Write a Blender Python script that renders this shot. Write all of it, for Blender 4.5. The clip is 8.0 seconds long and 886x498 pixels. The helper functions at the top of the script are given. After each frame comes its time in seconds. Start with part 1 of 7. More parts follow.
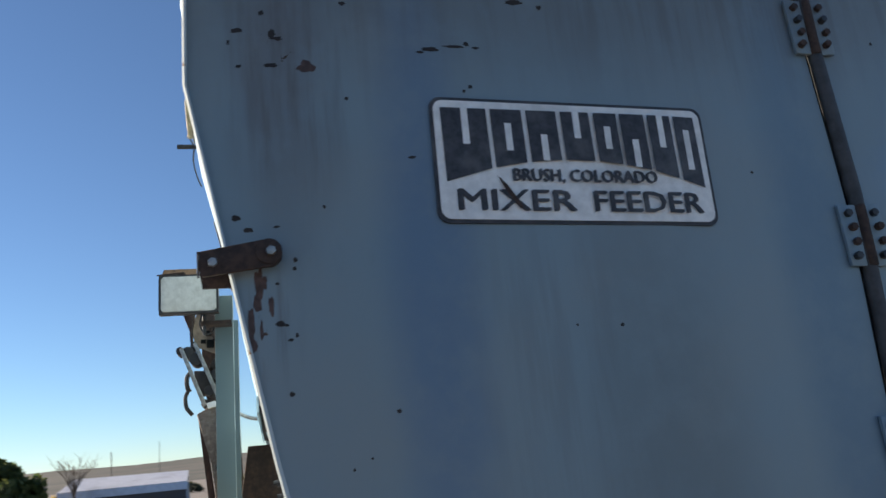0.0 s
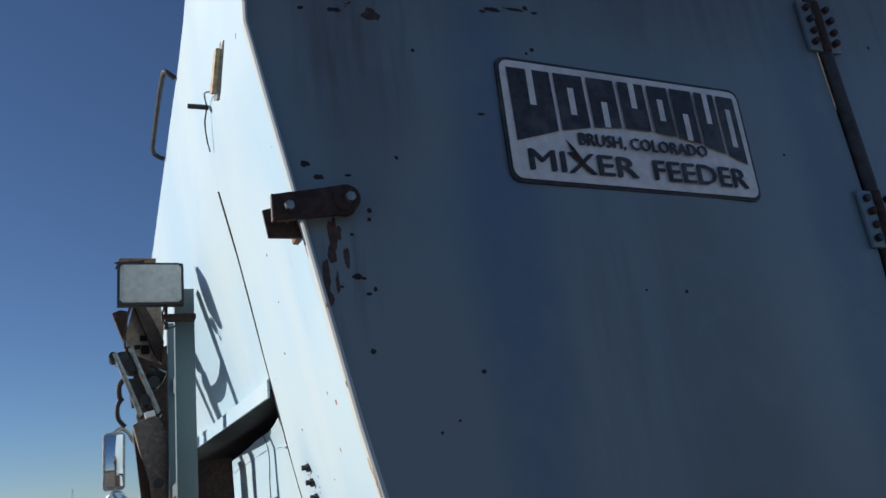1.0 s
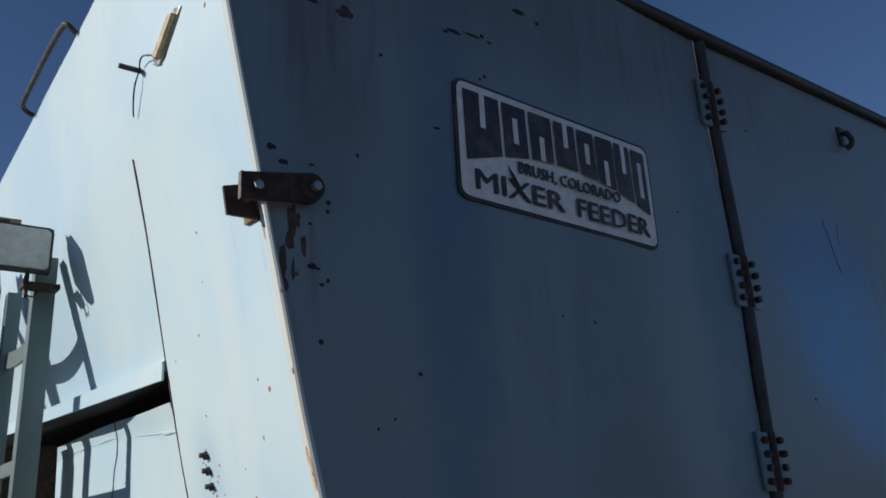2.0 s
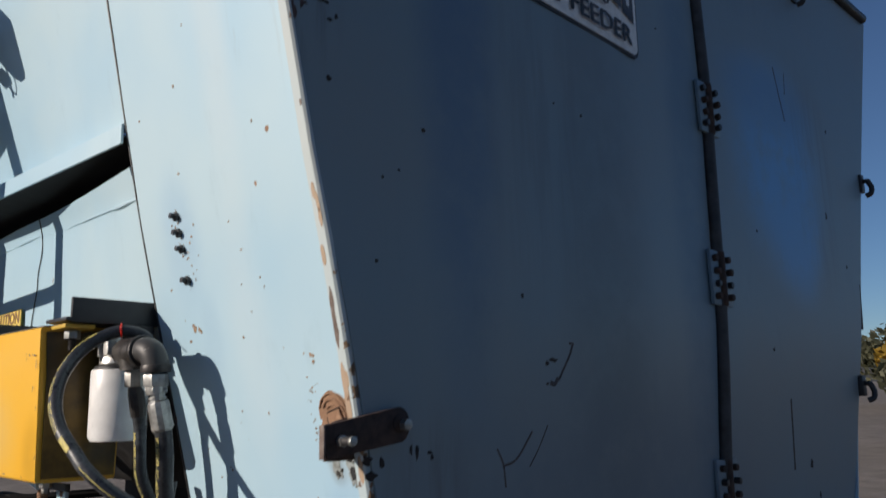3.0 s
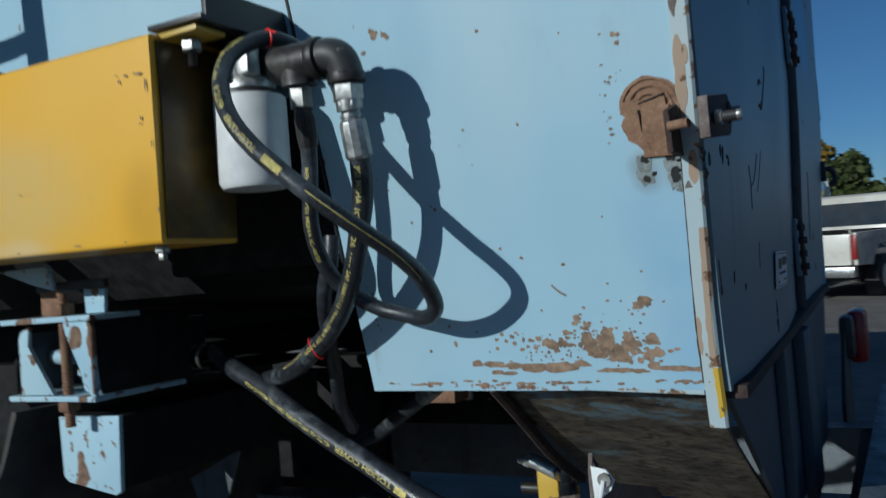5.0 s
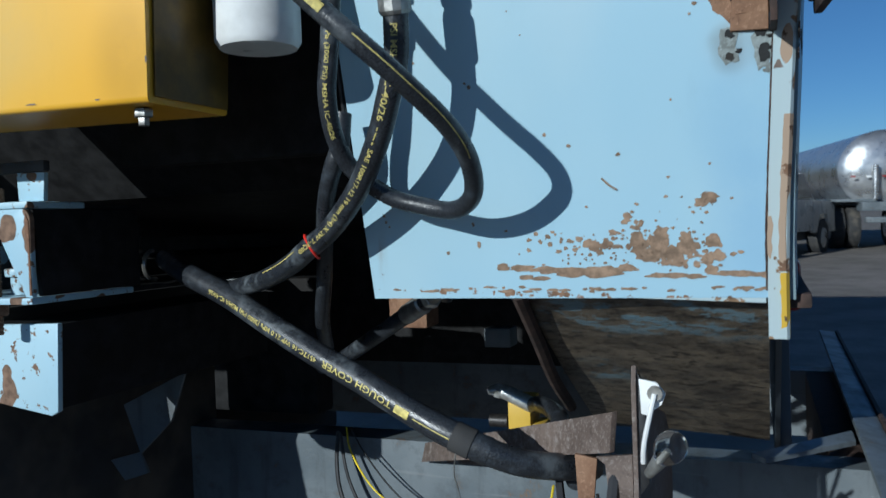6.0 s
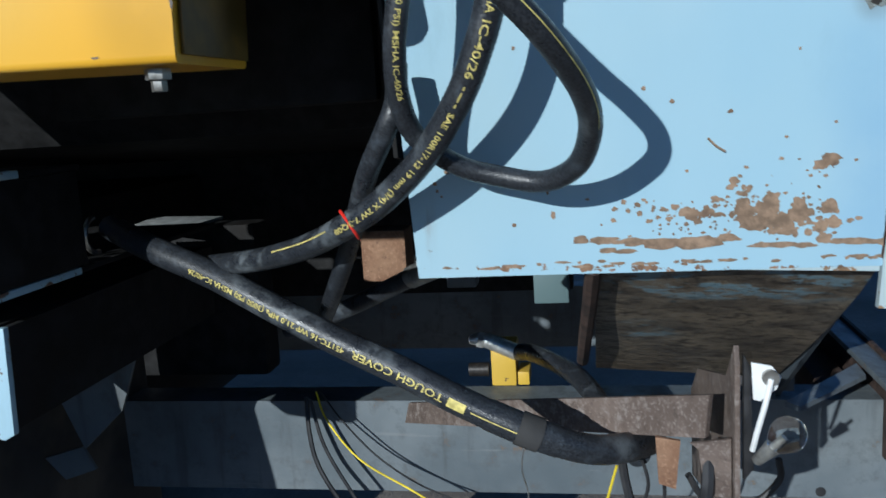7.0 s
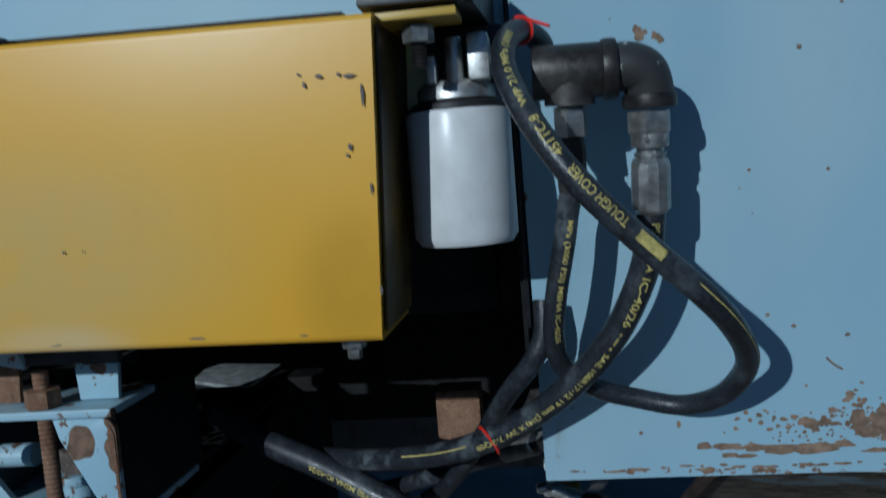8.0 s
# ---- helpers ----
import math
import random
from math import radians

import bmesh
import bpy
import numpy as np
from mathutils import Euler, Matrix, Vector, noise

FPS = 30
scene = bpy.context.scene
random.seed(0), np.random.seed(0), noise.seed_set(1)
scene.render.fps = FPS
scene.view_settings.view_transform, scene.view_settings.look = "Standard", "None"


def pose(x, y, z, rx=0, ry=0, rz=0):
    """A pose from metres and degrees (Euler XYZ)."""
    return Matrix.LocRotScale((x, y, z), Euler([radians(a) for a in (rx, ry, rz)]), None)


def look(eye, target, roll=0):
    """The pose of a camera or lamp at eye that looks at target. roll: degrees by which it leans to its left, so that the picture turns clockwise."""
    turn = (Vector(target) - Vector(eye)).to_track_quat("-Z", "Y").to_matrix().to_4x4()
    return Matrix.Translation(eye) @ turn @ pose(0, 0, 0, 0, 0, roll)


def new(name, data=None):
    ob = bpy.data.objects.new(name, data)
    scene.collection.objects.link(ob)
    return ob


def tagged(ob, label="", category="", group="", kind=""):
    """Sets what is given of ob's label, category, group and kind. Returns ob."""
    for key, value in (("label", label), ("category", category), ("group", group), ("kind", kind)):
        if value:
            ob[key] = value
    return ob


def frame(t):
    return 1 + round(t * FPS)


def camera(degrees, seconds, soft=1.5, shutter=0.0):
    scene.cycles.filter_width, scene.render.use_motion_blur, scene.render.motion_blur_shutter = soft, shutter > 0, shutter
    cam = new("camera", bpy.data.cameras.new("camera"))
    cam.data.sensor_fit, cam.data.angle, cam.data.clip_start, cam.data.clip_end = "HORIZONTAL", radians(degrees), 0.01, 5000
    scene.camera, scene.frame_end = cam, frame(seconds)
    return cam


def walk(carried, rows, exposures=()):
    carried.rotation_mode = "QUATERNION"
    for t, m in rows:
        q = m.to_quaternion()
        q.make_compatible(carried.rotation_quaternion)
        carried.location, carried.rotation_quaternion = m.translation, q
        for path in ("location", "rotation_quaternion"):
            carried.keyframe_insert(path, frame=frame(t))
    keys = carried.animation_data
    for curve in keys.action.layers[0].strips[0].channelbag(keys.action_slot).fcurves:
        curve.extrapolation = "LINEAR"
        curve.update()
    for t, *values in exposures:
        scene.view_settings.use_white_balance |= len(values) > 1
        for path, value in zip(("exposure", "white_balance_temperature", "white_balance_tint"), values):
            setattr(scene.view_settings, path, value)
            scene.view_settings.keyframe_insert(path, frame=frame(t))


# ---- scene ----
# ---- camera ----
TILT = -1.7
TR = pose(0, 0, 0, TILT, 0.9, 0)
cam = camera(56.6, 8.0, soft=1.5, shutter=0.3)
PATH = [
    (0, (-0.181, -1.475, 1.948), (0.232, 0.407, 2.486), -5.3),
    (0.5, (-0.454, -1.42, 1.937), (0.158, 0.407, 2.475), -2.9),
    (1, (-0.54, -1.254, 1.854), (0.205, 0.498, 2.464), -6.9),
    (1.2, (-0.592, -1.215, 1.86), (0.25, 0.491, 2.476), -6.2),
    (2.3, (-0.803, -1.121, 1.795), (0.427, 0.352, 2.359), -4.0),
    (2.5, (-0.814, -1.068, 1.741), (0.457, 0.412, 2.181), -4.4),
    (3, (-0.856, -0.948, 1.617), (0.529, 0.442, 2.004), -1.3),
    (3.5, (-0.878, -0.811, 1.539), (0.574, 0.544, 1.77), -4.7),
    (4, (-1.071, -0.651, 1.529), (0.554, 0.498, 1.727), -6.4),
    (4.5, (-1.165, -0.417, 1.515), (0.486, 0.703, 1.658), -4.9),
    (5, (-1.096, -0.187, 1.432), (0.658, 0.773, 1.49), -4.7),
    (5.2, (-1.08, -0.105, 1.407), (0.726, 0.755, 1.425), -2.3),
    (6.3, (-1.029, 0.159, 1.352), (0.882, 0.729, 1.197), -3.6),
    (6.5, (-1.014, 0.263, 1.406), (0.928, 0.667, 1.151), -4.8),
    (7, (-0.945, 0.359, 1.453), (0.996, 0.703, 1.114), -3.7),
    (7.5, (-0.961, 0.465, 1.562), (0.986, 0.792, 1.243), -3.8),
    (8, (-1.006, 0.535, 1.65), (0.968, 0.79, 1.462), -4.6),
]
walk(cam, [(t, TR @ look(eye, target, roll)) for t, eye, target, roll in PATH],
     exposures=[(0.0, 1.15, 8000, 12), (0.5, 0.55, 6950, 12), (1.0, 0.2, 7200, 16), (2.5, -0.18, 7300, 15), (3.5, -0.18, 7200, 14), (4.0, -0.6, 6700, 6), (5.0, -0.78, 5750, 0), (6.5, -0.22, 5650, 2), (7.0, -0.22, 5750, 3), (8.0, -1.37, 5200, 0)])

# ---- world, sun ----
SUN = (TR.to_3x3() @ Vector((-0.877, 0.369, 0.322))).normalized()
world = bpy.data.worlds.new("world")
scene.world = world
world.use_nodes = True
wt = world.node_tree
sky = wt.nodes.new("ShaderNodeTexSky")
sky.sky_type = "NISHITA"
sky.sun_disc = False
sky.sun_elevation = math.asin(SUN.z)
sky.sun_rotation = math.atan2(SUN.x, SUN.y)
sky.altitude, sky.air_density, sky.dust_density, sky.ozone_density = 1500, 1.0, 0.0, 6.5
wt.links.new(sky.outputs[0], wt.nodes["Background"].inputs[0])
wt.nodes["Background"].inputs[1].default_value = 0.080
sun_data = bpy.data.lights.new("sun", "SUN")
sun_data.energy, sun_data.angle, sun_data.color = 5.0, radians(0.5), (1.0, 0.955, 0.90)
sun = new("sun", sun_data)
sun.matrix_world = look(SUN * 30, (0, 0, 0))
scene.view_settings.exposure = 0.0


# ---- materials ----
class Mat:
    """A node material with short helpers for its tree."""

    def __init__(self, name, rough=0.5, metal=0.0, spec=0.5):
        self.m = bpy.data.materials.new(name)
        self.m.use_nodes = True
        self.t = self.m.node_tree
        self.b = self.t.nodes["Principled BSDF"]
        self.b.inputs["Roughness"].default_value = rough
        self.b.inputs["Metallic"].default_value = metal
        self.b.inputs["Specular IOR Level"].default_value = spec
        self.pos = self.t.nodes.new("ShaderNodeNewGeometry").outputs["Position"]

    def put(self, node, key, value):
        s = node.inputs[key]
        if isinstance(value, bpy.types.NodeSocket):
            self.t.links.new(value, s)
        elif isinstance(value, (tuple, list)) and len(value) == 3 and s.type == "RGBA":
            s.default_value = (*value, 1)
        else:
            s.default_value = value

    def noise(self, scale, detail=4.0, rough=0.6, stretch=None, out="Fac", distort=0.0):
        n = self.t.nodes.new("ShaderNodeTexNoise")
        v = self.pos
        if stretch:
            mp = self.t.nodes.new("ShaderNodeMapping")
            self.put(mp, "Vector", v)
            mp.inputs["Scale"].default_value = stretch
            v = mp.outputs[0]
        self.put(n, "Vector", v)
        self.put(n, "Scale", scale), self.put(n, "Detail", detail), self.put(n, "Roughness", rough), self.put(n, "Distortion", distort)
        return n.outputs[out]

    def ramp(self, x, a, b, lo=0.0, hi=1.0):
        n = self.t.nodes.new("ShaderNodeMapRange")
        n.interpolation_type = "SMOOTHSTEP"
        for k, v in zip(("Value", "From Min", "From Max", "To Min", "To Max"), (x, a, b, lo, hi)):
            self.put(n, k, v)
        return n.outputs[0]

    def math(self, op, a, b=0.0):
        n = self.t.nodes.new("ShaderNodeMath")
        n.operation = op
        self.put(n, 0, a), self.put(n, 1, b)
        return n.outputs[0]

    def mix(self, f, a, b, kind="MIX"):
        n = self.t.nodes.new("ShaderNodeMix")
        n.data_type, n.blend_type = "RGBA", kind
        self.put(n, 0, f), self.put(n, 6, a), self.put(n, 7, b)
        return n.outputs[2]

    def blob(self, centre, radii, soft=0.6):
        """1 in an ellipsoid about a place on the truck, fading to 0 at its rim."""
        n = self.t.nodes.new("ShaderNodeMapping")
        c = TR @ Vector(centre)
        self.put(n, "Vector", self.pos)
        n.inputs["Scale"].default_value = [1 / r for r in radii]
        n.inputs["Location"].default_value = [-v / r for v, r in zip(c, radii)]
        le = self.t.nodes.new("ShaderNodeVectorMath")
        le.operation = "LENGTH"
        self.put(le, 0, n.outputs[0])
        return self.ramp(le.outputs["Value"], 1.0, 1.0 - soft)

    def random(self):
        return self.t.nodes.new("ShaderNodeObjectInfo").outputs["Random"]

    def bump(self, h, strength=0.2, distance=0.01):
        n = self.t.nodes.new("ShaderNodeBump")
        self.put(n, "Strength", strength), self.put(n, "Distance", distance), self.put(n, "Height", h)
        self.put(self.b, "Normal", n.outputs[0])

    def done(self, colour, rough=None, metal=None):
        self.put(self.b, "Base Color", colour)
        if rough is not None:
            self.put(self.b, "Roughness", rough)
        if metal is not None:
            self.put(self.b, "Metallic", metal)
        return self.m


def plain(name, colour, rough=0.5, metal=0.0, vary=0.25, scale=30.0, bump=0.1, dirt=(0.12, 0.09, 0.06), dirty=0.25, spec=0.5):
    """One colour with mottling, dirt in patches and a fine relief."""
    m = Mat(name, rough, metal, spec)
    a = m.noise(scale, 5)
    b = m.noise(scale * 0.17, 4)
    c = m.mix(m.ramp(a, 0.3, 0.7), tuple(v * (1 - vary) for v in colour), tuple(min(1, v * (1 + vary)) for v in colour))
    c = m.mix(m.ramp(b, 0.5, 0.72, 0.0, dirty), c, dirt)
    m.bump(a, bump, 0.003)
    return m.done(c, m.ramp(a, 0.2, 0.8, max(0.04, rough - 0.1), min(1, rough + 0.12)))


def chipped(name, colour, faded, under, chips=(), streaks=(), rough=0.42, base_chip=0.80, dots=0.0, clouds=()):
    """Weathered paint: faded patches, small knocks, rust where chips say, and rust runs down the sheet."""
    m = Mat(name, rough)
    big = m.noise(1.7, 3)
    mid = m.noise(9.0, 5, 0.65)
    c = m.mix(m.ramp(big, 0.35, 0.7), colour, faded)
    c = m.mix(m.ramp(m.noise(4.0, 4, 0.6, (1, 1, 0.18)), 0.45, 0.8, 0.0, 0.35), c, tuple(0.5 * (a + 1.15 * b) for a, b in zip(colour, faded)))
    c = m.mix(m.ramp(m.noise(14.0, 6, 0.7, (1, 1, 0.35)), 0.56, 0.82, 0.0, 0.22), c, tuple(v * 0.55 for v in colour))
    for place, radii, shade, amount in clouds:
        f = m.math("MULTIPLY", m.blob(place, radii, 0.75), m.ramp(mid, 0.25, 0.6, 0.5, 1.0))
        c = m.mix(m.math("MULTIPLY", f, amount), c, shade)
    fine = m.noise(46.0, 5, 0.64)
    rust_c = m.mix(m.ramp(m.noise(60.0, 5), 0.3, 0.7), under, tuple(v * 0.45 for v in under))
    chip = m.ramp(fine, base_chip, base_chip + 0.015)
    if dots:
        chip = m.math("MAXIMUM", chip, m.ramp(m.noise(21.0, 1.0, 0.3), dots, dots + 0.012))
    for place, radii, amount in chips:
        f = m.math("ADD", fine, m.math("MULTIPLY", m.blob(place, radii, 0.9), amount))
        f = m.math("ADD", f, m.math("MULTIPLY", m.ramp(mid, 0.3, 0.7), 0.07))
        chip = m.math("MAXIMUM", chip, m.ramp(f, base_chip + 0.02, base_chip + 0.045))
    for place, radii, amount in streaks:
        f = m.math("MULTIPLY", m.blob(place, radii, 0.9), m.ramp(m.noise(26.0, 4, 0.6, (1, 1, 0.08)), 0.42, 0.66))
        c = m.mix(m.math("MULTIPLY", f, amount), c, tuple(v * 0.8 for v in under))
    c = m.mix(chip, c, rust_c)
    h = m.math("ADD", m.math("MULTIPLY", fine, 0.3), m.math("MULTIPLY", chip, -1.0))
    m.bump(h, 0.25, 0.0015)
    return m.done(c, m.ramp(chip, 0, 1, rough, 0.9))


def speckled(name, dark, mid, light, rough=0.75, scale=1.0, metal=0.0):
    """Bare or thinly painted old steel: broad stains, mill speckle, fine scratches along it."""
    m = Mat(name, rough, metal)
    a, b, c = m.noise(7 * scale, 5, 0.65), m.noise(55 * scale, 6, 0.75), m.noise(240 * scale, 3, 0.6)
    col = m.mix(m.ramp(a, 0.38, 0.62), dark, mid)
    col = m.mix(m.ramp(b, 0.50, 0.68, 0.0, 0.85), col, light)
    col = m.mix(m.ramp(b, 0.46, 0.34, 0.0, 0.7), col, tuple(0.55 * v for v in dark))
    col = m.mix(m.ramp(c, 0.55, 0.7, 0.0, 0.5), col, tuple(1.25 * v for v in light))
    s = m.noise(30 * scale, 3, 0.5, (1, 0.06, 1.2))
    col = m.mix(m.ramp(s, 0.62, 0.72, 0.0, 0.45), col, tuple(1.1 * v for v in light))
    m.bump(m.math("ADD", b, m.math("MULTIPLY", c, 0.5)), 0.35, 0.002)
    return m.done(col, m.ramp(b, 0.3, 0.7, rough - 0.12, min(1.0, rough + 0.12)))


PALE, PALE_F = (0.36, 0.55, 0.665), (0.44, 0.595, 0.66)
# Same paint as the side sheet, darkened here for the rear's shade.
SHADED_BLUE, SHADED_BLUE_F = (0.186, 0.272, 0.312), (0.215, 0.272, 0.290)
mat_side = chipped("weathered pale blue side paint", PALE, PALE_F, (0.31, 0.185, 0.115),
                   chips=[((0.0, 0.3, 1.258), (0.1, 0.45, 0.012), 0.26), ((-0.16, 0.42, 1.92), (0.1, 0.05, 0.12), 0.10), ((-0.12, 0.40, 1.80), (0.1, 0.05, 0.06), 0.12),
                          ((-0.02, 0.545, 1.30), (0.1, 0.025, 0.06), 0.18), ((-0.26, 1.4, 2.165), (0.02, 1.2, 0.01), 0.16)],
                   streaks=[((-0.24, 0.145, 2.26), (0.2, 0.022, 0.11), 0.8), ((-0.02, 0.545, 1.33), (0.1, 0.02, 0.09), 0.6), ((-0.26, 0.03, 2.2), (0.2, 0.03, 0.2), 0.3)],
                   base_chip=0.785, dots=0.815,
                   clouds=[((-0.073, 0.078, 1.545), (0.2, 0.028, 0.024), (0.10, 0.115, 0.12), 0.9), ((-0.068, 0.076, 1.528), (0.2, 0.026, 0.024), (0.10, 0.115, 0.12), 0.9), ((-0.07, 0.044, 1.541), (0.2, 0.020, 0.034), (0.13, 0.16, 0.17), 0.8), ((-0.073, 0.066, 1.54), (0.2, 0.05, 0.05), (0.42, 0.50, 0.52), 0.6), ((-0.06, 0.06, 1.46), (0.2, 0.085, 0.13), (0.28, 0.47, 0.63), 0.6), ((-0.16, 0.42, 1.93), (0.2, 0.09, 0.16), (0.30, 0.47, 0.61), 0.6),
                           ((-0.13, 0.37, 1.74), (0.2, 0.05, 0.12), (0.31, 0.48, 0.61), 0.5), ((-0.02, 0.04, 1.34), (0.2, 0.09, 0.16), (0.26, 0.45, 0.63), 0.65), ((-0.2, 0.22, 2.2), (0.2, 0.07, 0.4), (0.50, 0.61, 0.65), 0.5),
                           ((-0.1, 0.25, 1.75), (0.3, 0.08, 0.3), (0.46, 0.60, 0.67), 0.5)])
mat_rear = chipped("weathered blue rear paint in shade", SHADED_BLUE, SHADED_BLUE_F, (0.10, 0.06, 0.045),
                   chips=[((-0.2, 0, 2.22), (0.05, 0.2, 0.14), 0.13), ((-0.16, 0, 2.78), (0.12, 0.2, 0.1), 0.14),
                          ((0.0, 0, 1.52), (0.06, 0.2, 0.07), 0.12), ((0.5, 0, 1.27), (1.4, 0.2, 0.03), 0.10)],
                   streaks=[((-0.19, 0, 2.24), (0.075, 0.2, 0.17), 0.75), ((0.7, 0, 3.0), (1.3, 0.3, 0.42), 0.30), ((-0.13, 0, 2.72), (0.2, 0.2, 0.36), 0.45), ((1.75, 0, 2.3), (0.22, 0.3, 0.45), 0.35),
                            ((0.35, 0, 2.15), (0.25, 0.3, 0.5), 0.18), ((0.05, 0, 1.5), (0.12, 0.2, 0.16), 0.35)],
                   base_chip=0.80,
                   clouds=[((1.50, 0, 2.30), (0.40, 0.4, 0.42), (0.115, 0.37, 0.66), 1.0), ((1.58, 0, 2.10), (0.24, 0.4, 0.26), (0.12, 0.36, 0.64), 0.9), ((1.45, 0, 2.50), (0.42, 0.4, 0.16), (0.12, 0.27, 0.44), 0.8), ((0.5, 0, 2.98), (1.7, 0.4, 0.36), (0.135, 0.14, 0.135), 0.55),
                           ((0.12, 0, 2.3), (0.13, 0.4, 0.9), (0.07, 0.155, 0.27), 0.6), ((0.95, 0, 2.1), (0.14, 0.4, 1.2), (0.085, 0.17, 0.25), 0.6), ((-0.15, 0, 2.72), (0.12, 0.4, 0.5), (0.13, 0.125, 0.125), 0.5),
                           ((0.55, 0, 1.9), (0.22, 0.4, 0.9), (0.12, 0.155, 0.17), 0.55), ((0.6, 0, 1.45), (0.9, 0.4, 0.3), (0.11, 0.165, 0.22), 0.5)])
mat_edge = chipped("worn edge paint", (0.42, 0.52, 0.55), (0.50, 0.54, 0.52), (0.30, 0.19, 0.11), chips=[((-0.05, 0.0, 1.5), (0.5, 0.022, 0.75), 0.22), ((-0.05, -0.008, 1.45), (0.5, 0.012, 0.55), 0.2), ((-0.05, 0.03, 1.3), (0.5, 0.3, 0.2), 0.1)], base_chip=0.71,
                   clouds=[((-0.03, -0.012, 1.40), (0.3, 0.012, 0.16), (0.55, 0.36, 0.06), 0.7)])
mat_edge_rust = chipped("bare tan edge", (0.36, 0.26, 0.185), (0.42, 0.315, 0.225), (0.20, 0.115, 0.07), base_chip=0.60, rough=0.75)
# Blue paint darkened for grime and for shade, low down and in the beam.
mat_grimy_shade = chipped("grimy greasy blue paint with shade", (0.075, 0.095, 0.115), (0.055, 0.065, 0.075), (0.045, 0.036, 0.030), base_chip=0.72, rough=0.6)
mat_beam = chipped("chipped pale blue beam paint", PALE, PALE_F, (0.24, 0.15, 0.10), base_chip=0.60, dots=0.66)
mat_yellow_worn = chipped("worn yellow paint", (0.62, 0.40, 0.04), (0.55, 0.36, 0.06), (0.12, 0.08, 0.05), base_chip=0.66)
# Clouds put in a pale sheen low on the front, deeper orange by the end.
mat_tank = chipped("glossy ochre tank paint", (0.80, 0.415, 0.022), (0.80, 0.455, 0.050), (0.16, 0.09, 0.05),
                   rough=0.36, base_chip=0.85, clouds=[((-0.3, 1.05, 1.60), (0.2, 0.30, 0.14), (0.63, 0.46, 0.17), 0.7), ((-0.3, 0.71, 1.55), (0.2, 0.07, 0.10), (0.58, 0.31, 0.02), 0.7), ((-0.3, 1.0, 1.515), (0.2, 0.10, 0.03), (0.70, 0.55, 0.32), 0.6)])
mat_tank.node_tree.nodes["Principled BSDF"].inputs["Specular IOR Level"].default_value = 0.5
mat_rust = speckled("rusted steel", (0.17, 0.085, 0.048), (0.26, 0.15, 0.09), (0.34, 0.21, 0.135), 0.9)
mat_rust_dark = plain("dark brown rusted steel", (0.055, 0.034, 0.027), 0.8, 0.1, 0.5, 60, 0.4, (0.02, 0.016, 0.015), 0.6)
mat_rust_grey = speckled("grey brown rusted steel", (0.10, 0.073, 0.060), (0.165, 0.125, 0.105), (0.25, 0.215, 0.195), 0.75)
mat_black = plain("black paint", (0.022, 0.022, 0.024), 0.45, 0.0, 0.3, 40, 0.1, (0.07, 0.06, 0.05), 0.25)
# Near black: oily steel, and the shade of recesses and beam sides.
mat_pit = plain("black oily steel and deep shade", (0.020, 0.020, 0.0205), 0.7, 0.0, 0.4, 25, 0.3, (0.014, 0.011, 0.009), 0.5, spec=0.12)
mat_dark = plain("dark greasy steel", (0.05, 0.052, 0.055), 0.6, 0.2, 0.4, 25, 0.3, (0.03, 0.025, 0.02), 0.5)


def hose_rubber():
    """Wrapped black rubber: a fine cloth print, dusty scuffs and grey smears."""
    m = Mat("black hydraulic hose rubber", 0.36)
    cloth, smear, dust = m.noise(420, 2, 0.5), m.noise(38, 6, 0.7), m.noise(9, 4, 0.6)
    c = m.mix(m.ramp(cloth, 0.35, 0.65), (0.014, 0.016, 0.020), (0.032, 0.036, 0.043))
    c = m.mix(m.ramp(smear, 0.52, 0.72, 0.0, 0.55), c, (0.062, 0.078, 0.098))
    c = m.mix(m.math("MULTIPLY", m.ramp(dust, 0.50, 0.68), m.ramp(smear, 0.42, 0.6)), c, (0.105, 0.118, 0.128))
    m.bump(m.math("ADD", cloth, m.math("MULTIPLY", smear, 0.6)), 0.35, 0.0012)
    return m.done(c, m.ramp(smear, 0.35, 0.65, 0.26, 0.52))


mat_hose = hose_rubber()
mat_elbow = chipped("scuffed iron pipe", (0.034, 0.034, 0.034), (0.052, 0.051, 0.050), (0.60, 0.60, 0.57), base_chip=0.64, rough=0.5)
mat_steel = plain("zinc plated steel", (0.34, 0.34, 0.325), 0.38, 0.75, 0.3, 60, 0.2, (0.16, 0.13, 0.10), 0.5)
mat_iron = plain("dark iron fitting", (0.034, 0.031, 0.030), 0.45, 0.4, 0.35, 70, 0.3, (0.2, 0.19, 0.17), 0.35)
mat_alu = plain("cast aluminium", (0.62, 0.62, 0.60), 0.42, 0.8, 0.2, 70, 0.2, (0.25, 0.23, 0.2), 0.3)
mat_white = plain("white enamel", (0.80, 0.81, 0.80), 0.35, 0.0, 0.06, 30, 0.05, (0.3, 0.27, 0.22), 0.15)


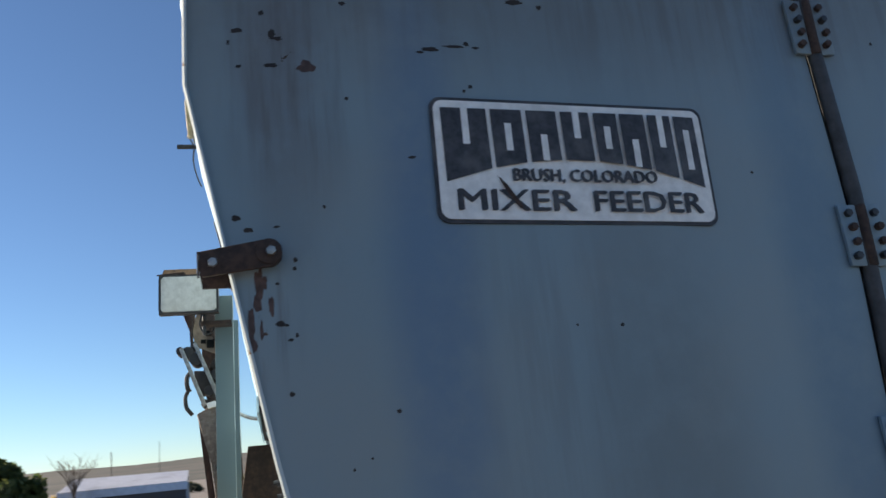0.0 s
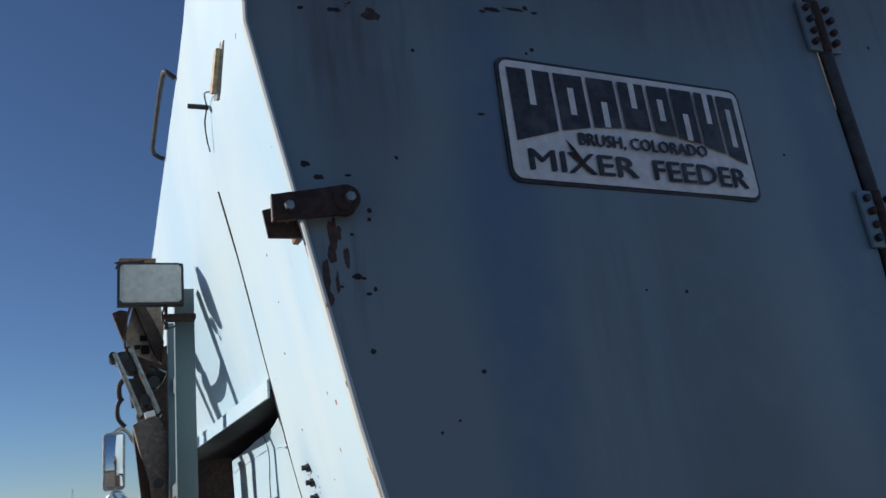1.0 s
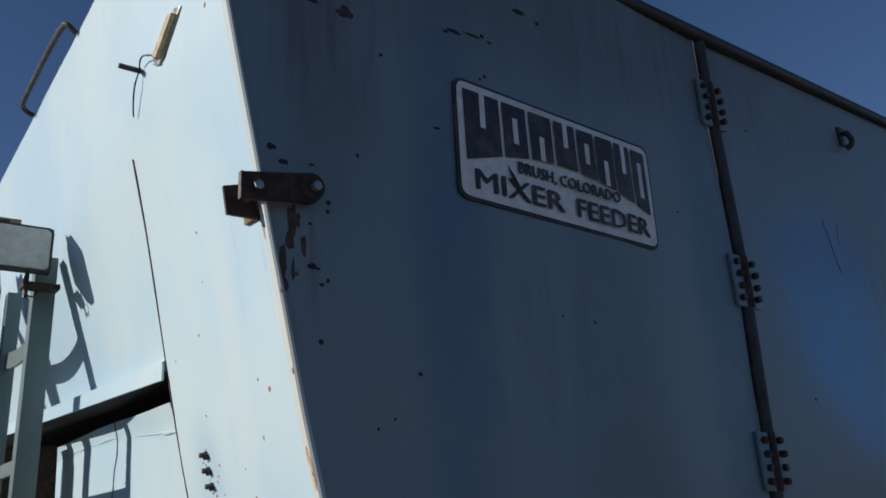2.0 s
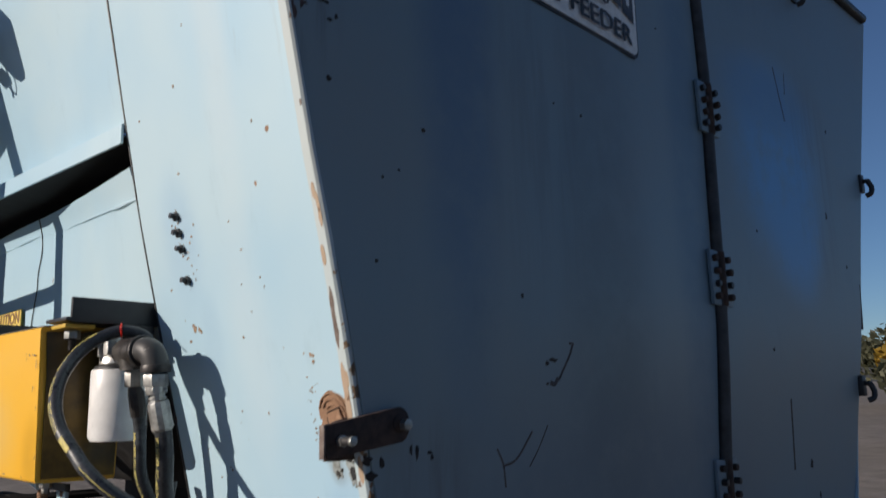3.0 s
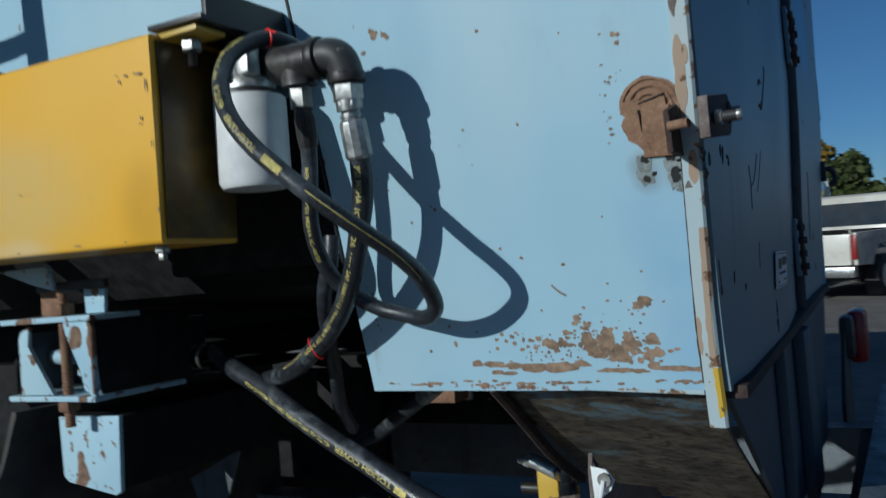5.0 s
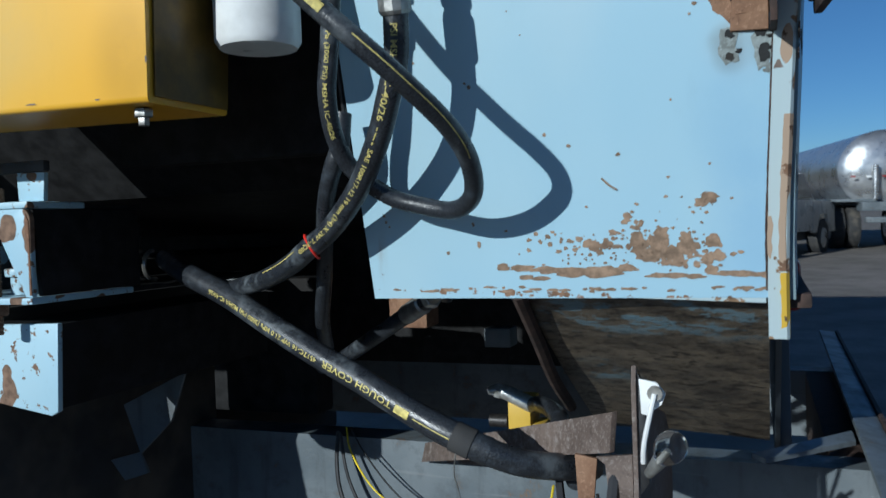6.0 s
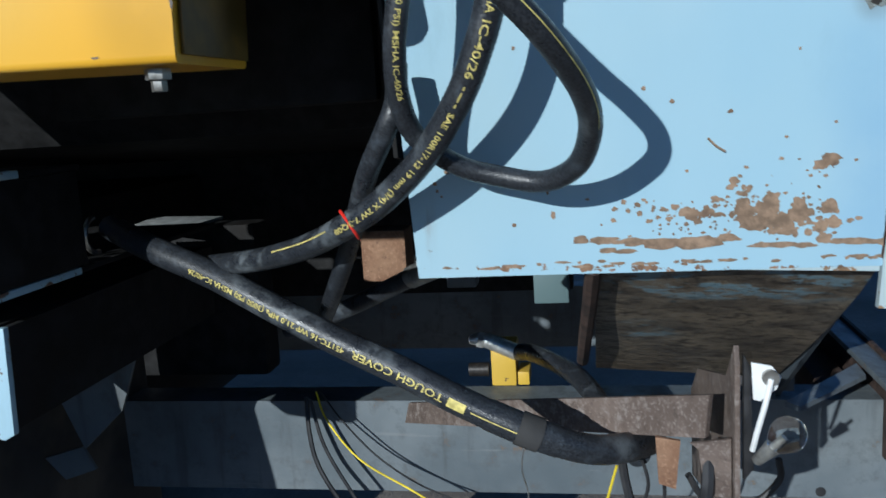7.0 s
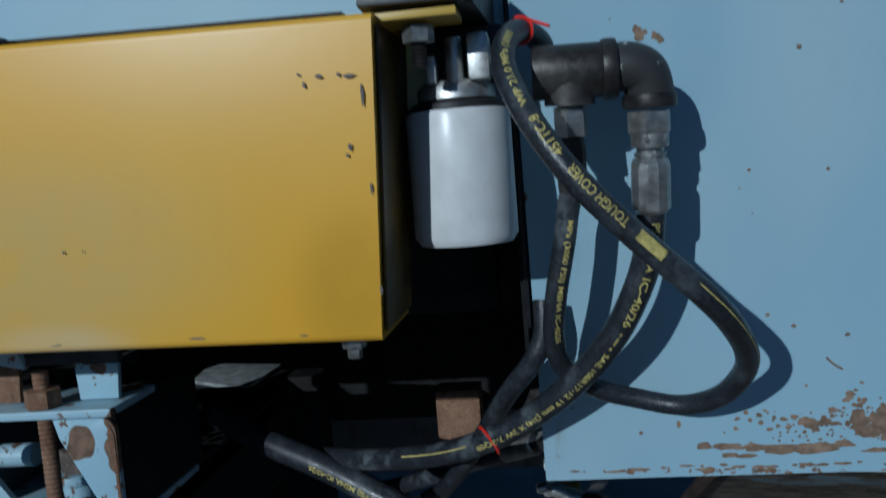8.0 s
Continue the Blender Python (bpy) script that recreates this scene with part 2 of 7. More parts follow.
def frame_paint():
    """Old blue grey frame paint: broad fading, rust blooms, drips and fine scuffs along the rail."""
    m = Mat("grimy blue grey frame paint", 0.5)
    broad, mid, fine = m.noise(3.2, 4), m.noise(17, 6, 0.7), m.noise(120, 4, 0.65)
    drip, scuff = m.noise(22, 4, 0.6, (1, 1, 0.12)), m.noise(40, 4, 0.6, (1, 0.08, 1.4))
    c = m.mix(m.ramp(broad, 0.35, 0.65), (0.095, 0.116, 0.132), (0.155, 0.178, 0.194))
    c = m.mix(m.ramp(mid, 0.48, 0.68, 0.0, 0.6), c, (0.072, 0.082, 0.089))
    c = m.mix(m.ramp(drip, 0.56, 0.72, 0.0, 0.45), c, (0.040, 0.042, 0.044))
    c = m.mix(m.ramp(scuff, 0.62, 0.74, 0.0, 0.5), c, (0.20, 0.215, 0.225))
    c = m.mix(m.math("MULTIPLY", m.ramp(mid, 0.60, 0.70), m.ramp(fine, 0.40, 0.55)), c, (0.155, 0.105, 0.070))
    m.bump(m.math("ADD", fine, m.math("MULTIPLY", mid, 1.2)), 0.3, 0.0015)
    return m.done(c, m.ramp(mid, 0.3, 0.7, 0.38, 0.68))


mat_rail = frame_paint()
mat_red = plain("red plastic", (0.26, 0.012, 0.010), 0.3, 0.0, 0.1)
mat_zip = plain("red cable tie", (0.75, 0.03, 0.02), 0.35, 0.0, 0.08)
mat_letter = plain("pale yellow hose lettering", (0.62, 0.52, 0.16), 0.6, 0.0, 0.3, 120)
mat_wire_yellow = plain("yellow wire", (0.75, 0.58, 0.03), 0.4)
mat_tyre = plain("tyre rubber", (0.03, 0.03, 0.031), 0.8, 0.0, 0.3, 20, 0.3, (0.15, 0.13, 0.1), 0.5)
mat_decal = plain("faded white vinyl", (0.76, 0.77, 0.75), 0.5, 0.0, 0.10, 40, 0.05, (0.32, 0.31, 0.29), 0.4)
mat_ink = plain("faded black print", (0.035, 0.035, 0.04), 0.5, 0.0, 0.5, 60, 0.05, (0.16, 0.16, 0.16), 0.4)
mat_caution = plain("yellow warning sticker", (0.70, 0.52, 0.12), 0.5, 0.0, 0.15)


def greasy():
    """Worn trough steel: dark grease baked on in ragged rows, tan bare metal, and flaking remains of blue paint."""
    m = Mat("greasy worn trough steel", 0.42)
    rows = m.noise(13.0, 8, 0.74, (1.3, 0.75, 1.8))
    rag, grit, broad = m.noise(46.0, 7, 0.76, (1.4, 0.8, 1.6)), m.noise(190.0, 4, 0.65), m.noise(5.0, 3, 0.55)
    c = m.mix(m.ramp(rows, 0.36, 0.62), (0.060, 0.048, 0.036), (0.175, 0.140, 0.098))
    c = m.mix(m.ramp(rag, 0.50, 0.60, 0.0, 0.9), c, (0.024, 0.018, 0.014))
    c = m.mix(m.ramp(grit, 0.55, 0.72, 0.0, 0.45), c, (0.20, 0.165, 0.12))
    up = m.blob((0.04, 0.20, 1.225), (0.25, 0.34, 0.055), 0.7)
    low = m.blob((0.2, 0.28, 1.11), (0.2, 0.07, 0.045), 0.9)
    f = m.math("MULTIPLY", m.math("MAXIMUM", up, low), m.ramp(m.math("ADD", rows, m.math("MULTIPLY", rag, 0.5)), 0.74, 0.82))
    c = m.mix(m.math("MULTIPLY", f, 0.9), c, (0.155, 0.245, 0.295))
    c = m.mix(m.ramp(broad, 0.55, 0.75, 0.0, 0.5), c, (0.10, 0.062, 0.038))
    m.bump(m.math("ADD", rows, m.math("ADD", m.math("MULTIPLY", rag, 0.8), m.math("MULTIPLY", grit, 0.2))), 0.6, 0.004)
    return m.done(c, m.ramp(rag, 0.3, 0.7, 0.26, 0.62))


mat_trough = greasy()
mat_zinc = plain("dull galvanised plate", (0.34, 0.36, 0.36), 0.6, 0.2, 0.3, 40, 0.2, (0.14, 0.12, 0.10), 0.5)
mat_lens = plain("dusty lamp glass", (0.50, 0.51, 0.49), 0.35, 0.0, 0.12, 60, 0.1, (0.34, 0.32, 0.28), 0.5)
mat_bare_plate = plain("tan rusted plate", (0.34, 0.25, 0.19), 0.85, 0.0, 0.3, 40, 0.3, (0.12, 0.075, 0.05), 0.6)
mat_post = chipped("grey green lamp post paint", (0.105, 0.160, 0.170), (0.130, 0.185, 0.190), (0.15, 0.10, 0.07), base_chip=0.80)


# ---- builders (places are on the truck: x across, y along it, z up) ----
BASE = {}


def thing(name, base, label, category, group="", m=TR):
    ob = new(name)
    ob.empty_display_size = 0.05
    ob.matrix_world = m @ Matrix.Translation(base)
    BASE[ob] = Vector(base)
    return tagged(ob, label, category, group)


def finish(bm, name, material, smooth=40):
    me = bpy.data.meshes.new(name)
    bmesh.ops.recalc_face_normals(bm, faces=bm.faces)
    bm.to_mesh(me)
    bm.free()
    for mt in (material if isinstance(material, (list, tuple)) else [material]):
        me.materials.append(mt)
    if smooth:
        me.shade_smooth()
        me.set_sharp_from_angle(angle=radians(smooth))
    return me


def part(name, bm, material, parent, label="", smooth=40):
    base = BASE[parent]
    bmesh.ops.translate(bm, verts=bm.verts, vec=-base)
    ob = new(name, finish(bm, name, material, smooth))
    ob.parent = parent
    BASE[ob] = base
    return tagged(ob, label)


def solo(name, bm, material, base, label, category, group="", m=TR, smooth=40, kind=""):
    bmesh.ops.translate(bm, verts=bm.verts, vec=-Vector(base))
    ob = new(name, finish(bm, name, material, smooth))
    ob.matrix_world = m @ Matrix.Translation(base)
    BASE[ob] = Vector(base)
    return tagged(ob, label, category, group, kind)


def bevelled(bm, geom_edges, w, seg=2):
    if w:
        bmesh.ops.bevel(bm, geom=geom_edges, offset=w, segments=seg, affect="EDGES", profile=0.6, clamp_overlap=True)


def box(x0, x1, y0, y1, z0, z1, bevel=0.0, bm=None, m=None):
    own = bmesh.new()
    bmesh.ops.create_cube(own, size=1)
    for v in own.verts:
        v.co = Vector((x0 + (x1 - x0) * (v.co.x + 0.5), y0 + (y1 - y0) * (v.co.y + 0.5), z0 + (z1 - z0) * (v.co.z + 0.5)))
    bevelled(own, own.edges[:], bevel)
    if m is not None:
        bmesh.ops.transform(own, matrix=m, verts=own.verts)
    return join(bm, own)


def join(bm, own):
    if bm is None:
        return own
    me = bpy.data.meshes.new("tmp")
    own.to_mesh(me)
    own.free()
    bm.from_mesh(me)
    bpy.data.meshes.remove(me)
    return bm


def prism(points, thick, bevel=0.0, bm=None):
    """A plate: its outline in space, thickened along the vector thick."""
    own = bmesh.new()
    t = Vector(thick)
    a = [own.verts.new(Vector(p)) for p in points]
    b = [own.verts.new(Vector(p) + t) for p in points]
    own.faces.new(a)
    own.faces.new(b[::-1])
    n = len(points)
    for i in range(n):
        own.faces.new((a[i], b[i], b[(i + 1) % n], a[(i + 1) % n]))
    bevelled(own, own.edges[:], bevel)
    return join(bm, own)


def smooth_line(points, step=6):
    """A round curve through the places."""
    p = [Vector(q) for q in points]
    p = [2 * p[0] - p[1]] + p + [2 * p[-1] - p[-2]]
    out = []
    for i in range(1, len(p) - 2):
        a, b, c, d = p[i - 1:i + 3]
        for k in range(step):
            u = k / step
            out.append(0.5 * (2 * b + (c - a) * u + (2 * a - 5 * b + 4 * c - d) * u * u + (3 * b - a - 3 * c + d) * u ** 3))
    out.append(p[-2])
    return out


def tube(points, r, seg=12, bm=None, caps=True, radii=None):
    own = bmesh.new()
    n = len(points)
    pts = [Vector(p) for p in points]
    side = None
    rings = []
    for i, p in enumerate(pts):
        d = (pts[min(i + 1, n - 1)] - pts[max(i - 1, 0)]).normalized()
        if side is None:
            side = d.orthogonal().normalized()
        side = (side - d * side.dot(d)).normalized()
        up = d.cross(side)
        rr = radii[i] if radii else r
        rings.append([own.verts.new(p + (side * math.cos(a) + up * math.sin(a)) * rr) for a in (2 * math.pi * k / seg for k in range(seg))])
    for a, b in zip(rings, rings[1:]):
        for k in range(seg):
            own.faces.new((a[k], a[(k + 1) % seg], b[(k + 1) % seg], b[k]))
    if caps:
        own.faces.new(rings[0][::-1])
        own.faces.new(rings[-1])
    return join(bm, own)


def rod(p0, p1, r, seg=12, bm=None, bevel=0.0):
    own = tube([p0, p1], r, seg)
    if bevel:
        rim = [e for e in own.edges if any(len(f.verts) > 4 for f in e.link_faces)]
        bevelled(own, rim, bevel)
    return join(bm, own)


def nut(p, axis, r, h, bm=None):
    a = Vector(axis).normalized()
    return rod(Vector(p), Vector(p) + a * h, r, 6, bm, bevel=r * 0.12)


def sx(z):
    """Where the rear edge of the sloping side sheet stands at the height z: it leans less above 2 m, and stands upright above 2.71 m."""
    return -0.24 * (min(z, 2.0) - 1.253) - 0.209 * (min(max(z, 2.0), 2.71) - 2.0)


# ---- ground ----
def linspace(a, b, n):
    return [a + (b - a) * i / n for i in range(n + 1)]


def ground_z(x, y):
    """The yard: it falls slightly under the truck, and lies level further off."""
    f = math.exp(-((x - 1) ** 2 + y ** 2) / 500.0)
    u = min(1.0, max(0.0, (x - 3) / 8))
    return -0.0297 * y * f + 0.19 * u * u * (3 - 2 * u) * math.exp(-((x - 13) / 30) ** 2) + 0.05 * noise.noise((x * 0.12, y * 0.12, 0)) + 0.012 * noise.noise((x * 0.9, y * 0.9, 3))


def make_ground():
    bm = bmesh.new()
    xs = sorted({round(s * (0.4 * k + 0.0009 * k ** 3.4), 2) for k in range(0, 56) for s in (-1, 1)})
    grid = [[bm.verts.new((x + 1, y, ground_z(x + 1, y))) for y in xs] for x in xs]
    for i in range(len(xs) - 1):
        for j in range(len(xs) - 1):
            bm.faces.new((grid[i][j], grid[i + 1][j], grid[i + 1][j + 1], grid[i][j + 1]))
    m = Mat("packed gravel and dirt", 0.95)
    a, b, c = m.noise(0.25, 4), m.noise(2.2, 5), m.noise(55, 4, 0.7)
    col = m.mix(m.ramp(a, 0.35, 0.65), (0.20, 0.175, 0.152), (0.25, 0.222, 0.20))
    col = m.mix(m.ramp(b, 0.35, 0.7), col, (0.145, 0.128, 0.11))
    col = m.mix(m.ramp(c, 0.35, 0.7, 0.0, 0.55), col, (0.14, 0.125, 0.11))
    m.bump(m.math("ADD", c, m.math("MULTIPLY", b, 2.0)), 0.6, 0.02)
    ob = new("ground", finish(bm, "ground", m.done(col), 0))
    return tagged(ob, "pale packed gravel yard with tyre-worn dirt", "ground", kind="structure")


make_ground()


# ---- mixer box ----
def tuck(z):
    """The rear draws in a little towards its foot."""
    return 0.025 * min(1.0, max(0.0, (1.80 - z) / 0.47))


def ry(x, z=2.0):
    """Where the rear sheet stands."""
    return -0.02 + 0.022 * min(1.0, max(0.0, (x - 0.6) / 0.4)) + 0.026 * min(1.0, max(0.0, (0.12 - x) / 0.42)) + tuck(z)


def shell(grid, thick):
    """A sheet through a grid of places, with a thickness given as a vector."""
    own = bmesh.new()
    t = Vector(thick)
    a = [[own.verts.new(Vector(p)) for p in row] for row in grid]
    b = [[own.verts.new(Vector(p) + t) for p in row] for row in grid]
    n, k = len(grid), len(grid[0])
    for g in (a, b):
        for i in range(n - 1):
            for j in range(k - 1):
                own.faces.new((g[i][j], g[i + 1][j], g[i + 1][j + 1], g[i][j + 1]))
    rim = [(0, j) for j in range(k)] + [(i, k - 1) for i in range(1, n)] + [(n - 1, j) for j in range(k - 2, -1, -1)] + [(i, 0) for i in range(n - 2, 0, -1)]
    for (i, j), (p, q) in zip(rim, rim[1:] + rim[:1]):
        own.faces.new((a[i][j], a[p][q], b[p][q], b[i][j]))
    return own


def dent(y, z):
    """The slight waves of an old steel sheet."""
    return 0.0035 * noise.noise((y * 2.3, z * 1.7, 1.5)) + 0.0012 * noise.noise((y * 7, z * 6, 4.0))


mixer = thing("mixer_box", (1.0, 1.8, 0.9), "weathered blue steel feed mixer body, chipped and rusty", "feed mixer")


def rear_sheet(outline_left, outline_right, z0, z1, n=26, k=18):
    grid = []
    for i in range(n + 1):
        z = z0 + (z1 - z0) * i / n
        xa, xb = outline_left(z), outline_right(z)
        row = []
        for j in range(k + 1):
            x = xa + (xb - xa) * j / k
            row.append((x, ry(x, z) + 0.3 * dent(x * 0.8 + 5, z), z))
        grid.append(row)
    return shell(grid, (0, 0.008, 0))


def hinge_x(z):
    """The hinge between the two rear sheets: it leans in towards its foot."""
    return 1.062 - 0.032 * min(1.0, max(0.0, (2.45 - z) / 1.2)) - 0.022 * min(1.0, max(0.0, (z - 2.45) / 0.45))


def inset(z):
    """How far the corner bar turns in round the rear edge: more towards its foot."""
    return 0.003 + 0.004 * min(1.0, max(0.0, (2.3 - z) / 0.6))


def left_edge(z):
    return sx(z) + inset(z)


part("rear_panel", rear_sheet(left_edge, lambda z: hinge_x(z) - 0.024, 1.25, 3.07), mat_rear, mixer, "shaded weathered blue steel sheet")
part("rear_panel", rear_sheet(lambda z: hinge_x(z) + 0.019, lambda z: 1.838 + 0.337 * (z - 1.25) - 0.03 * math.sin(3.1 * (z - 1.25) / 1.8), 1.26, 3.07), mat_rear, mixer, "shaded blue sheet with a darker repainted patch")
part("hinge_gap", box(0.99, 1.10, 0.034, 0.044, 1.25, 3.06), mat_black, mixer)
part("hinge_pipe", tube([(hinge_x(z), tuck(z), z) for z in linspace(1.26, 3.06, 12)], 0.0165, 14), mat_dark, mixer, "dark greasy hinge pipe")
for zt in (2.932, 2.436, 1.992, 1.492):
    h, d = hinge_x(zt - 0.07), tuck(zt - 0.07)
    plate = part("hinge_plate", prism([(h - 0.054, d - 0.0105, zt), (h - 0.012, d - 0.0105, zt - 0.002), (h - 0.010, d - 0.0105, zt - 0.137), (h - 0.049, d - 0.0105, zt - 0.135)], (0, 0.009, 0), 0.0015), mat_rear, mixer, "blue painted bolted hinge leaf")
    plate2 = part("hinge_plate", prism([(h + 0.010, d - 0.0095, zt - 0.004), (h + 0.048, d - 0.0095, zt), (h + 0.050, d - 0.0095, zt - 0.136), (h + 0.011, d - 0.0095, zt - 0.139)], (0, 0.009, 0), 0.0015), mat_rear, mixer, "blue painted bolted hinge leaf")
    part("hinge_knuckle", rod((h, d - 0.008, zt - 0.137), (h, d - 0.008, zt - 0.002), 0.0125, 12, bevel=0.002), mat_rust_dark, mixer)
    for k in range(4):
        for xx, owner in ((h - 0.032, plate), (h + 0.031, plate2)):
            part("bolt", nut((xx + 0.003 * ((k * 7) % 3 - 1), d - 0.009, zt - 0.021 - 0.0315 * k), (0.04 * ((k * 5) % 3 - 1), -1, 0), 0.0086, 0.012 + 0.003 * (k % 2)), mat_rust_dark if (k + int(zt * 10)) % 3 else mat_black, owner)
part("top_rim", rod((-0.32, -0.01, 3.08), (2.42, 0.0, 3.08), 0.020, 12), mat_black, mixer, "black rubber top rim")


def side_x(y, z):
    """The side sheet: it slopes outward, and is bent near upright above its crease."""
    f = min(1.0, max(0.0, (y - 0.02) / 0.43))
    return sx(z) - 0.10 * f * max(0.0, z - 2.71) - 0.011 * math.exp(-((y - 0.47) / 0.24) ** 2) * min(1.0, max(0.0, (z - 2.45) / 0.3)) * min(1.0, max(0.0, y / 0.2))


zs = linspace(1.253, 2.71, 24) + [2.78, 2.87, 2.96, 3.06, 3.17]
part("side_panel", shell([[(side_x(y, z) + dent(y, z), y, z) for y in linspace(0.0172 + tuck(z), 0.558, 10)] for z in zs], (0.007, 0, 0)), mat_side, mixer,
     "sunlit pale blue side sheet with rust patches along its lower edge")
edge = [(-0.328, 3.17), (-0.328, 2.71), (-0.1793, 2.0), (-0.003, 1.262), (0.010, 1.203)]
bm = None
for (xa, za), (xb, zb) in zip(edge, edge[1:]):
    n = max(1, int((za - zb) / 0.12))
    for k in range(n):
        u0, u1 = k / n, (k + 1) / n
        p, q = (xa + (xb - xa) * u0, za + (zb - za) * u0), (xa + (xb - xa) * u1, za + (zb - za) * u1)
        w0, w1 = 0.0015 * noise.noise((p[1] * 9, 0, 0)), 0.0015 * noise.noise((q[1] * 9, 0, 0))
        ta, tb = tuck(p[1]), tuck(q[1])
        own = bmesh.new()
        ring = [[own.verts.new((c[0] + dx, t + dy, c[1])) for dx, dy in ((w - 0.003, 0.018), (w - 0.0045, -0.002), (w - 0.001, -0.0052), (inset(c[1]) + 0.0005, -0.004), (inset(c[1]) + 0.0005, 0.018))] for c, t, w in ((p, ta, w0), (q, tb, w1))]
        for j in range(5):
            own.faces.new((ring[0][j], ring[0][(j + 1) % 5], ring[1][(j + 1) % 5], ring[1][j]))
        own.faces.new(ring[0])
        own.faces.new(ring[1])
        bm = join(bm, own)
bmesh.ops.remove_doubles(bm, verts=bm.verts, dist=0.0004)
part("edge_bar", bm, mat_edge, mixer, "worn pale edge bar with rust and bare metal", smooth=0)


def edge_strip(z0, z1, y0, y1, out, n):
    """A thin layer along the outer face of the edge bar."""
    grid = []
    for z in linspace(z1, z0, n):
        x = sx(z) - out
        w = 0.0016 * noise.noise((z * 55, 0.3, 0)) + 0.0014 * noise.noise((z * 160, 0.9, 0))
        grid.append([(x - 0.0005, tuck(z) + y0, z), (x - 0.0050, tuck(z) - 0.002, z), (x - 0.0046, tuck(z) + y1 + w, z)])
    return shell(grid, (0.002, 0, 0))


part("edge_strip", edge_strip(1.285, 1.462, -0.0058, 0.005, 0.0010, 30), mat_edge_rust, mixer, "bare tan rusty band on the edge", smooth=0)


def edge_patch(z0, z1, ya, yb, seed):
    """A ragged bare patch on the outer face of the edge bar."""
    grid = []
    n = max(6, int((z1 - z0) / 0.005))
    for k, z in enumerate(linspace(z1, z0, n)):
        f = min(1.0, 4.0 * min(k, n - k) / n + 0.25)
        mid, half = 0.5 * (ya + yb), 0.5 * (yb - ya) * f
        w = [0.0022 * noise.noise((z * 70, seed, d)) + 0.001 * noise.noise((z * 210, seed, d)) for d in (0, 9)]
        row = [max(-0.0018, mid - half + w[0]), min(0.0176, mid + half + w[1])]
        row[1] = max(row[1], row[0] + 0.0006)
        grid.append([(sx(z) - 0.0052 + 0.075 * (y + 0.002), tuck(z) + y, z) for y in row])
    return shell(grid, (0.0008, 0, 0))


for n, (z0, z1, ya, yb) in enumerate(((1.462, 1.520, 0.006, 0.018), (1.515, 1.556, -0.002, 0.010), (1.595, 1.690, 0.005, 0.018), (1.655, 1.678, 0.0, 0.007), (1.71, 1.80, 0.007, 0.018), (1.83, 1.86, 0.008, 0.018), (1.885, 1.935, -0.002, 0.006),
                                      (1.925, 1.95, 0.004, 0.012), (2.06, 2.07, -0.002, 0.004), (2.28, 2.31, 0.012, 0.018), (1.30, 1.36, 0.012, 0.018), (1.40, 1.435, 0.010, 0.018))):
    part("bare_patch", edge_patch(z0, z1, ya, yb, n * 3.7), mat_edge_rust if n % 4 else mat_rust_grey, mixer, smooth=0)
part("edge_foot", edge_strip(1.203, 1.283, -0.0058, 0.004, 0.0012, 14), mat_yellow_worn, mixer, "yellow paint on the lower end of the edge", smooth=0)
part("edge_joint", tube([(-0.24 * (z - 1.253) - 0.0005, tuck(z) + 0.0185 + 0.0006 * noise.noise((z * 90, 0, 0)), z) for z in linspace(1.262, 1.58, 40)], 0.0018, 6, radii=[0.0016 + 0.0009 * noise.noise((k * 0.7, 3, 0)) for k in range(41)]), mat_rust_dark, mixer, "dark open joint beside the edge bar")
part("bottom_lip", prism([(0.0, 0.045, 1.2545), (0.0, 0.56, 1.2755), (0.0, 0.56, 1.2675), (0.0, 0.045, 1.2465)], (0.02, 0, 0), 0.001), mat_edge, mixer)

# forward of the seam: upper sheet, ledge, creased lower sheet
Y0, Y1 = 0.563, 4.2
far_ys = [0.563, 0.7, 0.9, 1.1, 1.28, 1.5, 1.7, 2.0, 2.6, 3.4, 4.2]


def taper(y, z):
    """How far the upper forward sheet draws in from the corner sheet, below its crease."""
    f = min(1.0, max(0.0, (z - 2.16) / 0.45))
    return (1 - f) * min(0.070, 0.050 * (y - 0.56))


def crease(y):
    """The welded crease of the lower forward sheet: how far out it stands, and its height."""
    d = y - 0.56
    return -0.183 + 0.135 * min(d, 0.69) + 0.012 * max(0.0, d - 0.72), 2.034 + min(0.075, 0.09 * d)


def low_x(y, z):
    """The lower forward sheet: sloping above its crease, near upright below it."""
    x, h = crease(y)
    lean = 0.24 - 0.21 * min(1.0, (y - 0.56) / 0.6)
    return x - 0.36 * (z - h) if z > h else x + lean * (h - z)


def lip_x(y):
    return -0.223 - 0.010 * (y - 0.56)


def rise(y):
    """The ledge climbs slightly towards the front."""
    return 0.040 * (y - 0.56)


def loft(rings):
    """A solid through a row of closed outlines."""
    own = bmesh.new()
    vs = [[own.verts.new(Vector(p)) for p in ring] for ring in rings]
    n = len(vs[0])
    for a, b in zip(vs, vs[1:]):
        for k in range(n):
            own.faces.new((a[k], a[(k + 1) % n], b[(k + 1) % n], b[k]))
    own.faces.new(vs[0])
    own.faces.new(vs[-1])
    return own


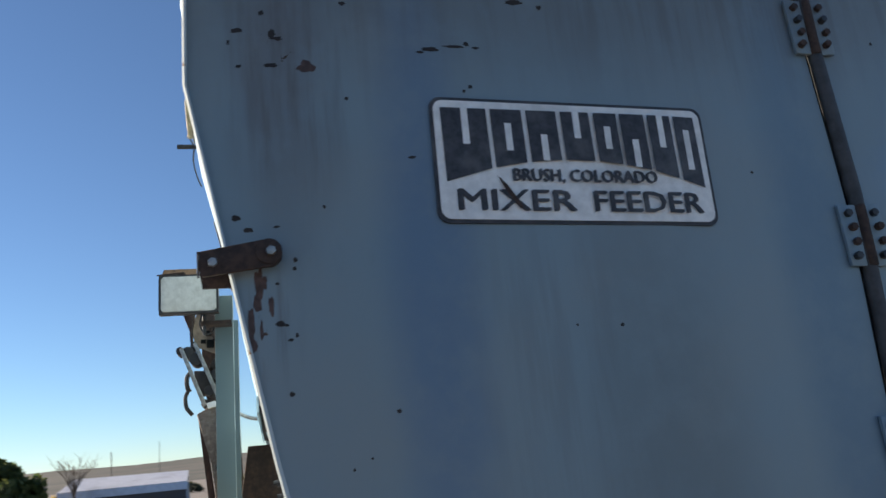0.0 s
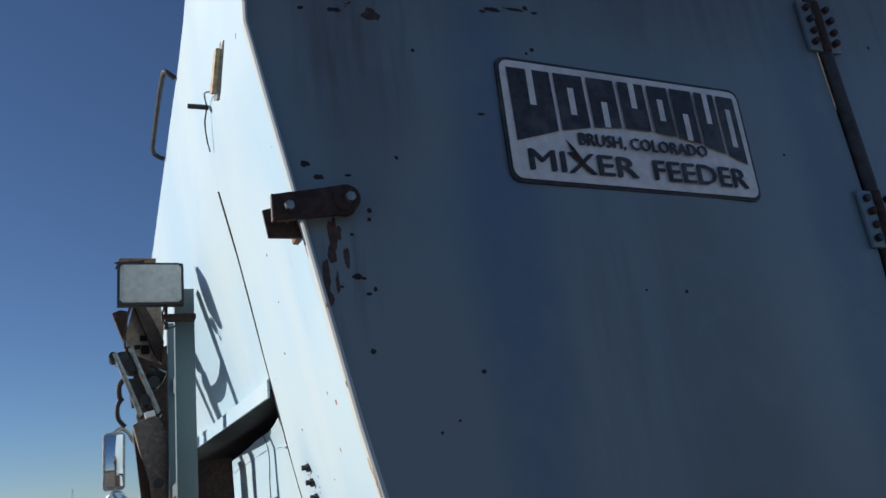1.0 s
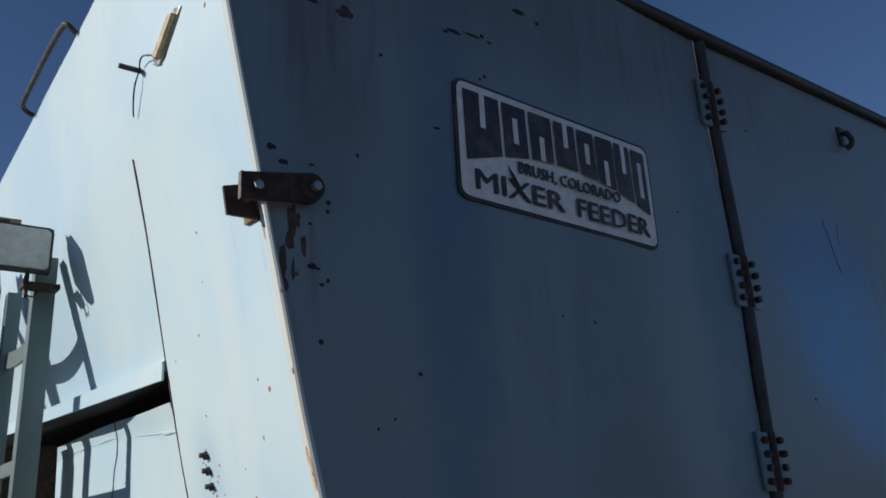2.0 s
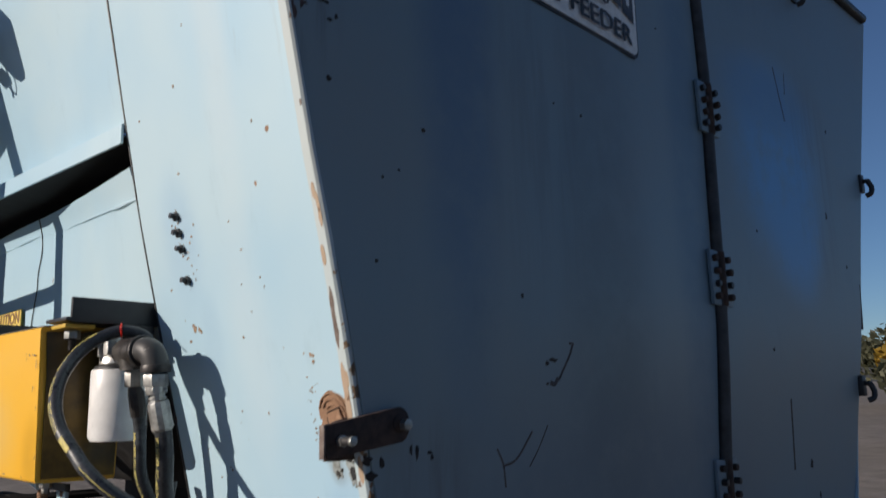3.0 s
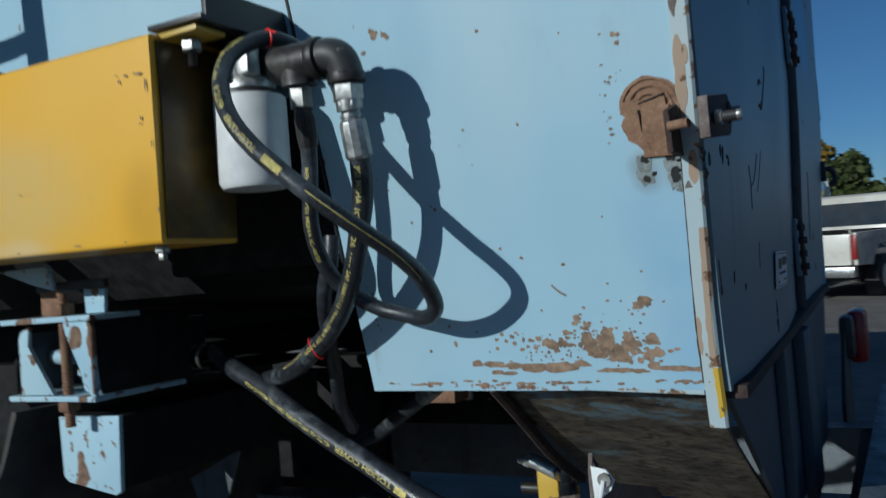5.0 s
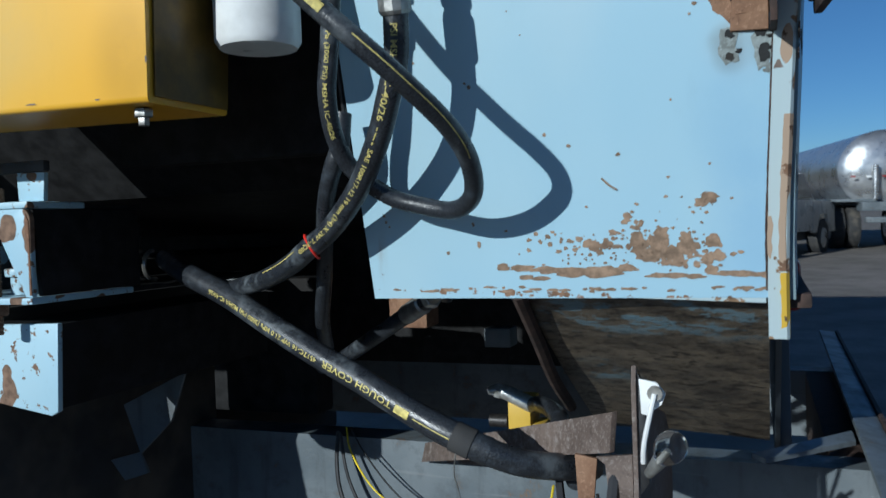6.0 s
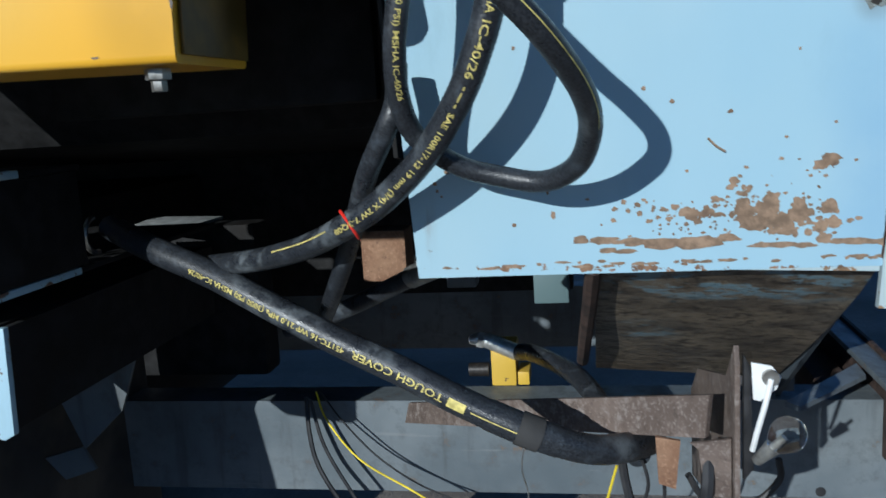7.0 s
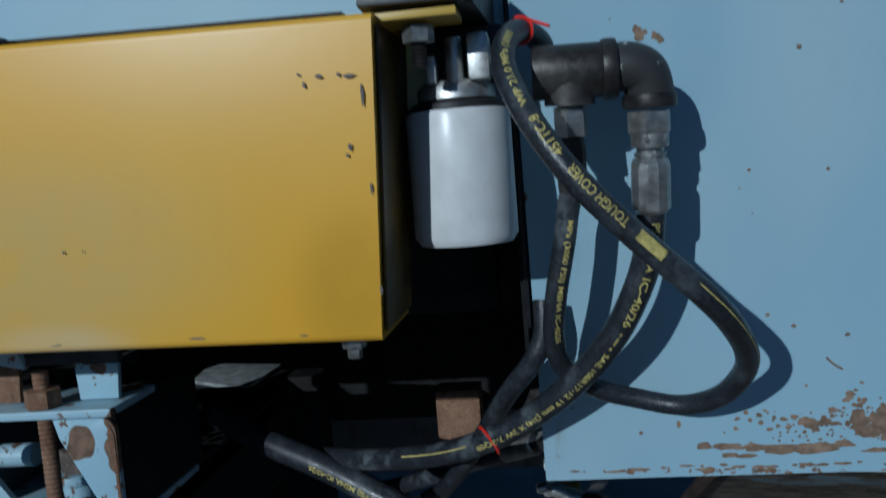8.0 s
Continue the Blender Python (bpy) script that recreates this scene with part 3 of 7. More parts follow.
part("upper_side_sheet", shell([[(side_x(y, z) + 0.006 + taper(y, z) + dent(y, z), y, z) for y in far_ys for z in (z0 + rise(y) * max(0.0, (2.71 - z0) / 0.54),)] for z0 in linspace(2.172, 2.71, 7) + [2.75, 2.85, 3.0, 3.17]], (0.007, 0, 0)), mat_side, mixer,
     "sunlit pale upper side sheet, bent along a crease")
LEDGE = [(1, 2.186), (0, 2.178), (0, 2.139), (0.005, 2.139), (0.005, 2.172), (1, 2.178)]
part("ledge", loft([[(side_x(y, 2.18) + taper(y, 2.18) + 0.012 if d == 1 else lip_x(y) + d, y, z + rise(y)) for d, z in LEDGE] for y in far_ys]), mat_side, mixer, "folded ledge with a rusty lip", smooth=0)
# Soffit and recess back are coloured black for the shade under the ledge.
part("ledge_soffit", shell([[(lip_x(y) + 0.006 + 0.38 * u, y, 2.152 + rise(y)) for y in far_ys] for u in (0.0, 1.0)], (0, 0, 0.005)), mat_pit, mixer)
part("recess_back", shell([[(low_x(y, 2.06) + 0.22, y, z + rise(y)) for y in far_ys] for z in (2.0, 2.162)], (0.005, 0, 0)), mat_pit, mixer, "recess back coloured black for shade")
part("lower_side_sheet", shell([[(low_x(y, z) + dent(y, z), y, z) for y in far_ys for z in (q(y),)] for q in (lambda y: crease(y)[1] + 0.060 - 0.02 * min(1.0, y - 0.56), lambda y: crease(y)[1] + 0.030, lambda y: crease(y)[1] + 0.001, lambda y: crease(y)[1] - 0.02, lambda y: 1.9, lambda y: 1.8, lambda y: 1.72)], (0.007, 0, 0)), mat_side, mixer,
     "sunlit pale lower side sheet with a welded crease")
part("seam", tube([(side_x(0.5615, z) + 0.001, 0.5605 + 0.006 * (2.1 - z), z) for z in linspace(1.46, 2.62, 14)], 0.0028, 6), mat_black, mixer, "dark open seam between the sheets")
part("weld_seam", tube(smooth_line([(crease(y)[0] - 0.001 + 0.002 * noise.noise((y * 20, 0, 0)), y, crease(y)[1] + 0.003 * noise.noise((y * 14, 1, 0))) for y in linspace(0.57, 3.2, 60)], 2), 0.0032, 6, radii=[0.0014 + 0.0075 * max(0.0, noise.noise((k * 0.11, 5, 0))) for k in range(200)][:len(smooth_line([(0, y, 0) for y in linspace(0.57, 3.2, 60)], 2))]), mat_side, mixer, "lumpy painted weld bead")
part("trough_sheet", shell([[(0.012 + 0.5 * u, 0.042 + 0.308 * v, 1.250 - 0.30 * u ** 0.9 + 0.02 * v) for v in linspace(0, 1, 5)] for u in linspace(0, 1, 8)], (0.006, 0, 0.006)), mat_trough, mixer, "greasy brown trough sheet")
part("trough_rim", tube(smooth_line([(0.008, 0.352, 1.258), (0.12, 0.358, 1.185), (0.25, 0.366, 1.10), (0.40, 0.372, 1.02)]), 0.010, 8), mat_rust_dark, mixer)
part("trough_rear", prism([(0.06, 0.026, 1.240), (1.835, 0.026, 1.282), (1.50, 0.026, 0.88), (0.55, 0.026, 0.90)], (0, 0.008, 0)), mat_grimy_shade, mixer, "grimy blue lower rear sheet, darkened for shade")
part("rear_rib", box(0.83, 1.0, 0.000, 0.025, 0.88, 1.24, 0.006), mat_grimy_shade, mixer)
part("rear_rib", box(0.52, 0.55, 0.006, 0.025, 0.92, 1.24, 0.004), mat_grimy_shade, mixer)
part("bottom_flange", prism([(0.02, -0.006, 1.256), (1.84, 0.010, 1.296), (1.84, 0.010, 1.276), (0.02, -0.006, 1.238)], (0, 0.030, 0), 0.003), mat_rust_dark, mixer, "rusty bottom flange")
part("far_side_sheet", prism([(1.86, 0.02, 1.29), (2.39, 0.02, 3.07), (2.38, 4.2, 3.07), (1.86, 4.2, 1.29)], (-0.008, 0, 0)), mat_side, mixer)
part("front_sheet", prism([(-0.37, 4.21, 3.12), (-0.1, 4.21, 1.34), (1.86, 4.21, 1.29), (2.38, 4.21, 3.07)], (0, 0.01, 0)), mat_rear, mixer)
# Black floor and added inner sheets give the deep shade behind the tank.
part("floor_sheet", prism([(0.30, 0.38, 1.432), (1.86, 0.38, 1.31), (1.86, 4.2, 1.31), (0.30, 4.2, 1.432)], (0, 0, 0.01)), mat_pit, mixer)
part("inner_sheet", prism([(0.0, 0.572, 1.76), (0.0, 4.2, 1.76), (0.30, 4.2, 1.43), (0.30, 0.572, 1.43)], (0.01, 0, 0.004)), mat_pit, mixer, "black sheet added for the shade behind the tank")
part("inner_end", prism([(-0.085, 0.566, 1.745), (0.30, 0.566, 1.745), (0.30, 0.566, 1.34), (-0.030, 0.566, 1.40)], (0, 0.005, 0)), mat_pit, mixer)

# ---- chassis ----
chassis = thing("truck_chassis", (1.03, 1.5, 0.0), "grimy grey truck frame on black tyres under the mixer", "truck chassis")
for s in (0.0, 1.0):
    x0 = 0.52 + 0.95 * s
    part("frame_rail", prism([(x0, -0.168, 0.905), (x0, -0.168, 0.72), (x0 + 0.08, -0.168, 0.72), (x0 + 0.08, -0.168, 0.728), (x0 + 0.008, -0.168, 0.728),
                              (x0 + 0.008, -0.168, 0.897), (x0 + 0.08, -0.168, 0.897), (x0 + 0.08, -0.168, 0.905)], (0, 6.4, 0)), mat_rail, chassis, "grey frame rail with rust stains")
part("cross_member", box(0.60, 1.47, -0.125, -0.06, 0.72, 0.90, 0.006), mat_rust_dark, chassis)
part("axle", rod((0.1, 2.35, 0.5), (1.95, 2.35, 0.5), 0.06), mat_dark, chassis)
for xx in (0.10, 0.40, 1.50, 1.80):
    wheel = part("wheel", rod((xx, 2.35, 0.5), (xx + 0.26, 2.35, 0.5), 0.505, 48, bevel=0.05), mat_tyre, chassis, "black truck tyre")
    part("rim", rod((xx - 0.004, 2.35, 0.5), (xx + 0.264, 2.35, 0.5), 0.28, 32, bevel=0.02), mat_rail, wheel)
part("sub_frame", box(0.66, 0.74, 1.04, 4.1, 0.91, 1.24, 0.01), mat_pit, chassis, "dark sub-frame beam")
part("shelf_plate", prism([(0.555, 1.16, 1.2405), (0.64, 1.31, 1.2405), (0.80, 1.335, 1.2405), (0.755, 1.15, 1.2405)], (0, 0, 0.007), 0.001), mat_zinc, chassis, "pale plate on the sub-frame")
part("sub_frame", box(1.40, 1.48, 0.40, 4.1, 0.91, 1.348, 0.01), mat_pit, chassis)
# Added black block that fills the dark space under the mixer.
part("filler_block", box(0.30, 1.6, 1.50, 1.95, 0.62, 1.30, 0.03), mat_pit, chassis, "black block added to fill the dark underside")
# Outline widened and slanted to block sun from part of the frame rail.
part("mud_flap", prism([(-0.12, 1.30, 1.235), (-0.145, 1.30, 1.141), (-0.219, 1.30, 1.009), (-0.26, 1.30, 0.80), (-0.26, 1.30, 0.40), (0.62, 1.30, 0.40), (0.62, 1.30, 1.235)], (0, 0.012, 0), 0.003), mat_tyre, chassis, "black rubber mud flap, cut to shade the frame rail")
part("flap_hanger", prism([(0.25, 1.245, 1.017), (0.25, 1.092, 1.087), (0.25, 1.13, 0.99), (0.25, 1.208, 0.921)], (0.006, 0, 0)), mat_rail, chassis, "pale grey bent hanger plate")
part("flap_hanger", prism([(0.26, 1.294, 0.899), (0.26, 1.22, 0.92), (0.26, 1.20, 0.88), (0.26, 1.26, 0.86)], (0.006, 0, 0)), mat_rail, chassis)

# ---- straps and small things on the mixer ----
def wall(y, z, off=0.0):
    return (side_x(y, z) - off, y, z)


def strap(x_out, z_out, x_in, z_in, lug_x, y=-0.034, boss=0.024, reach=0.0):
    """A short latch strap bolted across the rear corner, the lug behind it on the side sheet, and the pin through both."""
    own = thing("edge_strap", (0.5 * (x_in + x_out), y, z_out - 0.05), "dark rusty steel strap bolted across the rear corner", "steel strap", "corner straps")
    d = 0.046
    arc = [(x_in - 0.018 + 0.020 * math.cos(a), y, z_in - 0.022 + 0.026 * math.sin(a)) for a in linspace(-1.3, 1.9, 8)]
    part("bar", prism([(x_out, y, z_out), (x_out + 0.002, y, z_out - 0.018), (x_out - 0.002, y, z_out - 0.03), (x_out + 0.006, y, z_out - d)] + arc, (0, 0.009, 0), 0.0015), mat_rust_dark, own)
    part("bar_end", prism([(x_out - 0.003, y - 0.001, z_out), (x_out - 0.003, y - 0.001, z_out - d), (x_out - 0.003, y + 0.010, z_out - d), (x_out - 0.003, y + 0.010, z_out)], (0.003, 0, 0), 0.0008), mat_rust_grey, own, "worn end of the strap")
    part("boss", rod((x_in - 0.018, -0.006, z_in - 0.02), (x_in - 0.018, y - 0.003, z_in - 0.02), boss, 20, bevel=0.003), mat_rust_dark, own)
    part("bolt", nut((x_in - 0.014, y - 0.003, z_in - 0.022), (0, -1, 0), 0.009, 0.012), mat_steel, own, "bright worn bolt head")
    x_pin, z_pin = x_out + 0.024, z_out - 0.022
    pin = part("pin", rod((x_pin + 0.010, 0.030, z_pin), (x_pin + 0.004, 0.006, z_pin), 0.0058, 10), mat_rust, own, "rusty pin")
    part("pin_end", nut((x_pin, y - 0.003, z_pin), (0, -1, 0), 0.0085, 0.008), mat_steel, pin)
    if reach:
        part("shank", rod((x_pin, y, z_pin), (x_pin, y - reach, z_pin), 0.0062, 12), mat_black, pin)
        part("tip", rod((x_pin, y - reach, z_pin), (x_pin, y - reach - 0.006, z_pin), 0.0066, 12, bevel=0.001), mat_steel, pin, "bright worn bolt tip")
    w = side_x(0.03, z_pin)
    part("lug", prism([(lug_x, 0.028, z_out - 0.004), (w + 0.01, 0.028, z_out + 0.016), (w + 0.02, 0.028, z_out - 0.052), (lug_x + 0.008, 0.028, z_out - 0.052)], (0, 0.007, 0), 0.001), mat_rust_dark, own, "dark brown lug plate")
    part("foot", prism([wall(0.036, z_out + 0.012, 0.008), wall(0.072, z_out + 0.002, 0.006), wall(0.076, z_out - 0.048, 0.006), wall(0.036, z_out - 0.05, 0.008)], (0.01, 0, 0), 0.002), mat_rust, own, "tan rusted foot plate")
    return own


strap(-0.303, 2.370, -0.164, 2.387, -0.310)
strap(-0.166, 1.602, -0.012, 1.621, -0.136, -0.021, 0.014, 0.026)


def weld_scar(y0, z0, ry_, rz_, seed):
    """A bare rusted round of burnt paint about a lug, rough with old weld."""
    own = bmesh.new()
    rings = []
    for f in (1.0, 0.86, 0.7, 0.5, 0.3, 0.12):
        ring = []
        for k in range(30):
            a = 2 * math.pi * k / 30
            r = f * (1.0 + 0.09 * noise.noise((math.cos(a) * 2, math.sin(a) * 2, seed)))
            y, z = y0 + ry_ * r * math.cos(a), z0 + rz_ * r * math.sin(a)
            ring.append(own.verts.new(wall(y, z, 0.0008 if f == 1.0 else 0.0022 + 0.0022 * noise.noise((y * 90, z * 90, seed)))))
        rings.append(ring)
    for p, q in zip(rings, rings[1:]):
        for k in range(30):
            own.faces.new((p[k], p[(k + 1) % 30], q[(k + 1) % 30], q[k]))
    own.faces.new(rings[-1])
    return own


scar = part("weld_scar", weld_scar(0.061, 1.606, 0.040, 0.046, 7.0), mat_rust, mixer, "round bare rusty weld scar", smooth=60)
part("lug_plate", prism([wall(0.072, 1.618, 0.0075), wall(0.040, 1.624, 0.0075), wall(0.038, 1.571, 0.0075), wall(0.070, 1.570, 0.0075)], (0.007, 0, 0), 0.002), mat_rust, scar, "square rusty lug plate")
for f, a0, a1, r in ((0.90, 0.5, 3.6, 0.0016), (0.72, 0.7, 3.3, 0.0022), (0.52, 0.9, 2.6, 0.0020), (0.78, 3.9, 5.0, 0.0018)):
    part("weld_ridge", tube([wall(0.061 + 0.040 * f * math.cos(a) + 0.0015 * noise.noise((a * 3, f * 9, 0)), 1.606 + 0.046 * f * math.sin(a), 0.0030 + 0.0012 * noise.noise((a * 5, f, 2))) for a in linspace(a0, a1, 18)], r, 6), mat_rust, scar)
for pts in (((0.0735, 1.619), (0.056, 1.623), (0.040, 1.627)), ((0.0745, 1.612), (0.0740, 1.595), (0.0735, 1.585)), ((0.068, 1.567), (0.052, 1.566), (0.040, 1.567))):
    part("crack", tube([wall(y, z, 0.0045) for y, z in pts], 0.0011, 5), mat_pit, scar)
part("weld_scar", weld_scar(0.048, 2.345, 0.026, 0.020, 3.0), mat_rust, mixer, "small bare rusty weld scar", smooth=60)
for y, z, r in ((0.416, 1.973, 0.0085), (0.417, 1.944, 0.0085), (0.416, 1.915, 0.008), (0.417, 1.859, 0.0085)):
    part("side_bolt", rod(wall(y, z, -0.004), wall(y, z, 0.016), r * 0.62, 10, nut(wall(y, z, -0.001), (-1, 0, -0.1), r, 0.009)), mat_black, mixer, "black bolt through the side sheet")
for y, z in ((0.074, 1.552), (0.068, 1.535), (0.035, 1.548), (0.036, 1.536)):
    part("bolt_hole", rod(wall(y, z, -0.002), wall(y, z, 0.0012), 0.0042, 12), mat_pit, mixer)

# hooks on the far rear sheet
for x, z in ((1.742, 2.93), (2.183, 2.36), (1.962, 1.655)):
    hook = rod((x, 0.0, z + 0.02), (x, -0.022, z + 0.02), 0.008, 10)
    hook = tube(smooth_line([(x, -0.020, z + 0.022), (x + 0.006, -0.030, z - 0.004), (x + 0.002, -0.028, z - 0.026), (x - 0.004, -0.012, z - 0.034)], 4), 0.009, 8, hook)
    part("hook", box(x - 0.016, x + 0.016, -0.006, 0.012, z - 0.02, z + 0.045, 0.003, hook), mat_black, mixer, "black steel hook")

mat_tan = plain("dusty tan plastic", (0.36, 0.30, 0.20), 0.6, 0.0, 0.3, 60)
# clearance lamp and its wire
marker = thing("clearance_lamp", wall(0.27, 2.72), "broken dusty clearance lamp on the side sheet", "clearance lamp")
part("base", prism([wall(0.205, 2.800, 0.001), wall(0.238, 2.812, 0.001), wall(0.350, 2.742, 0.001), wall(0.318, 2.728, 0.001)], (-0.004, 0, 0), 0.001), mat_steel, marker)
part("lens", prism([wall(0.222, 2.792, 0.004), wall(0.246, 2.800, 0.004), wall(0.332, 2.746, 0.004), wall(0.308, 2.736, 0.004)], (-0.012, 0, 0), 0.004), mat_tan, marker, "dusty cracked plastic lens")
solo("lamp_wire", tube(smooth_line([wall(0.315, 2.745, 0.01), wall(0.36, 2.765, 0.018), wall(0.40, 2.775, 0.012), wall(0.425, 2.765, 0.006), wall(0.44, 2.735, 0.012), wall(0.465, 2.705, 0.01), wall(0.487, 2.688, 0.006)]), 0.0018, 6),
     mat_black, wall(0.4, 2.775), "thin black wire hanging from the clearance lamp", "wire")
part("wire_clip", rod(wall(0.433, 2.77, 0.0), wall(0.433, 2.77, 0.045), 0.006, 8), mat_black, mixer)
bm = tube(smooth_line([(-0.372, 1.00, 3.165), (-0.396, 1.00, 3.185), (-0.404, 1.03, 3.192), (-0.408, 1.15, 3.196), (-0.410, 1.30, 3.196), (-0.412, 1.50, 3.190), (-0.410, 1.55, 3.186), (-0.398, 1.565, 3.178), (-0.372, 1.565, 3.165)]), 0.008, 8)
part("grab_handle", bm, mat_dark, mixer, "dark bent steel grab handle")


# ---- lettering ----
def letters(text, height, width=None, fat=0.0):
    """The flat outline of a text in the built-in font, its lower left corner at 0, 0."""
    cu = bpy.data.curves.new("text", "FONT")
    cu.body, cu.resolution_u, cu.offset = text, 2, fat
    ob = bpy.data.objects.new("text", cu)
    me = bpy.data.meshes.new_from_object(ob)
    own = bmesh.new()
    own.from_mesh(me)
    bpy.data.objects.remove(ob)
    bpy.data.curves.remove(cu)
    bpy.data.meshes.remove(me)
    xs, zs_ = [v.co.x for v in own.verts], [v.co.y for v in own.verts]
    x0, x1, y0, y1 = min(xs), max(xs), min(zs_), max(zs_)
    k = height / (y1 - y0)
    kw = width / (x1 - x0) if width else k
    for v in own.verts:
        v.co = Vector(((v.co.x - x0) * kw, (v.co.y - y0) * k, 0))
    return own


def patch(u0, u1, v0, v1, n=1):
    own = bmesh.new()
    lo = [own.verts.new((u0 + (u1 - u0) * k / n, v0, 0)) for k in range(n + 1)]
    hi = [own.verts.new((u0 + (u1 - u0) * k / n, v1, 0)) for k in range(n + 1)]
    for k in range(n):
        own.faces.new((lo[k], lo[k + 1], hi[k + 1], hi[k]))
    return own


def on_quad(own, quad, off):
    """Maps 0..1, 0..1 on a four-sided patch (upper left, upper right, lower right, lower left) of the rear sheet."""
    tl, tr, br, bl = [Vector((q[0], 0, q[1])) for q in quad]
    for v in own.verts:
        u, w = v.co.x, v.co.y
        p = bl.lerp(br, u).lerp(tl.lerp(tr, u), w)
        v.co = Vector((p.x, ry(p.x, p.z) - off, p.z))
    return own


decal = thing("maker_decal", (0.4, -0.02, 2.41), "faded white rectangular decal with black print", "decal")
dc = [(0.142, 2.669), (0.713, 2.647), (0.711, 2.401), (0.141, 2.421)]


def rounded(w, h, r, n=5):
    out = []
    for cx, cy, a0 in ((w - r, h - r, 0), (r, h - r, 90), (r, r, 180), (w - r, r, 270)):
        for k in range(n + 1):
            a = radians(a0 + 90 * k / n)
            out.append(((cx + r * math.cos(a)) / w, (cy + r * math.sin(a)) / h))
    return out


def decal_plate(quad, w, h, r, off, thick, grow=0.0):
    own = bmesh.new()
    own.faces.new([own.verts.new((0.5 + (u - 0.5) * (1 + grow / w), 0.5 + (v - 0.5) * (1 + grow / h), 0)) for u, v in rounded(w, h, r)])
    on_quad(own, quad, off)
    g = bmesh.ops.extrude_face_region(own, geom=own.faces[:])
    bmesh.ops.translate(own, verts=[v for v in g["geom"] if isinstance(v, bmesh.types.BMVert)], vec=(0, thick, 0))
    return own


part("border", decal_plate(dc, 0.58, 0.24, 0.022, 0.0055, 0.005, 0.014), mat_ink, decal, "thin dark border")
part("vinyl", decal_plate(dc, 0.58, 0.24, 0.02, 0.0075, 0.001), mat_decal, decal)
# the maker's name: plain blocks with an arched foot, each with a narrow slot
blocks = [(0.028, 0.190), (0.205, 0.318), (0.335, 0.445), (0.462, 0.568), (0.585, 0.672), (0.685, 0.778), (0.792, 0.882), (0.896, 0.978)]
foot = lambda u: 0.51 - 0.92 * (u - 0.5) ** 2
for k, (u0, u1) in enumerate(blocks):
    own = bmesh.new()
    own.faces.new([own.verts.new(p) for p in ((u0, foot(u0), 0), (u1, foot(u1), 0), (u1 - 0.004, 0.935, 0), (u0 - 0.004, 0.935, 0))])
    part("print_block", on_quad(own, dc, 0.0088), mat_ink, decal)
    mid, low, high = 0.5 * (u0 + u1), foot(0.5 * (u0 + u1)), 0.935
    a, b = (low + 0.12, high - 0.12) if k % 3 == 1 else (low, low + 0.52 * (high - low)) if k % 3 == 2 else (high - 0.55 * (high - low), high)
    part("print_slot", on_quad(patch(mid - 0.013, mid + 0.011, a, b), dc, 0.0094), mat_decal, decal)
for text, u0, u1, v0, v1 in (("BRUSH, COLORADO", 0.262, 0.79, 0.305, 0.425), ("MIXER", 0.062, 0.475, 0.075, 0.245), ("FEEDER", 0.545, 0.955, 0.075, 0.245)):
    own = None
    for k, du in enumerate((-0.0035, 0.0, 0.0035)):
        one = letters(text, v1 - v0, u1 - u0)
        bmesh.ops.translate(one, verts=one.verts, vec=(u0 + du, v0 + 0.004 * (k - 1), 0))
        own = join(own, on_quad(one, dc, 0.0086 + 0.0003 * k))
    part("print_line", own, mat_ink, decal)
own = bmesh.new()
own.faces.new([own.verts.new(p) for p in ((0.205, 0.36, 0), (0.235, 0.29, 0), (0.262, 0.19, 0), (0.285, 0.10, 0), (0.272, 0.09, 0), (0.25, 0.17, 0), (0.222, 0.27, 0))])
part("scrape", on_quad(own, dc, 0.0102), mat_rust_dark, decal, "dark scrape through the print")

sticker = thing("data_sticker", (0.53, -0.02, 1.355), "small scuffed white data sticker on the rear sheet", "sticker")
sq = [(0.447, 1.421), (0.612, 1.421), (0.604, 1.358), (0.441, 1.355)]
part("paper", decal_plate(sq, 0.165, 0.065, 0.003, 0.0045, 0.001), mat_decal, sticker)
for u0, u1, v0, v1 in ((0.03, 0.97, 0.93, 0.955), (0.03, 0.97, 0.05, 0.075), (0.03, 0.045, 0.06, 0.94), (0.955, 0.97, 0.06, 0.94), (0.16, 0.40, 0.52, 0.80), (0.46, 0.88, 0.60, 0.84), (0.20, 0.80, 0.36, 0.44), (0.10, 0.20, 0.14, 0.22), (0.6, 0.85, 0.16, 0.22)):
    part("print_bar", on_quad(patch(u0, u1, v0, v1), sq, 0.0058), mat_ink, sticker)

caution = thing("warning_sticker", (-0.09, 1.56, 1.86), "weathered yellow warning sticker on the lower side sheet", "warning sticker")
sheet_x = low_x(1.56, 1.89)
part("paper", box(sheet_x - 0.012, sheet_x - 0.009, 1.472, 1.716, 1.862, 1.920), mat_caution, caution)
own = letters("CAUTION", 0.034, 0.225, 0.01)
for v in own.verts:
    v.co = Vector((sheet_x - 0.0135, 1.707 - v.co.x, 1.882 + v.co.y))
part("print_line", own, mat_rust, caution)
for k in range(3):
    part("print_bar", box(sheet_x - 0.0135, sheet_x - 0.0125, 1.49, 1.70, 1.8635 + 0.006 * k, 1.8655 + 0.006 * k), mat_ink, caution)
solo("side_wire", tube(smooth_line([(low_x(y, z) - 0.003, y, z) for y, z in ((1.333, 2.150), (1.348, 2.102), (1.346, 2.056), (1.368, 2.006), (1.372, 1.964), (1.391, 1.916), (1.409, 1.86), (1.41, 1.80))]), 0.0014, 6), mat_black, (low_x(1.34, 2.15), 1.333, 2.15), "thin black wire along the side sheet", "wire")

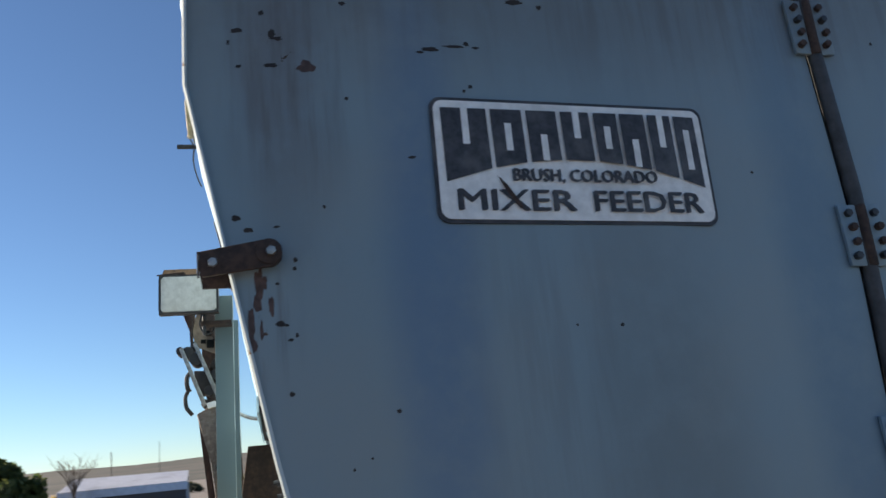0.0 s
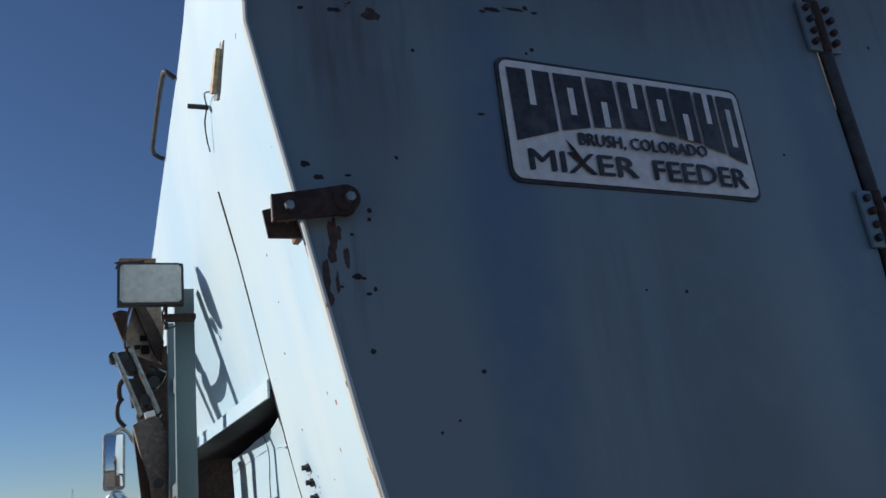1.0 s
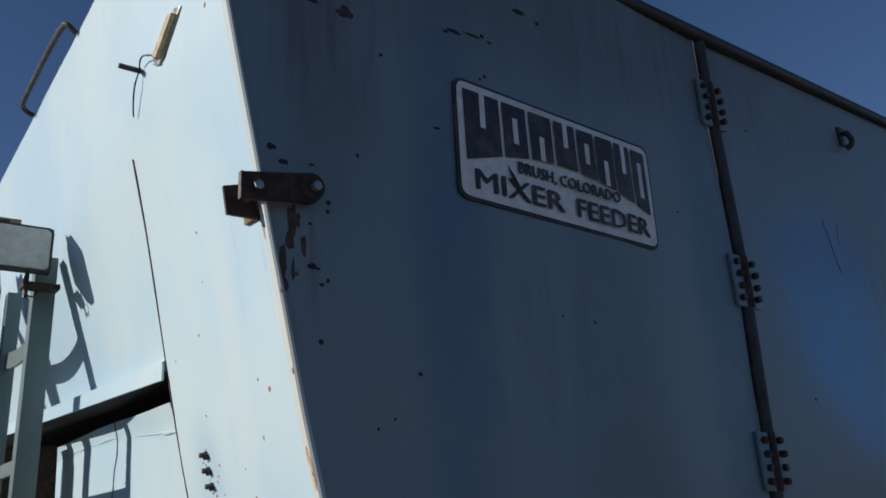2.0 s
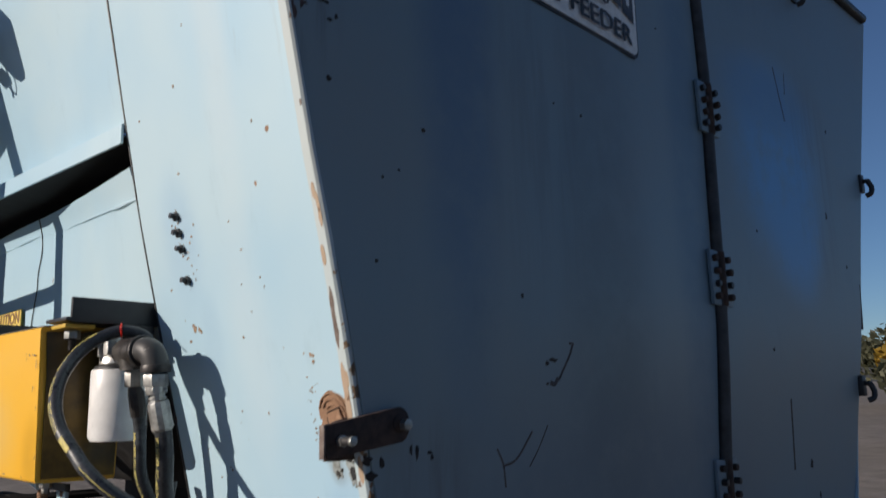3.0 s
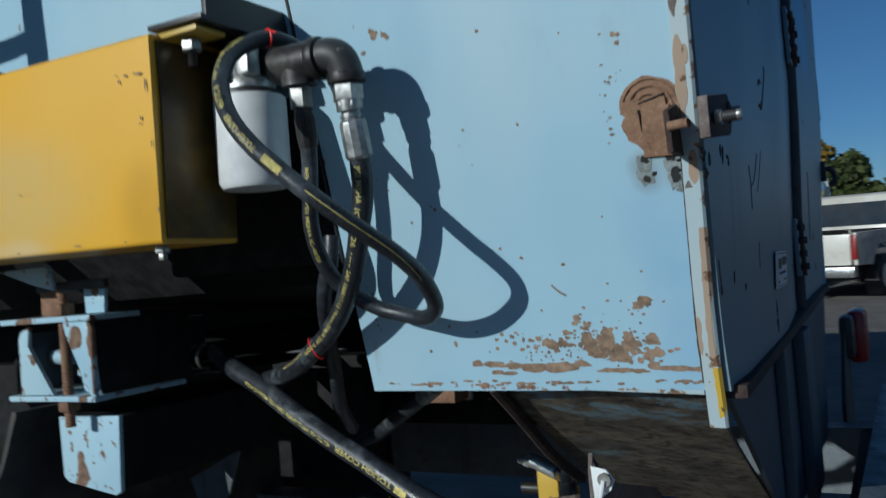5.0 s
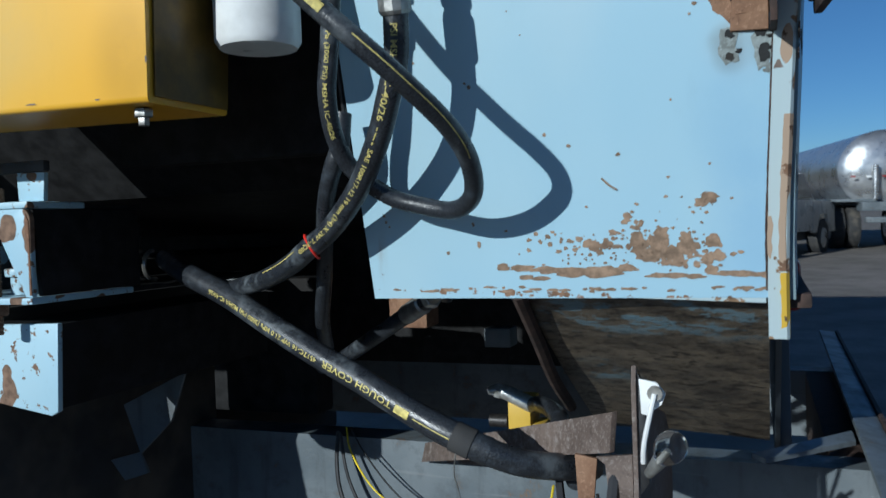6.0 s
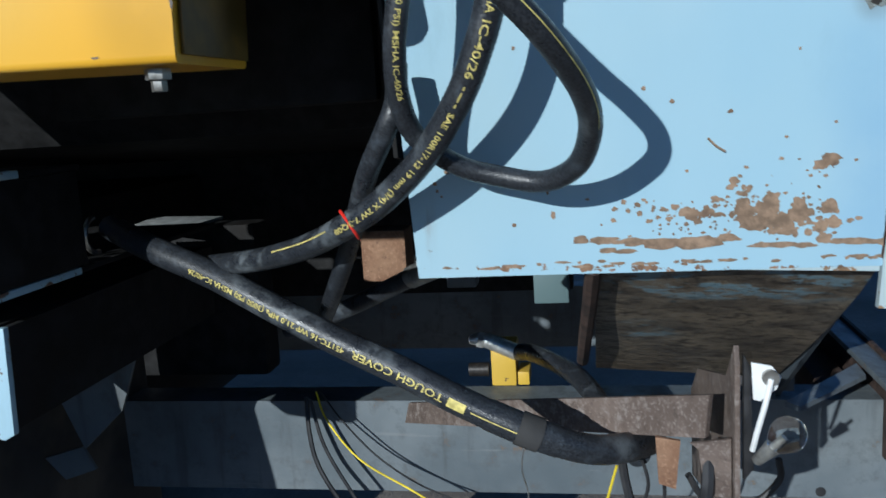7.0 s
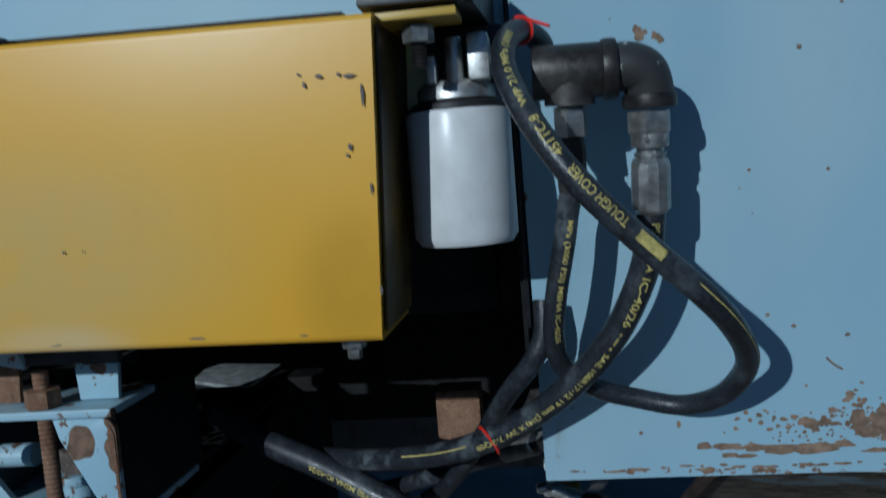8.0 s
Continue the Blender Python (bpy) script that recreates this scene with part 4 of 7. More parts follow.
# ---- oil tank ----
tank = thing("hydraulic_tank", (-0.22, 1.25, 1.5), "ochre yellow steel hydraulic oil tank, scratched", "oil tank")
bm = bmesh.new()
cs = [(-0.309, 1.788), (-0.294, 1.503), (-0.146, 1.503), (-0.146, 1.796)]
ends = []
for y in linspace(0.682, 1.39, 9):
    up = 0.018 * (y - 0.68)
    ends.append([bm.verts.new((x + (0.003 * noise.noise((y * 3, z * 6, 0)) if x < -0.2 else 0), y + 0.018 * (1.53 - z) / 0.287 * max(0.0, 1 - (y - 0.682) / 0.3) + 0.0045, z + up)) for x, z in cs])
for a, b in zip(ends, ends[1:]):
    for k in range(4):
        bm.faces.new((a[k], b[k], b[(k + 1) % 4], a[(k + 1) % 4]))
bm.faces.new(ends[0]), bm.faces.new(ends[-1][::-1])
long_edges = [e for e in bm.edges if abs(e.verts[0].co.y - e.verts[1].co.y) > 0.02 or len(e.link_faces) == 2 and any(len(f.verts) == 4 and abs(f.normal.y) > 0.9 for f in e.link_faces)]
bmesh.ops.recalc_face_normals(bm, faces=bm.faces)
bevelled(bm, long_edges, 0.007, 3)
part("body", bm, mat_tank, tank)
neck = part("filler_neck", tube(smooth_line([(-0.285, 1.120, 1.752), (-0.315, 1.105, 1.775), (-0.346, 1.083, 1.802), (-0.366, 1.067, 1.832), (-0.370, 1.061, 1.880)]), 0.029, 20), mat_tank, tank, "bent ochre filler neck")
part("filler_cap", rod((-0.370, 1.061, 1.872), (-0.370, 1.061, 1.916), 0.041, 22, bevel=0.010), mat_iron, neck, "dull grey filler cap")
part("cap_rim", rod((-0.370, 1.061, 1.867), (-0.370, 1.061, 1.875), 0.045, 22, bevel=0.002), mat_iron, neck)
part("neck_collar", tube([(-0.296, 1.115, 1.759), (-0.308, 1.109, 1.768)], 0.034, 20), mat_tank, tank)
for y in (0.585, 1.13):
    own = prism([(-0.285, y, 1.792), (-0.285, y, 1.838), (-0.13, y - 0.01, 1.836), (-0.12, y - 0.01, 1.790)], (0, 0.008, 0), 0.001)
    own = prism([(-0.295, y, 1.794), (-0.12, y, 1.790), (-0.12, y + 0.1, 1.790), (-0.295, y + 0.1, 1.796)], (0, 0, 0.007), 0.001, own) if y < 0.7 else box(-0.29, -0.15, y, y + 0.06, 1.800, 1.807, 0.001, own)
    part("mounting_angle", own, mat_black, tank, "black steel mounting angle")
part("cradle", prism([(-0.13, 1.311, 1.5025), (-0.13, 1.167, 1.5025), (-0.13, 1.150, 1.457), (-0.13, 1.212, 1.472)], (0.01, 0, 0), 0.002), mat_beam, tank, "pale blue cradle plate")
part("back_plate", box(0.045, 0.075, 0.602, 1.04, 1.465, 1.74, 0.010), mat_pit, tank, "black back plate")
# Dark film: oil stains, and the end's shade put into its colour.
mat_oil_shade = plain("oil-stained ochre paint darkened as shade", (0.15, 0.088, 0.014), 0.42, 0.0, 0.5, 14, 0.1, (0.02, 0.014, 0.006), 0.85)
part("end_film", prism([(-0.298, 0.6672, 1.780), (-0.291, 0.672, 1.70), (-0.289, 0.677, 1.62), (-0.285, 0.6835, 1.5105), (-0.150, 0.6835, 1.5105), (-0.150, 0.6665, 1.786)], (0, 0.003, 0), 0.0008), mat_oil_shade, tank, "oil stain and shade put over the end")
part("top_film", prism([(-0.292, 0.70, 1.7925), (-0.152, 0.70, 1.7985), (-0.152, 1.388, 1.811), (-0.292, 1.388, 1.805)], (0, 0, 0.002)), mat_dark, tank, "dark film on the top")
mat_scuff = plain("grey bare scuff", (0.14, 0.12, 0.11), 0.7, 0.0, 0.3, 90)
for y, z, w, h in ((0.720, 1.739, 9, 5), (0.734, 1.733, 4, 9), (0.738, 1.742, 4, 4), (0.694, 1.737, 16, 4), (0.703, 1.739, 5, 4), (0.699, 1.677, 5, 7), (0.702, 1.670, 4, 4), (0.977, 1.603, 3, 5), (0.958, 1.603, 2.5, 2.5), (0.684, 1.72, 4, 22), (0.684, 1.64, 3, 12),
                   (0.684, 1.55, 4, 10), (0.86, 1.515, 22, 3), (0.76, 1.512, 10, 3), (1.0, 1.516, 16, 3), (0.80, 1.786, 30, 3), (0.95, 1.789, 46, 3), (1.06, 1.79, 20, 3)):
    own = bmesh.new()
    own.faces.new([own.verts.new((-0.3112 + 0.052 * (1.79 - z) - (0.0 if 1.52 < z < 1.78 else -0.0025), y + 0.00036 * w * math.cos(a) * (1 + 0.3 * math.sin(3 * a + y * 90)), z + 0.00036 * h * math.sin(a) * (1 + 0.3 * math.cos(2 * a + y * 50)))) for a in linspace(0, 5.8, 11)])
    part("scuff", own, mat_scuff, tank, smooth=0)
plug = part("drain_plug", nut((-0.262, 0.722, 1.502), (0, 0, -1), 0.0115, 0.010), mat_steel, tank, "zinc plated drain plug")
part("plug_head", nut((-0.262, 0.722, 1.492), (0, 0, -1), 0.007, 0.010), mat_steel, plug)
part("tab", box(-0.29, -0.235, 0.60, 0.683, 1.783, 1.790, 0.001), mat_yellow_worn, tank)
bolt = part("mounting_bolt", nut((-0.262, 0.638, 1.781), (0, 0, -1), 0.0145, 0.016), mat_steel, tank, "zinc plated bolt")
part("thread", tube([(-0.262, 0.638, 1.766 - 0.002 * k) for k in range(12)], 0.007, 10, radii=[0.0075 if k % 2 else 0.006 for k in range(12)]), mat_iron, bolt)

# ---- oil filter ----
filt = thing("oil_filter", (-0.212, 0.60, 1.578), "white spin-on oil filter under a cast aluminium head", "oil filter")
C = (-0.176, 0.6165)


def lathe(profile, centre=C, seg=32):
    own = bmesh.new()
    rings = [[own.verts.new((centre[0] + r * math.cos(2 * math.pi * k / seg), centre[1] + r * math.sin(2 * math.pi * k / seg), z)) for k in range(seg)] for r, z in profile]
    for a, b in zip(rings, rings[1:]):
        for k in range(seg):
            own.faces.new((a[k], a[(k + 1) % seg], b[(k + 1) % seg], b[k]))
    own.faces.new(rings[0]), own.faces.new(rings[-1])
    return own


part("canister", lathe([(0.034, 1.577), (0.047, 1.576), (0.0525, 1.584), (0.0525, 1.704), (0.051, 1.708)]), mat_white, filt)
part("seal", lathe([(0.044, 1.707), (0.0465, 1.709), (0.0465, 1.714), (0.044, 1.716)]), mat_black, filt)
part("head", lathe([(0.034, 1.716), (0.039, 1.719), (0.039, 1.730), (0.034, 1.736), (0.02, 1.738)]), mat_alu, filt)
part("spout", rod((-0.205, 0.613, 1.733), (-0.205, 0.613, 1.776), 0.0085, 14, bevel=0.001), mat_alu, filt)
part("spout", box(-0.22, -0.19, 0.578, 0.600, 1.733, 1.778, 0.006), mat_alu, filt)
part("spout", box(-0.215, -0.195, 0.630, 0.640, 1.733, 1.760, 0.003), mat_alu, filt)
part("head_block", box(-0.185, -0.135, 0.565, 0.645, 1.736, 1.79, 0.006), mat_iron, filt)

# ---- pipe fittings ----
fit = thing("pipe_fitting", (-0.2, 0.48, 1.6), "black iron tee and elbow with crimped hose ends", "pipe fitting")
tee = rod((-0.203, 0.540, 1.735), (-0.203, 0.462, 1.733), 0.026, 24, bevel=0.003)
tee = rod((-0.203, 0.505, 1.735), (-0.200, 0.506, 1.703), 0.024, 24, tee)
tee = rod((-0.203, 0.475, 1.733), (-0.203, 0.460, 1.733), 0.029, 24, tee, bevel=0.004)
part("tee", tee, mat_iron, fit, "dark cast iron tee")
part("elbow", tube(smooth_line([(-0.203, 0.468, 1.733), (-0.203, 0.450, 1.734), (-0.200, 0.436, 1.727), (-0.196, 0.431, 1.712), (-0.194, 0.431, 1.698)], 5), 0.023, 22), mat_elbow, fit, "scuffed iron elbow")
part("elbow_rim", rod((-0.195, 0.431, 1.708), (-0.194, 0.431, 1.694), 0.026, 22, bevel=0.003), mat_iron, fit)
part("swivel_nut", nut((-0.193, 0.432, 1.692), (0.05, 0, -1), 0.0215, 0.022), mat_steel, fit)
part("swivel_nut", rod((-0.192, 0.432, 1.672), (-0.190, 0.432, 1.658), 0.018, 18, nut((-0.191, 0.432, 1.670), (0, 0, -1), 0.019, 0.010)), mat_steel, fit)
part("ferrule", tube([(-0.189, 0.432, 1.660), (-0.188, 0.432, 1.647), (-0.1875, 0.432, 1.645), (-0.186, 0.432, 1.640), (-0.1765, 0.4325, 1.599), (-0.1755, 0.4325, 1.595)], 0.02, 12, radii=[0.0130, 0.0135, 0.0172, 0.0188, 0.0192, 0.0165]), mat_steel, fit, "crimped steel hose ferrule", smooth=22)
part("ferrule_ring", rod((-0.1885, 0.432, 1.652), (-0.1882, 0.432, 1.649), 0.0155, 18), mat_steel, fit)
part("swivel_nut", nut((-0.199, 0.506, 1.702), (0.03, 0, -1), 0.0165, 0.03), mat_steel, fit)
part("ferrule", tube([(-0.198, 0.506, 1.674), (-0.193, 0.507, 1.66), (-0.188, 0.508, 1.635), (-0.186, 0.509, 1.62)], 0.013, 12, radii=[0.011, 0.0145, 0.0148, 0.013]), mat_iron, fit, smooth=22)


# ---- hoses ----
class Line:
    """A hose's middle line, by its length."""

    def __init__(self, points):
        self.p = smooth_line(points, 8)
        self.s = [0.0]
        for a, b in zip(self.p, self.p[1:]):
            self.s.append(self.s[-1] + (b - a).length)

    def near(self, place):
        if not isinstance(place, tuple):
            return place
        k = min(range(len(self.p)), key=lambda i: (self.p[i] - Vector(place)).length)
        return self.s[k]

    def at(self, s):
        s = min(max(s, 0.0), self.s[-1] - 1e-6)
        k = max(i for i in range(len(self.s)) if self.s[i] <= s)
        k = min(k, len(self.p) - 2)
        d = self.p[k + 1] - self.p[k]
        ta = (self.p[k + 1] - self.p[max(0, k - 1)]).normalized()
        tb = (self.p[min(k + 2, len(self.p) - 1)] - self.p[k]).normalized()
        f = (s - self.s[k]) / (self.s[k + 1] - self.s[k])
        return self.p[k] + d * f, ta.lerp(tb, f).normalized()


def wrap(own, line, s0, r, back=False, turn=0.0):
    """Lays a flat outline on a hose from s0 on, on its outward side."""
    for v in own.verts:
        p, t = line.at(s0 - v.co.x if back else s0 + v.co.x)
        if back:
            t = -t
        n = Vector((-1.0, -0.25, 0.15))
        n = (n - t * n.dot(t)).normalized()
        b = n.cross(t)
        a = v.co.y / r + turn
        v.co = p + (n * math.cos(a) + b * math.sin(a)) * (r + 0.0006)
    return own


def hose(points, r, label, rings=0.0):
    line = Line(points)
    n = int(line.s[-1] / 0.0032)
    skin = [line.at(line.s[-1] * k / n)[0] for k in range(n + 1)]
    ob = solo("hydraulic_hose", tube(skin, r, 20, radii=[r * (1.0 if k % 2 else 0.972) for k in range(n + 1)]), mat_hose, points[0], label, "hose", "hydraulic hoses")
    return ob, line


def printed(ob, line, r, items, height, turn=0.0):
    """Yellow print along a hose: words, plain blocks and stripes, each from one place to another."""
    for it, start, end in items:
        s0, s1 = line.near(start), line.near(end)
        w = abs(s1 - s0)
        if isinstance(it, str):
            own = letters(it, height, w, 0.012)
            bmesh.ops.subdivide_edges(own, edges=[e for e in own.edges if e.calc_length() > 0.005], cuts=2)
            bmesh.ops.triangulate(own, faces=own.faces)
            h = height
        else:
            h = height * it
            own = patch(0, w, 0, h, max(1, int(w / 0.006)))
            bmesh.ops.subdivide_edges(own, edges=[e for e in own.edges if abs(e.verts[0].co.y - e.verts[1].co.y) > 0.5 * h], cuts=4)
        bmesh.ops.translate(own, verts=own.verts, vec=(0, -h / 2, 0))
        part("print", wrap(own, line, s0, r, s1 < s0, turn), mat_letter, ob, "pale yellow print", smooth=0)


hose_a = [(-0.1755, 0.4325, 1.597), (-0.167, 0.438, 1.548), (-0.158, 0.454, 1.503), (-0.14, 0.478, 1.458), (-0.11, 0.522, 1.403), (-0.08, 0.576, 1.357),
          (-0.06, 0.625, 1.328), (-0.02, 0.687, 1.30), (0.03, 0.763, 1.278), (0.07, 0.827, 1.266), (0.13, 0.90, 1.252), (0.26, 0.98, 1.225)]
hose_b = [(-0.186, 0.509, 1.622), (-0.18, 0.514, 1.60), (-0.175, 0.52, 1.566), (-0.165, 0.531, 1.514), (-0.14, 0.536, 1.465), (-0.11, 0.527, 1.425), (-0.085, 0.49, 1.392),
          (-0.08, 0.448, 1.378), (-0.09, 0.401, 1.371), (-0.12, 0.366, 1.388), (-0.17, 0.352, 1.424), (-0.22, 0.358, 1.459), (-0.28, 0.385, 1.502), (-0.31, 0.417, 1.538),
          (-0.32, 0.447, 1.567), (-0.33, 0.479, 1.6), (-0.33, 0.509, 1.634), (-0.32, 0.534, 1.67), (-0.30, 0.553, 1.706), (-0.27, 0.564, 1.741), (-0.235, 0.559, 1.766),
          (-0.205, 0.546, 1.776), (-0.175, 0.53, 1.768), (-0.16, 0.525, 1.75)]
hose_e = [(0.16, 1.05, 1.31), (0.1, 0.955, 1.285), (0.07, 0.855, 1.251), (0.045, 0.758, 1.207), (0.03, 0.675, 1.168), (0.02, 0.595, 1.132), (0.012, 0.515, 1.092), (0.005, 0.435, 1.058), (0.02, 0.369, 1.03), (0.06, 0.32, 1.014), (0.12, 0.28, 1)]
hose_d = [(-0.10, 0.545, 1.50), (-0.105, 0.548, 1.46), (-0.10, 0.564, 1.428), (-0.06, 0.598, 1.379), (0.02, 0.648, 1.29), (0.10, 0.70, 1.21), (0.2, 0.75, 1.15)]
ob, line = hose(hose_a, 0.0150, "thick black hydraulic hose with yellow print, hanging beside the filter")
printed(ob, line, 0.0150, [("PSI MSHA", 0.012, 0.062), ("IC-40/26", 0.068, 0.122), (0.2, 0.130, 0.134), (0.2, 0.137, 0.147), (0.2, 0.150, 0.154), ("SAE 100R17-12 19 mm (3/4) X 2W 7-3Q08", 0.160, 0.372)], 0.0082)
printed(ob, line, 0.0150, [(0.12, 0.385, 0.50)], 0.012, turn=-0.4)
ob, line = hose(hose_b, 0.0115, "looped black hydraulic hose with yellow print and stripe")
printed(ob, line, 0.0115, [("MPa (3000 PSI) MSHA IC-40/26", 0.03, 0.165)], 0.0075)
printed(ob, line, 0.0115, [(0.14, (-0.18, 0.352, 1.43), (-0.31, 0.420, 1.54))], 0.0085, turn=-0.1)
printed(ob, line, 0.0115, [(1.15, (-0.320, 0.446, 1.566), (-0.325, 0.468, 1.588)), ("TOUGH COVER", (-0.327, 0.474, 1.594), (-0.328, 0.517, 1.645)), ("451TC-8", (-0.327, 0.522, 1.652), (-0.315, 0.543, 1.685)),
                           ("WP 21.0 MPa (3000", (-0.31, 0.547, 1.692), (-0.245, 0.562, 1.76))], 0.0086)
ob, line = hose(hose_e, 0.0190, "heavy dusty black hydraulic hose with yellow print")
printed(ob, line, 0.0190, [(1.2, 0.612, 0.588), ("TOUGH COVER", 0.582, 0.455), ("451TC-16 WP 21.0 MPa (3000 PSI) MSHA IC-40/26", 0.445, 0.20)], 0.0100, turn=0.25)
printed(ob, line, 0.0190, [(0.12, 0.62, 0.70)], 0.0125, turn=-0.25)
part("sleeve", tube(line.p[-30:-20], 0.0197, 20), mat_hose, ob, "worn rubber sleeve")
k0 = line.near((0.005, 0.438, 1.048))
clip = [line.at(k0 + d)[0] for d in linspace(-0.014, 0.014, 5)]
band = solo("hose_strap", tube(clip, 0.0215, 18), mat_tyre, tuple(clip[2]), "black rubber strap round the heavy hose", "strap")
part("loose_end", tube(smooth_line([clip[2] + Vector((-0.015, 0.004, -0.016)), clip[2] + Vector((-0.012, 0.008, -0.045)), clip[2] + Vector((-0.008, 0.002, -0.08)), clip[2] + Vector((-0.006, 0.006, -0.115))]), 0.0009, 6), mat_steel, band, "frayed pale string")
hose(hose_d, 0.0120, "dark hydraulic hose running down behind the others")
hose([(0.605, 0.50, 0.972), (0.56, 0.47, 0.985), (0.45, 0.42, 1.0), (0.33, 0.375, 1.01), (0.2, 0.335, 1.0), (0.1, 0.30, 0.985)], 0.0165, "black hydraulic hose leading to the yellow valve")
ob, line = hose([(0.44, 0.90, 1.07), (0.40, 0.83, 1.095), (0.346, 0.752, 1.134), (0.30, 0.682, 1.170), (0.25, 0.607, 1.209), (0.215, 0.565, 1.230)], 0.0150, "dusty grey hydraulic hose under the side sheet")
part("hose_end", tube([(0.262, 0.625, 1.200), (0.225, 0.578, 1.223), (0.2225, 0.575, 1.2245), (0.20, 0.548, 1.238), (0.185, 0.53, 1.247)], 0.017, 16, radii=[0.0175, 0.0175, 0.0135, 0.0135, 0.011]), mat_steel, ob, "crimped steel hose end")
part("swivel_nut", nut((0.212, 0.562, 1.231), (-0.6, -0.72, 0.36), 0.0175, 0.016), mat_alu, ob)


part("hose_end", tube([(0.345, 0.59, 1.222), (0.335, 0.568, 1.262), (0.33, 0.555, 1.295)], 0.019, 16, radii=[0.0185, 0.019, 0.021]), mat_iron, chassis)


def tie(centre, axis, r, tail):
    """A cable tie round a hose."""
    a = Vector(axis).normalized()
    u = a.orthogonal().normalized()
    w = a.cross(u)
    c = Vector(centre)
    ring = [c + (u * math.cos(q) + w * math.sin(q)) * r for q in linspace(0, 2 * math.pi, 20)]
    own = tube(ring, 0.0019, 6)
    own = tube(smooth_line([c + w * r, c + w * r + Vector(tail) * 0.5, c + w * r + Vector(tail)]), 0.0015, 6, own)
    solo("cable_tie", own, mat_zip, centre, "red plastic cable tie round a hose", "cable tie", "cable ties")


tie((-0.062, 0.620, 1.330), (-0.02, 0.05, -0.03), 0.0186, (-0.004, 0.01, 0.012))
tie((-0.208, 0.548, 1.776), (0.03, -0.015, 0.002), 0.0125, (-0.01, -0.02, -0.01))

# ---- beams that carry the tank ----
beam = thing("support_beam", (0.1, 1.18, 1.23), "pale blue rectangular steel beam, open and chipped at its end", "steel beam")
t8 = 0.009
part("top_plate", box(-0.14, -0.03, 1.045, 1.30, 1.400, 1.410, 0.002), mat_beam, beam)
# Inner plates of this pale beam are coloured black or dark blue as shade.
part("top_plate", box(-0.03, 0.10, 1.048, 1.30, 1.399, 1.408, 0.002), mat_pit, beam, "top plate blackened as shade")
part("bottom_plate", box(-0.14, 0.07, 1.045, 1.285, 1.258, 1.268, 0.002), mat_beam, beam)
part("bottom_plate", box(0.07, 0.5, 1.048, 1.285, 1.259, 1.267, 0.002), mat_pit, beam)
part("side_plate", prism([(-0.13, 1.046, 1.399), (-0.118, 1.046, 1.269), (0.088, 1.046, 1.269), (0.088, 1.046, 1.399)], (0, t8, 0), 0.001), mat_pit, beam, "beam side coloured black as shade")
part("side_plate", prism([(-0.10, 1.27, 1.38), (-0.10, 1.27, 1.269), (0.35, 1.27, 1.269), (0.35, 1.27, 1.38)], (0, t8, 0), 0.001), mat_grimy_shade, beam)
round_top = [(-0.140, 1.058 - 0.016 * math.sin(a), 1.383 + 0.016 * math.cos(a)) for a in linspace(0, 1.57, 6)]
part("end_flange", prism([(-0.140, 1.118, 1.399), *round_top, (-0.140, 1.043, 1.269), (-0.140, 1.056, 1.269), (-0.140, 1.112, 1.376)], (0.008, 0, 0), 0.001), mat_beam, beam, "chipped pale end flange with a slanting inner edge")
part("end_flange", prism([(-0.140, 1.214, 1.395), (-0.140, 1.240, 1.385), (-0.140, 1.246, 1.372), (-0.140, 1.246, 1.270), (-0.140, 1.154, 1.270), (-0.140, 1.221, 1.359)], (0.008, 0, 0), 0.001), mat_beam, beam, "chipped pale end flange with a slanting inner edge")
part("edge_rust", prism([(-0.1415, 1.049, 1.392), (-0.1415, 1.0435, 1.38), (-0.1415, 1.0435, 1.272), (-0.1415, 1.0475, 1.272), (-0.1415, 1.047, 1.33), (-0.1415, 1.052, 1.38)], (0.003, 0, 0), 0.0005), mat_rust, beam, "rust along the flange edge")
part("pipe", rod((-0.05, 1.30, 1.330), (-0.05, 1.205, 1.330), 0.015, 16), mat_beam, beam, "pale painted pipe")
fitting = part("pipe_fitting", rod((-0.06, 1.145, 1.296), (-0.06, 1.145, 1.268), 0.021, 18), mat_beam, beam, "painted pipe fitting")
part("collar", rod((-0.06, 1.148, 1.309), (-0.06, 1.148, 1.296), 0.027, 20, bevel=0.003), mat_beam, fitting)
part("nut", nut((-0.06, 1.144, 1.310), (0, 0, 1), 0.021, 0.030), mat_rust_grey, fitting)
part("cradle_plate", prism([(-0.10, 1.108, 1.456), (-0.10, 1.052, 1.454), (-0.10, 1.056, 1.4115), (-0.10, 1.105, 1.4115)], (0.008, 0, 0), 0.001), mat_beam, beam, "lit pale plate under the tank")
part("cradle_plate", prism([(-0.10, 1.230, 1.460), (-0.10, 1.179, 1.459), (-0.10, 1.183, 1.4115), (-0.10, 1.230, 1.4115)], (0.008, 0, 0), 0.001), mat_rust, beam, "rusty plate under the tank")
part("cradle_bar", box(-0.102, -0.09, 1.05, 1.24, 1.456, 1.4725, 0.002), mat_dark, beam)
part("inner_web", prism([(0.14, 1.115, 1.395), (0.14, 1.26, 1.395), (0.14, 1.26, 1.255), (0.14, 1.115, 1.255)], (0.008, 0, 0)), mat_pit, beam)
stud = part("threaded_rod", tube([(-0.122, 1.138, 1.21 + 0.003 * k) for k in range(82)], 0.01, 12, radii=[0.0098 if k % 2 else 0.0085 for k in range(82)]), mat_rust, beam, "rusty threaded rod")
part("nut", nut((-0.122, 1.138, 1.411), (0, 0, 1), 0.021, 0.022), mat_rust, stud)
part("nut", nut((-0.122, 1.138, 1.2575), (0, 0, -1), 0.019, 0.018), mat_rust, stud)
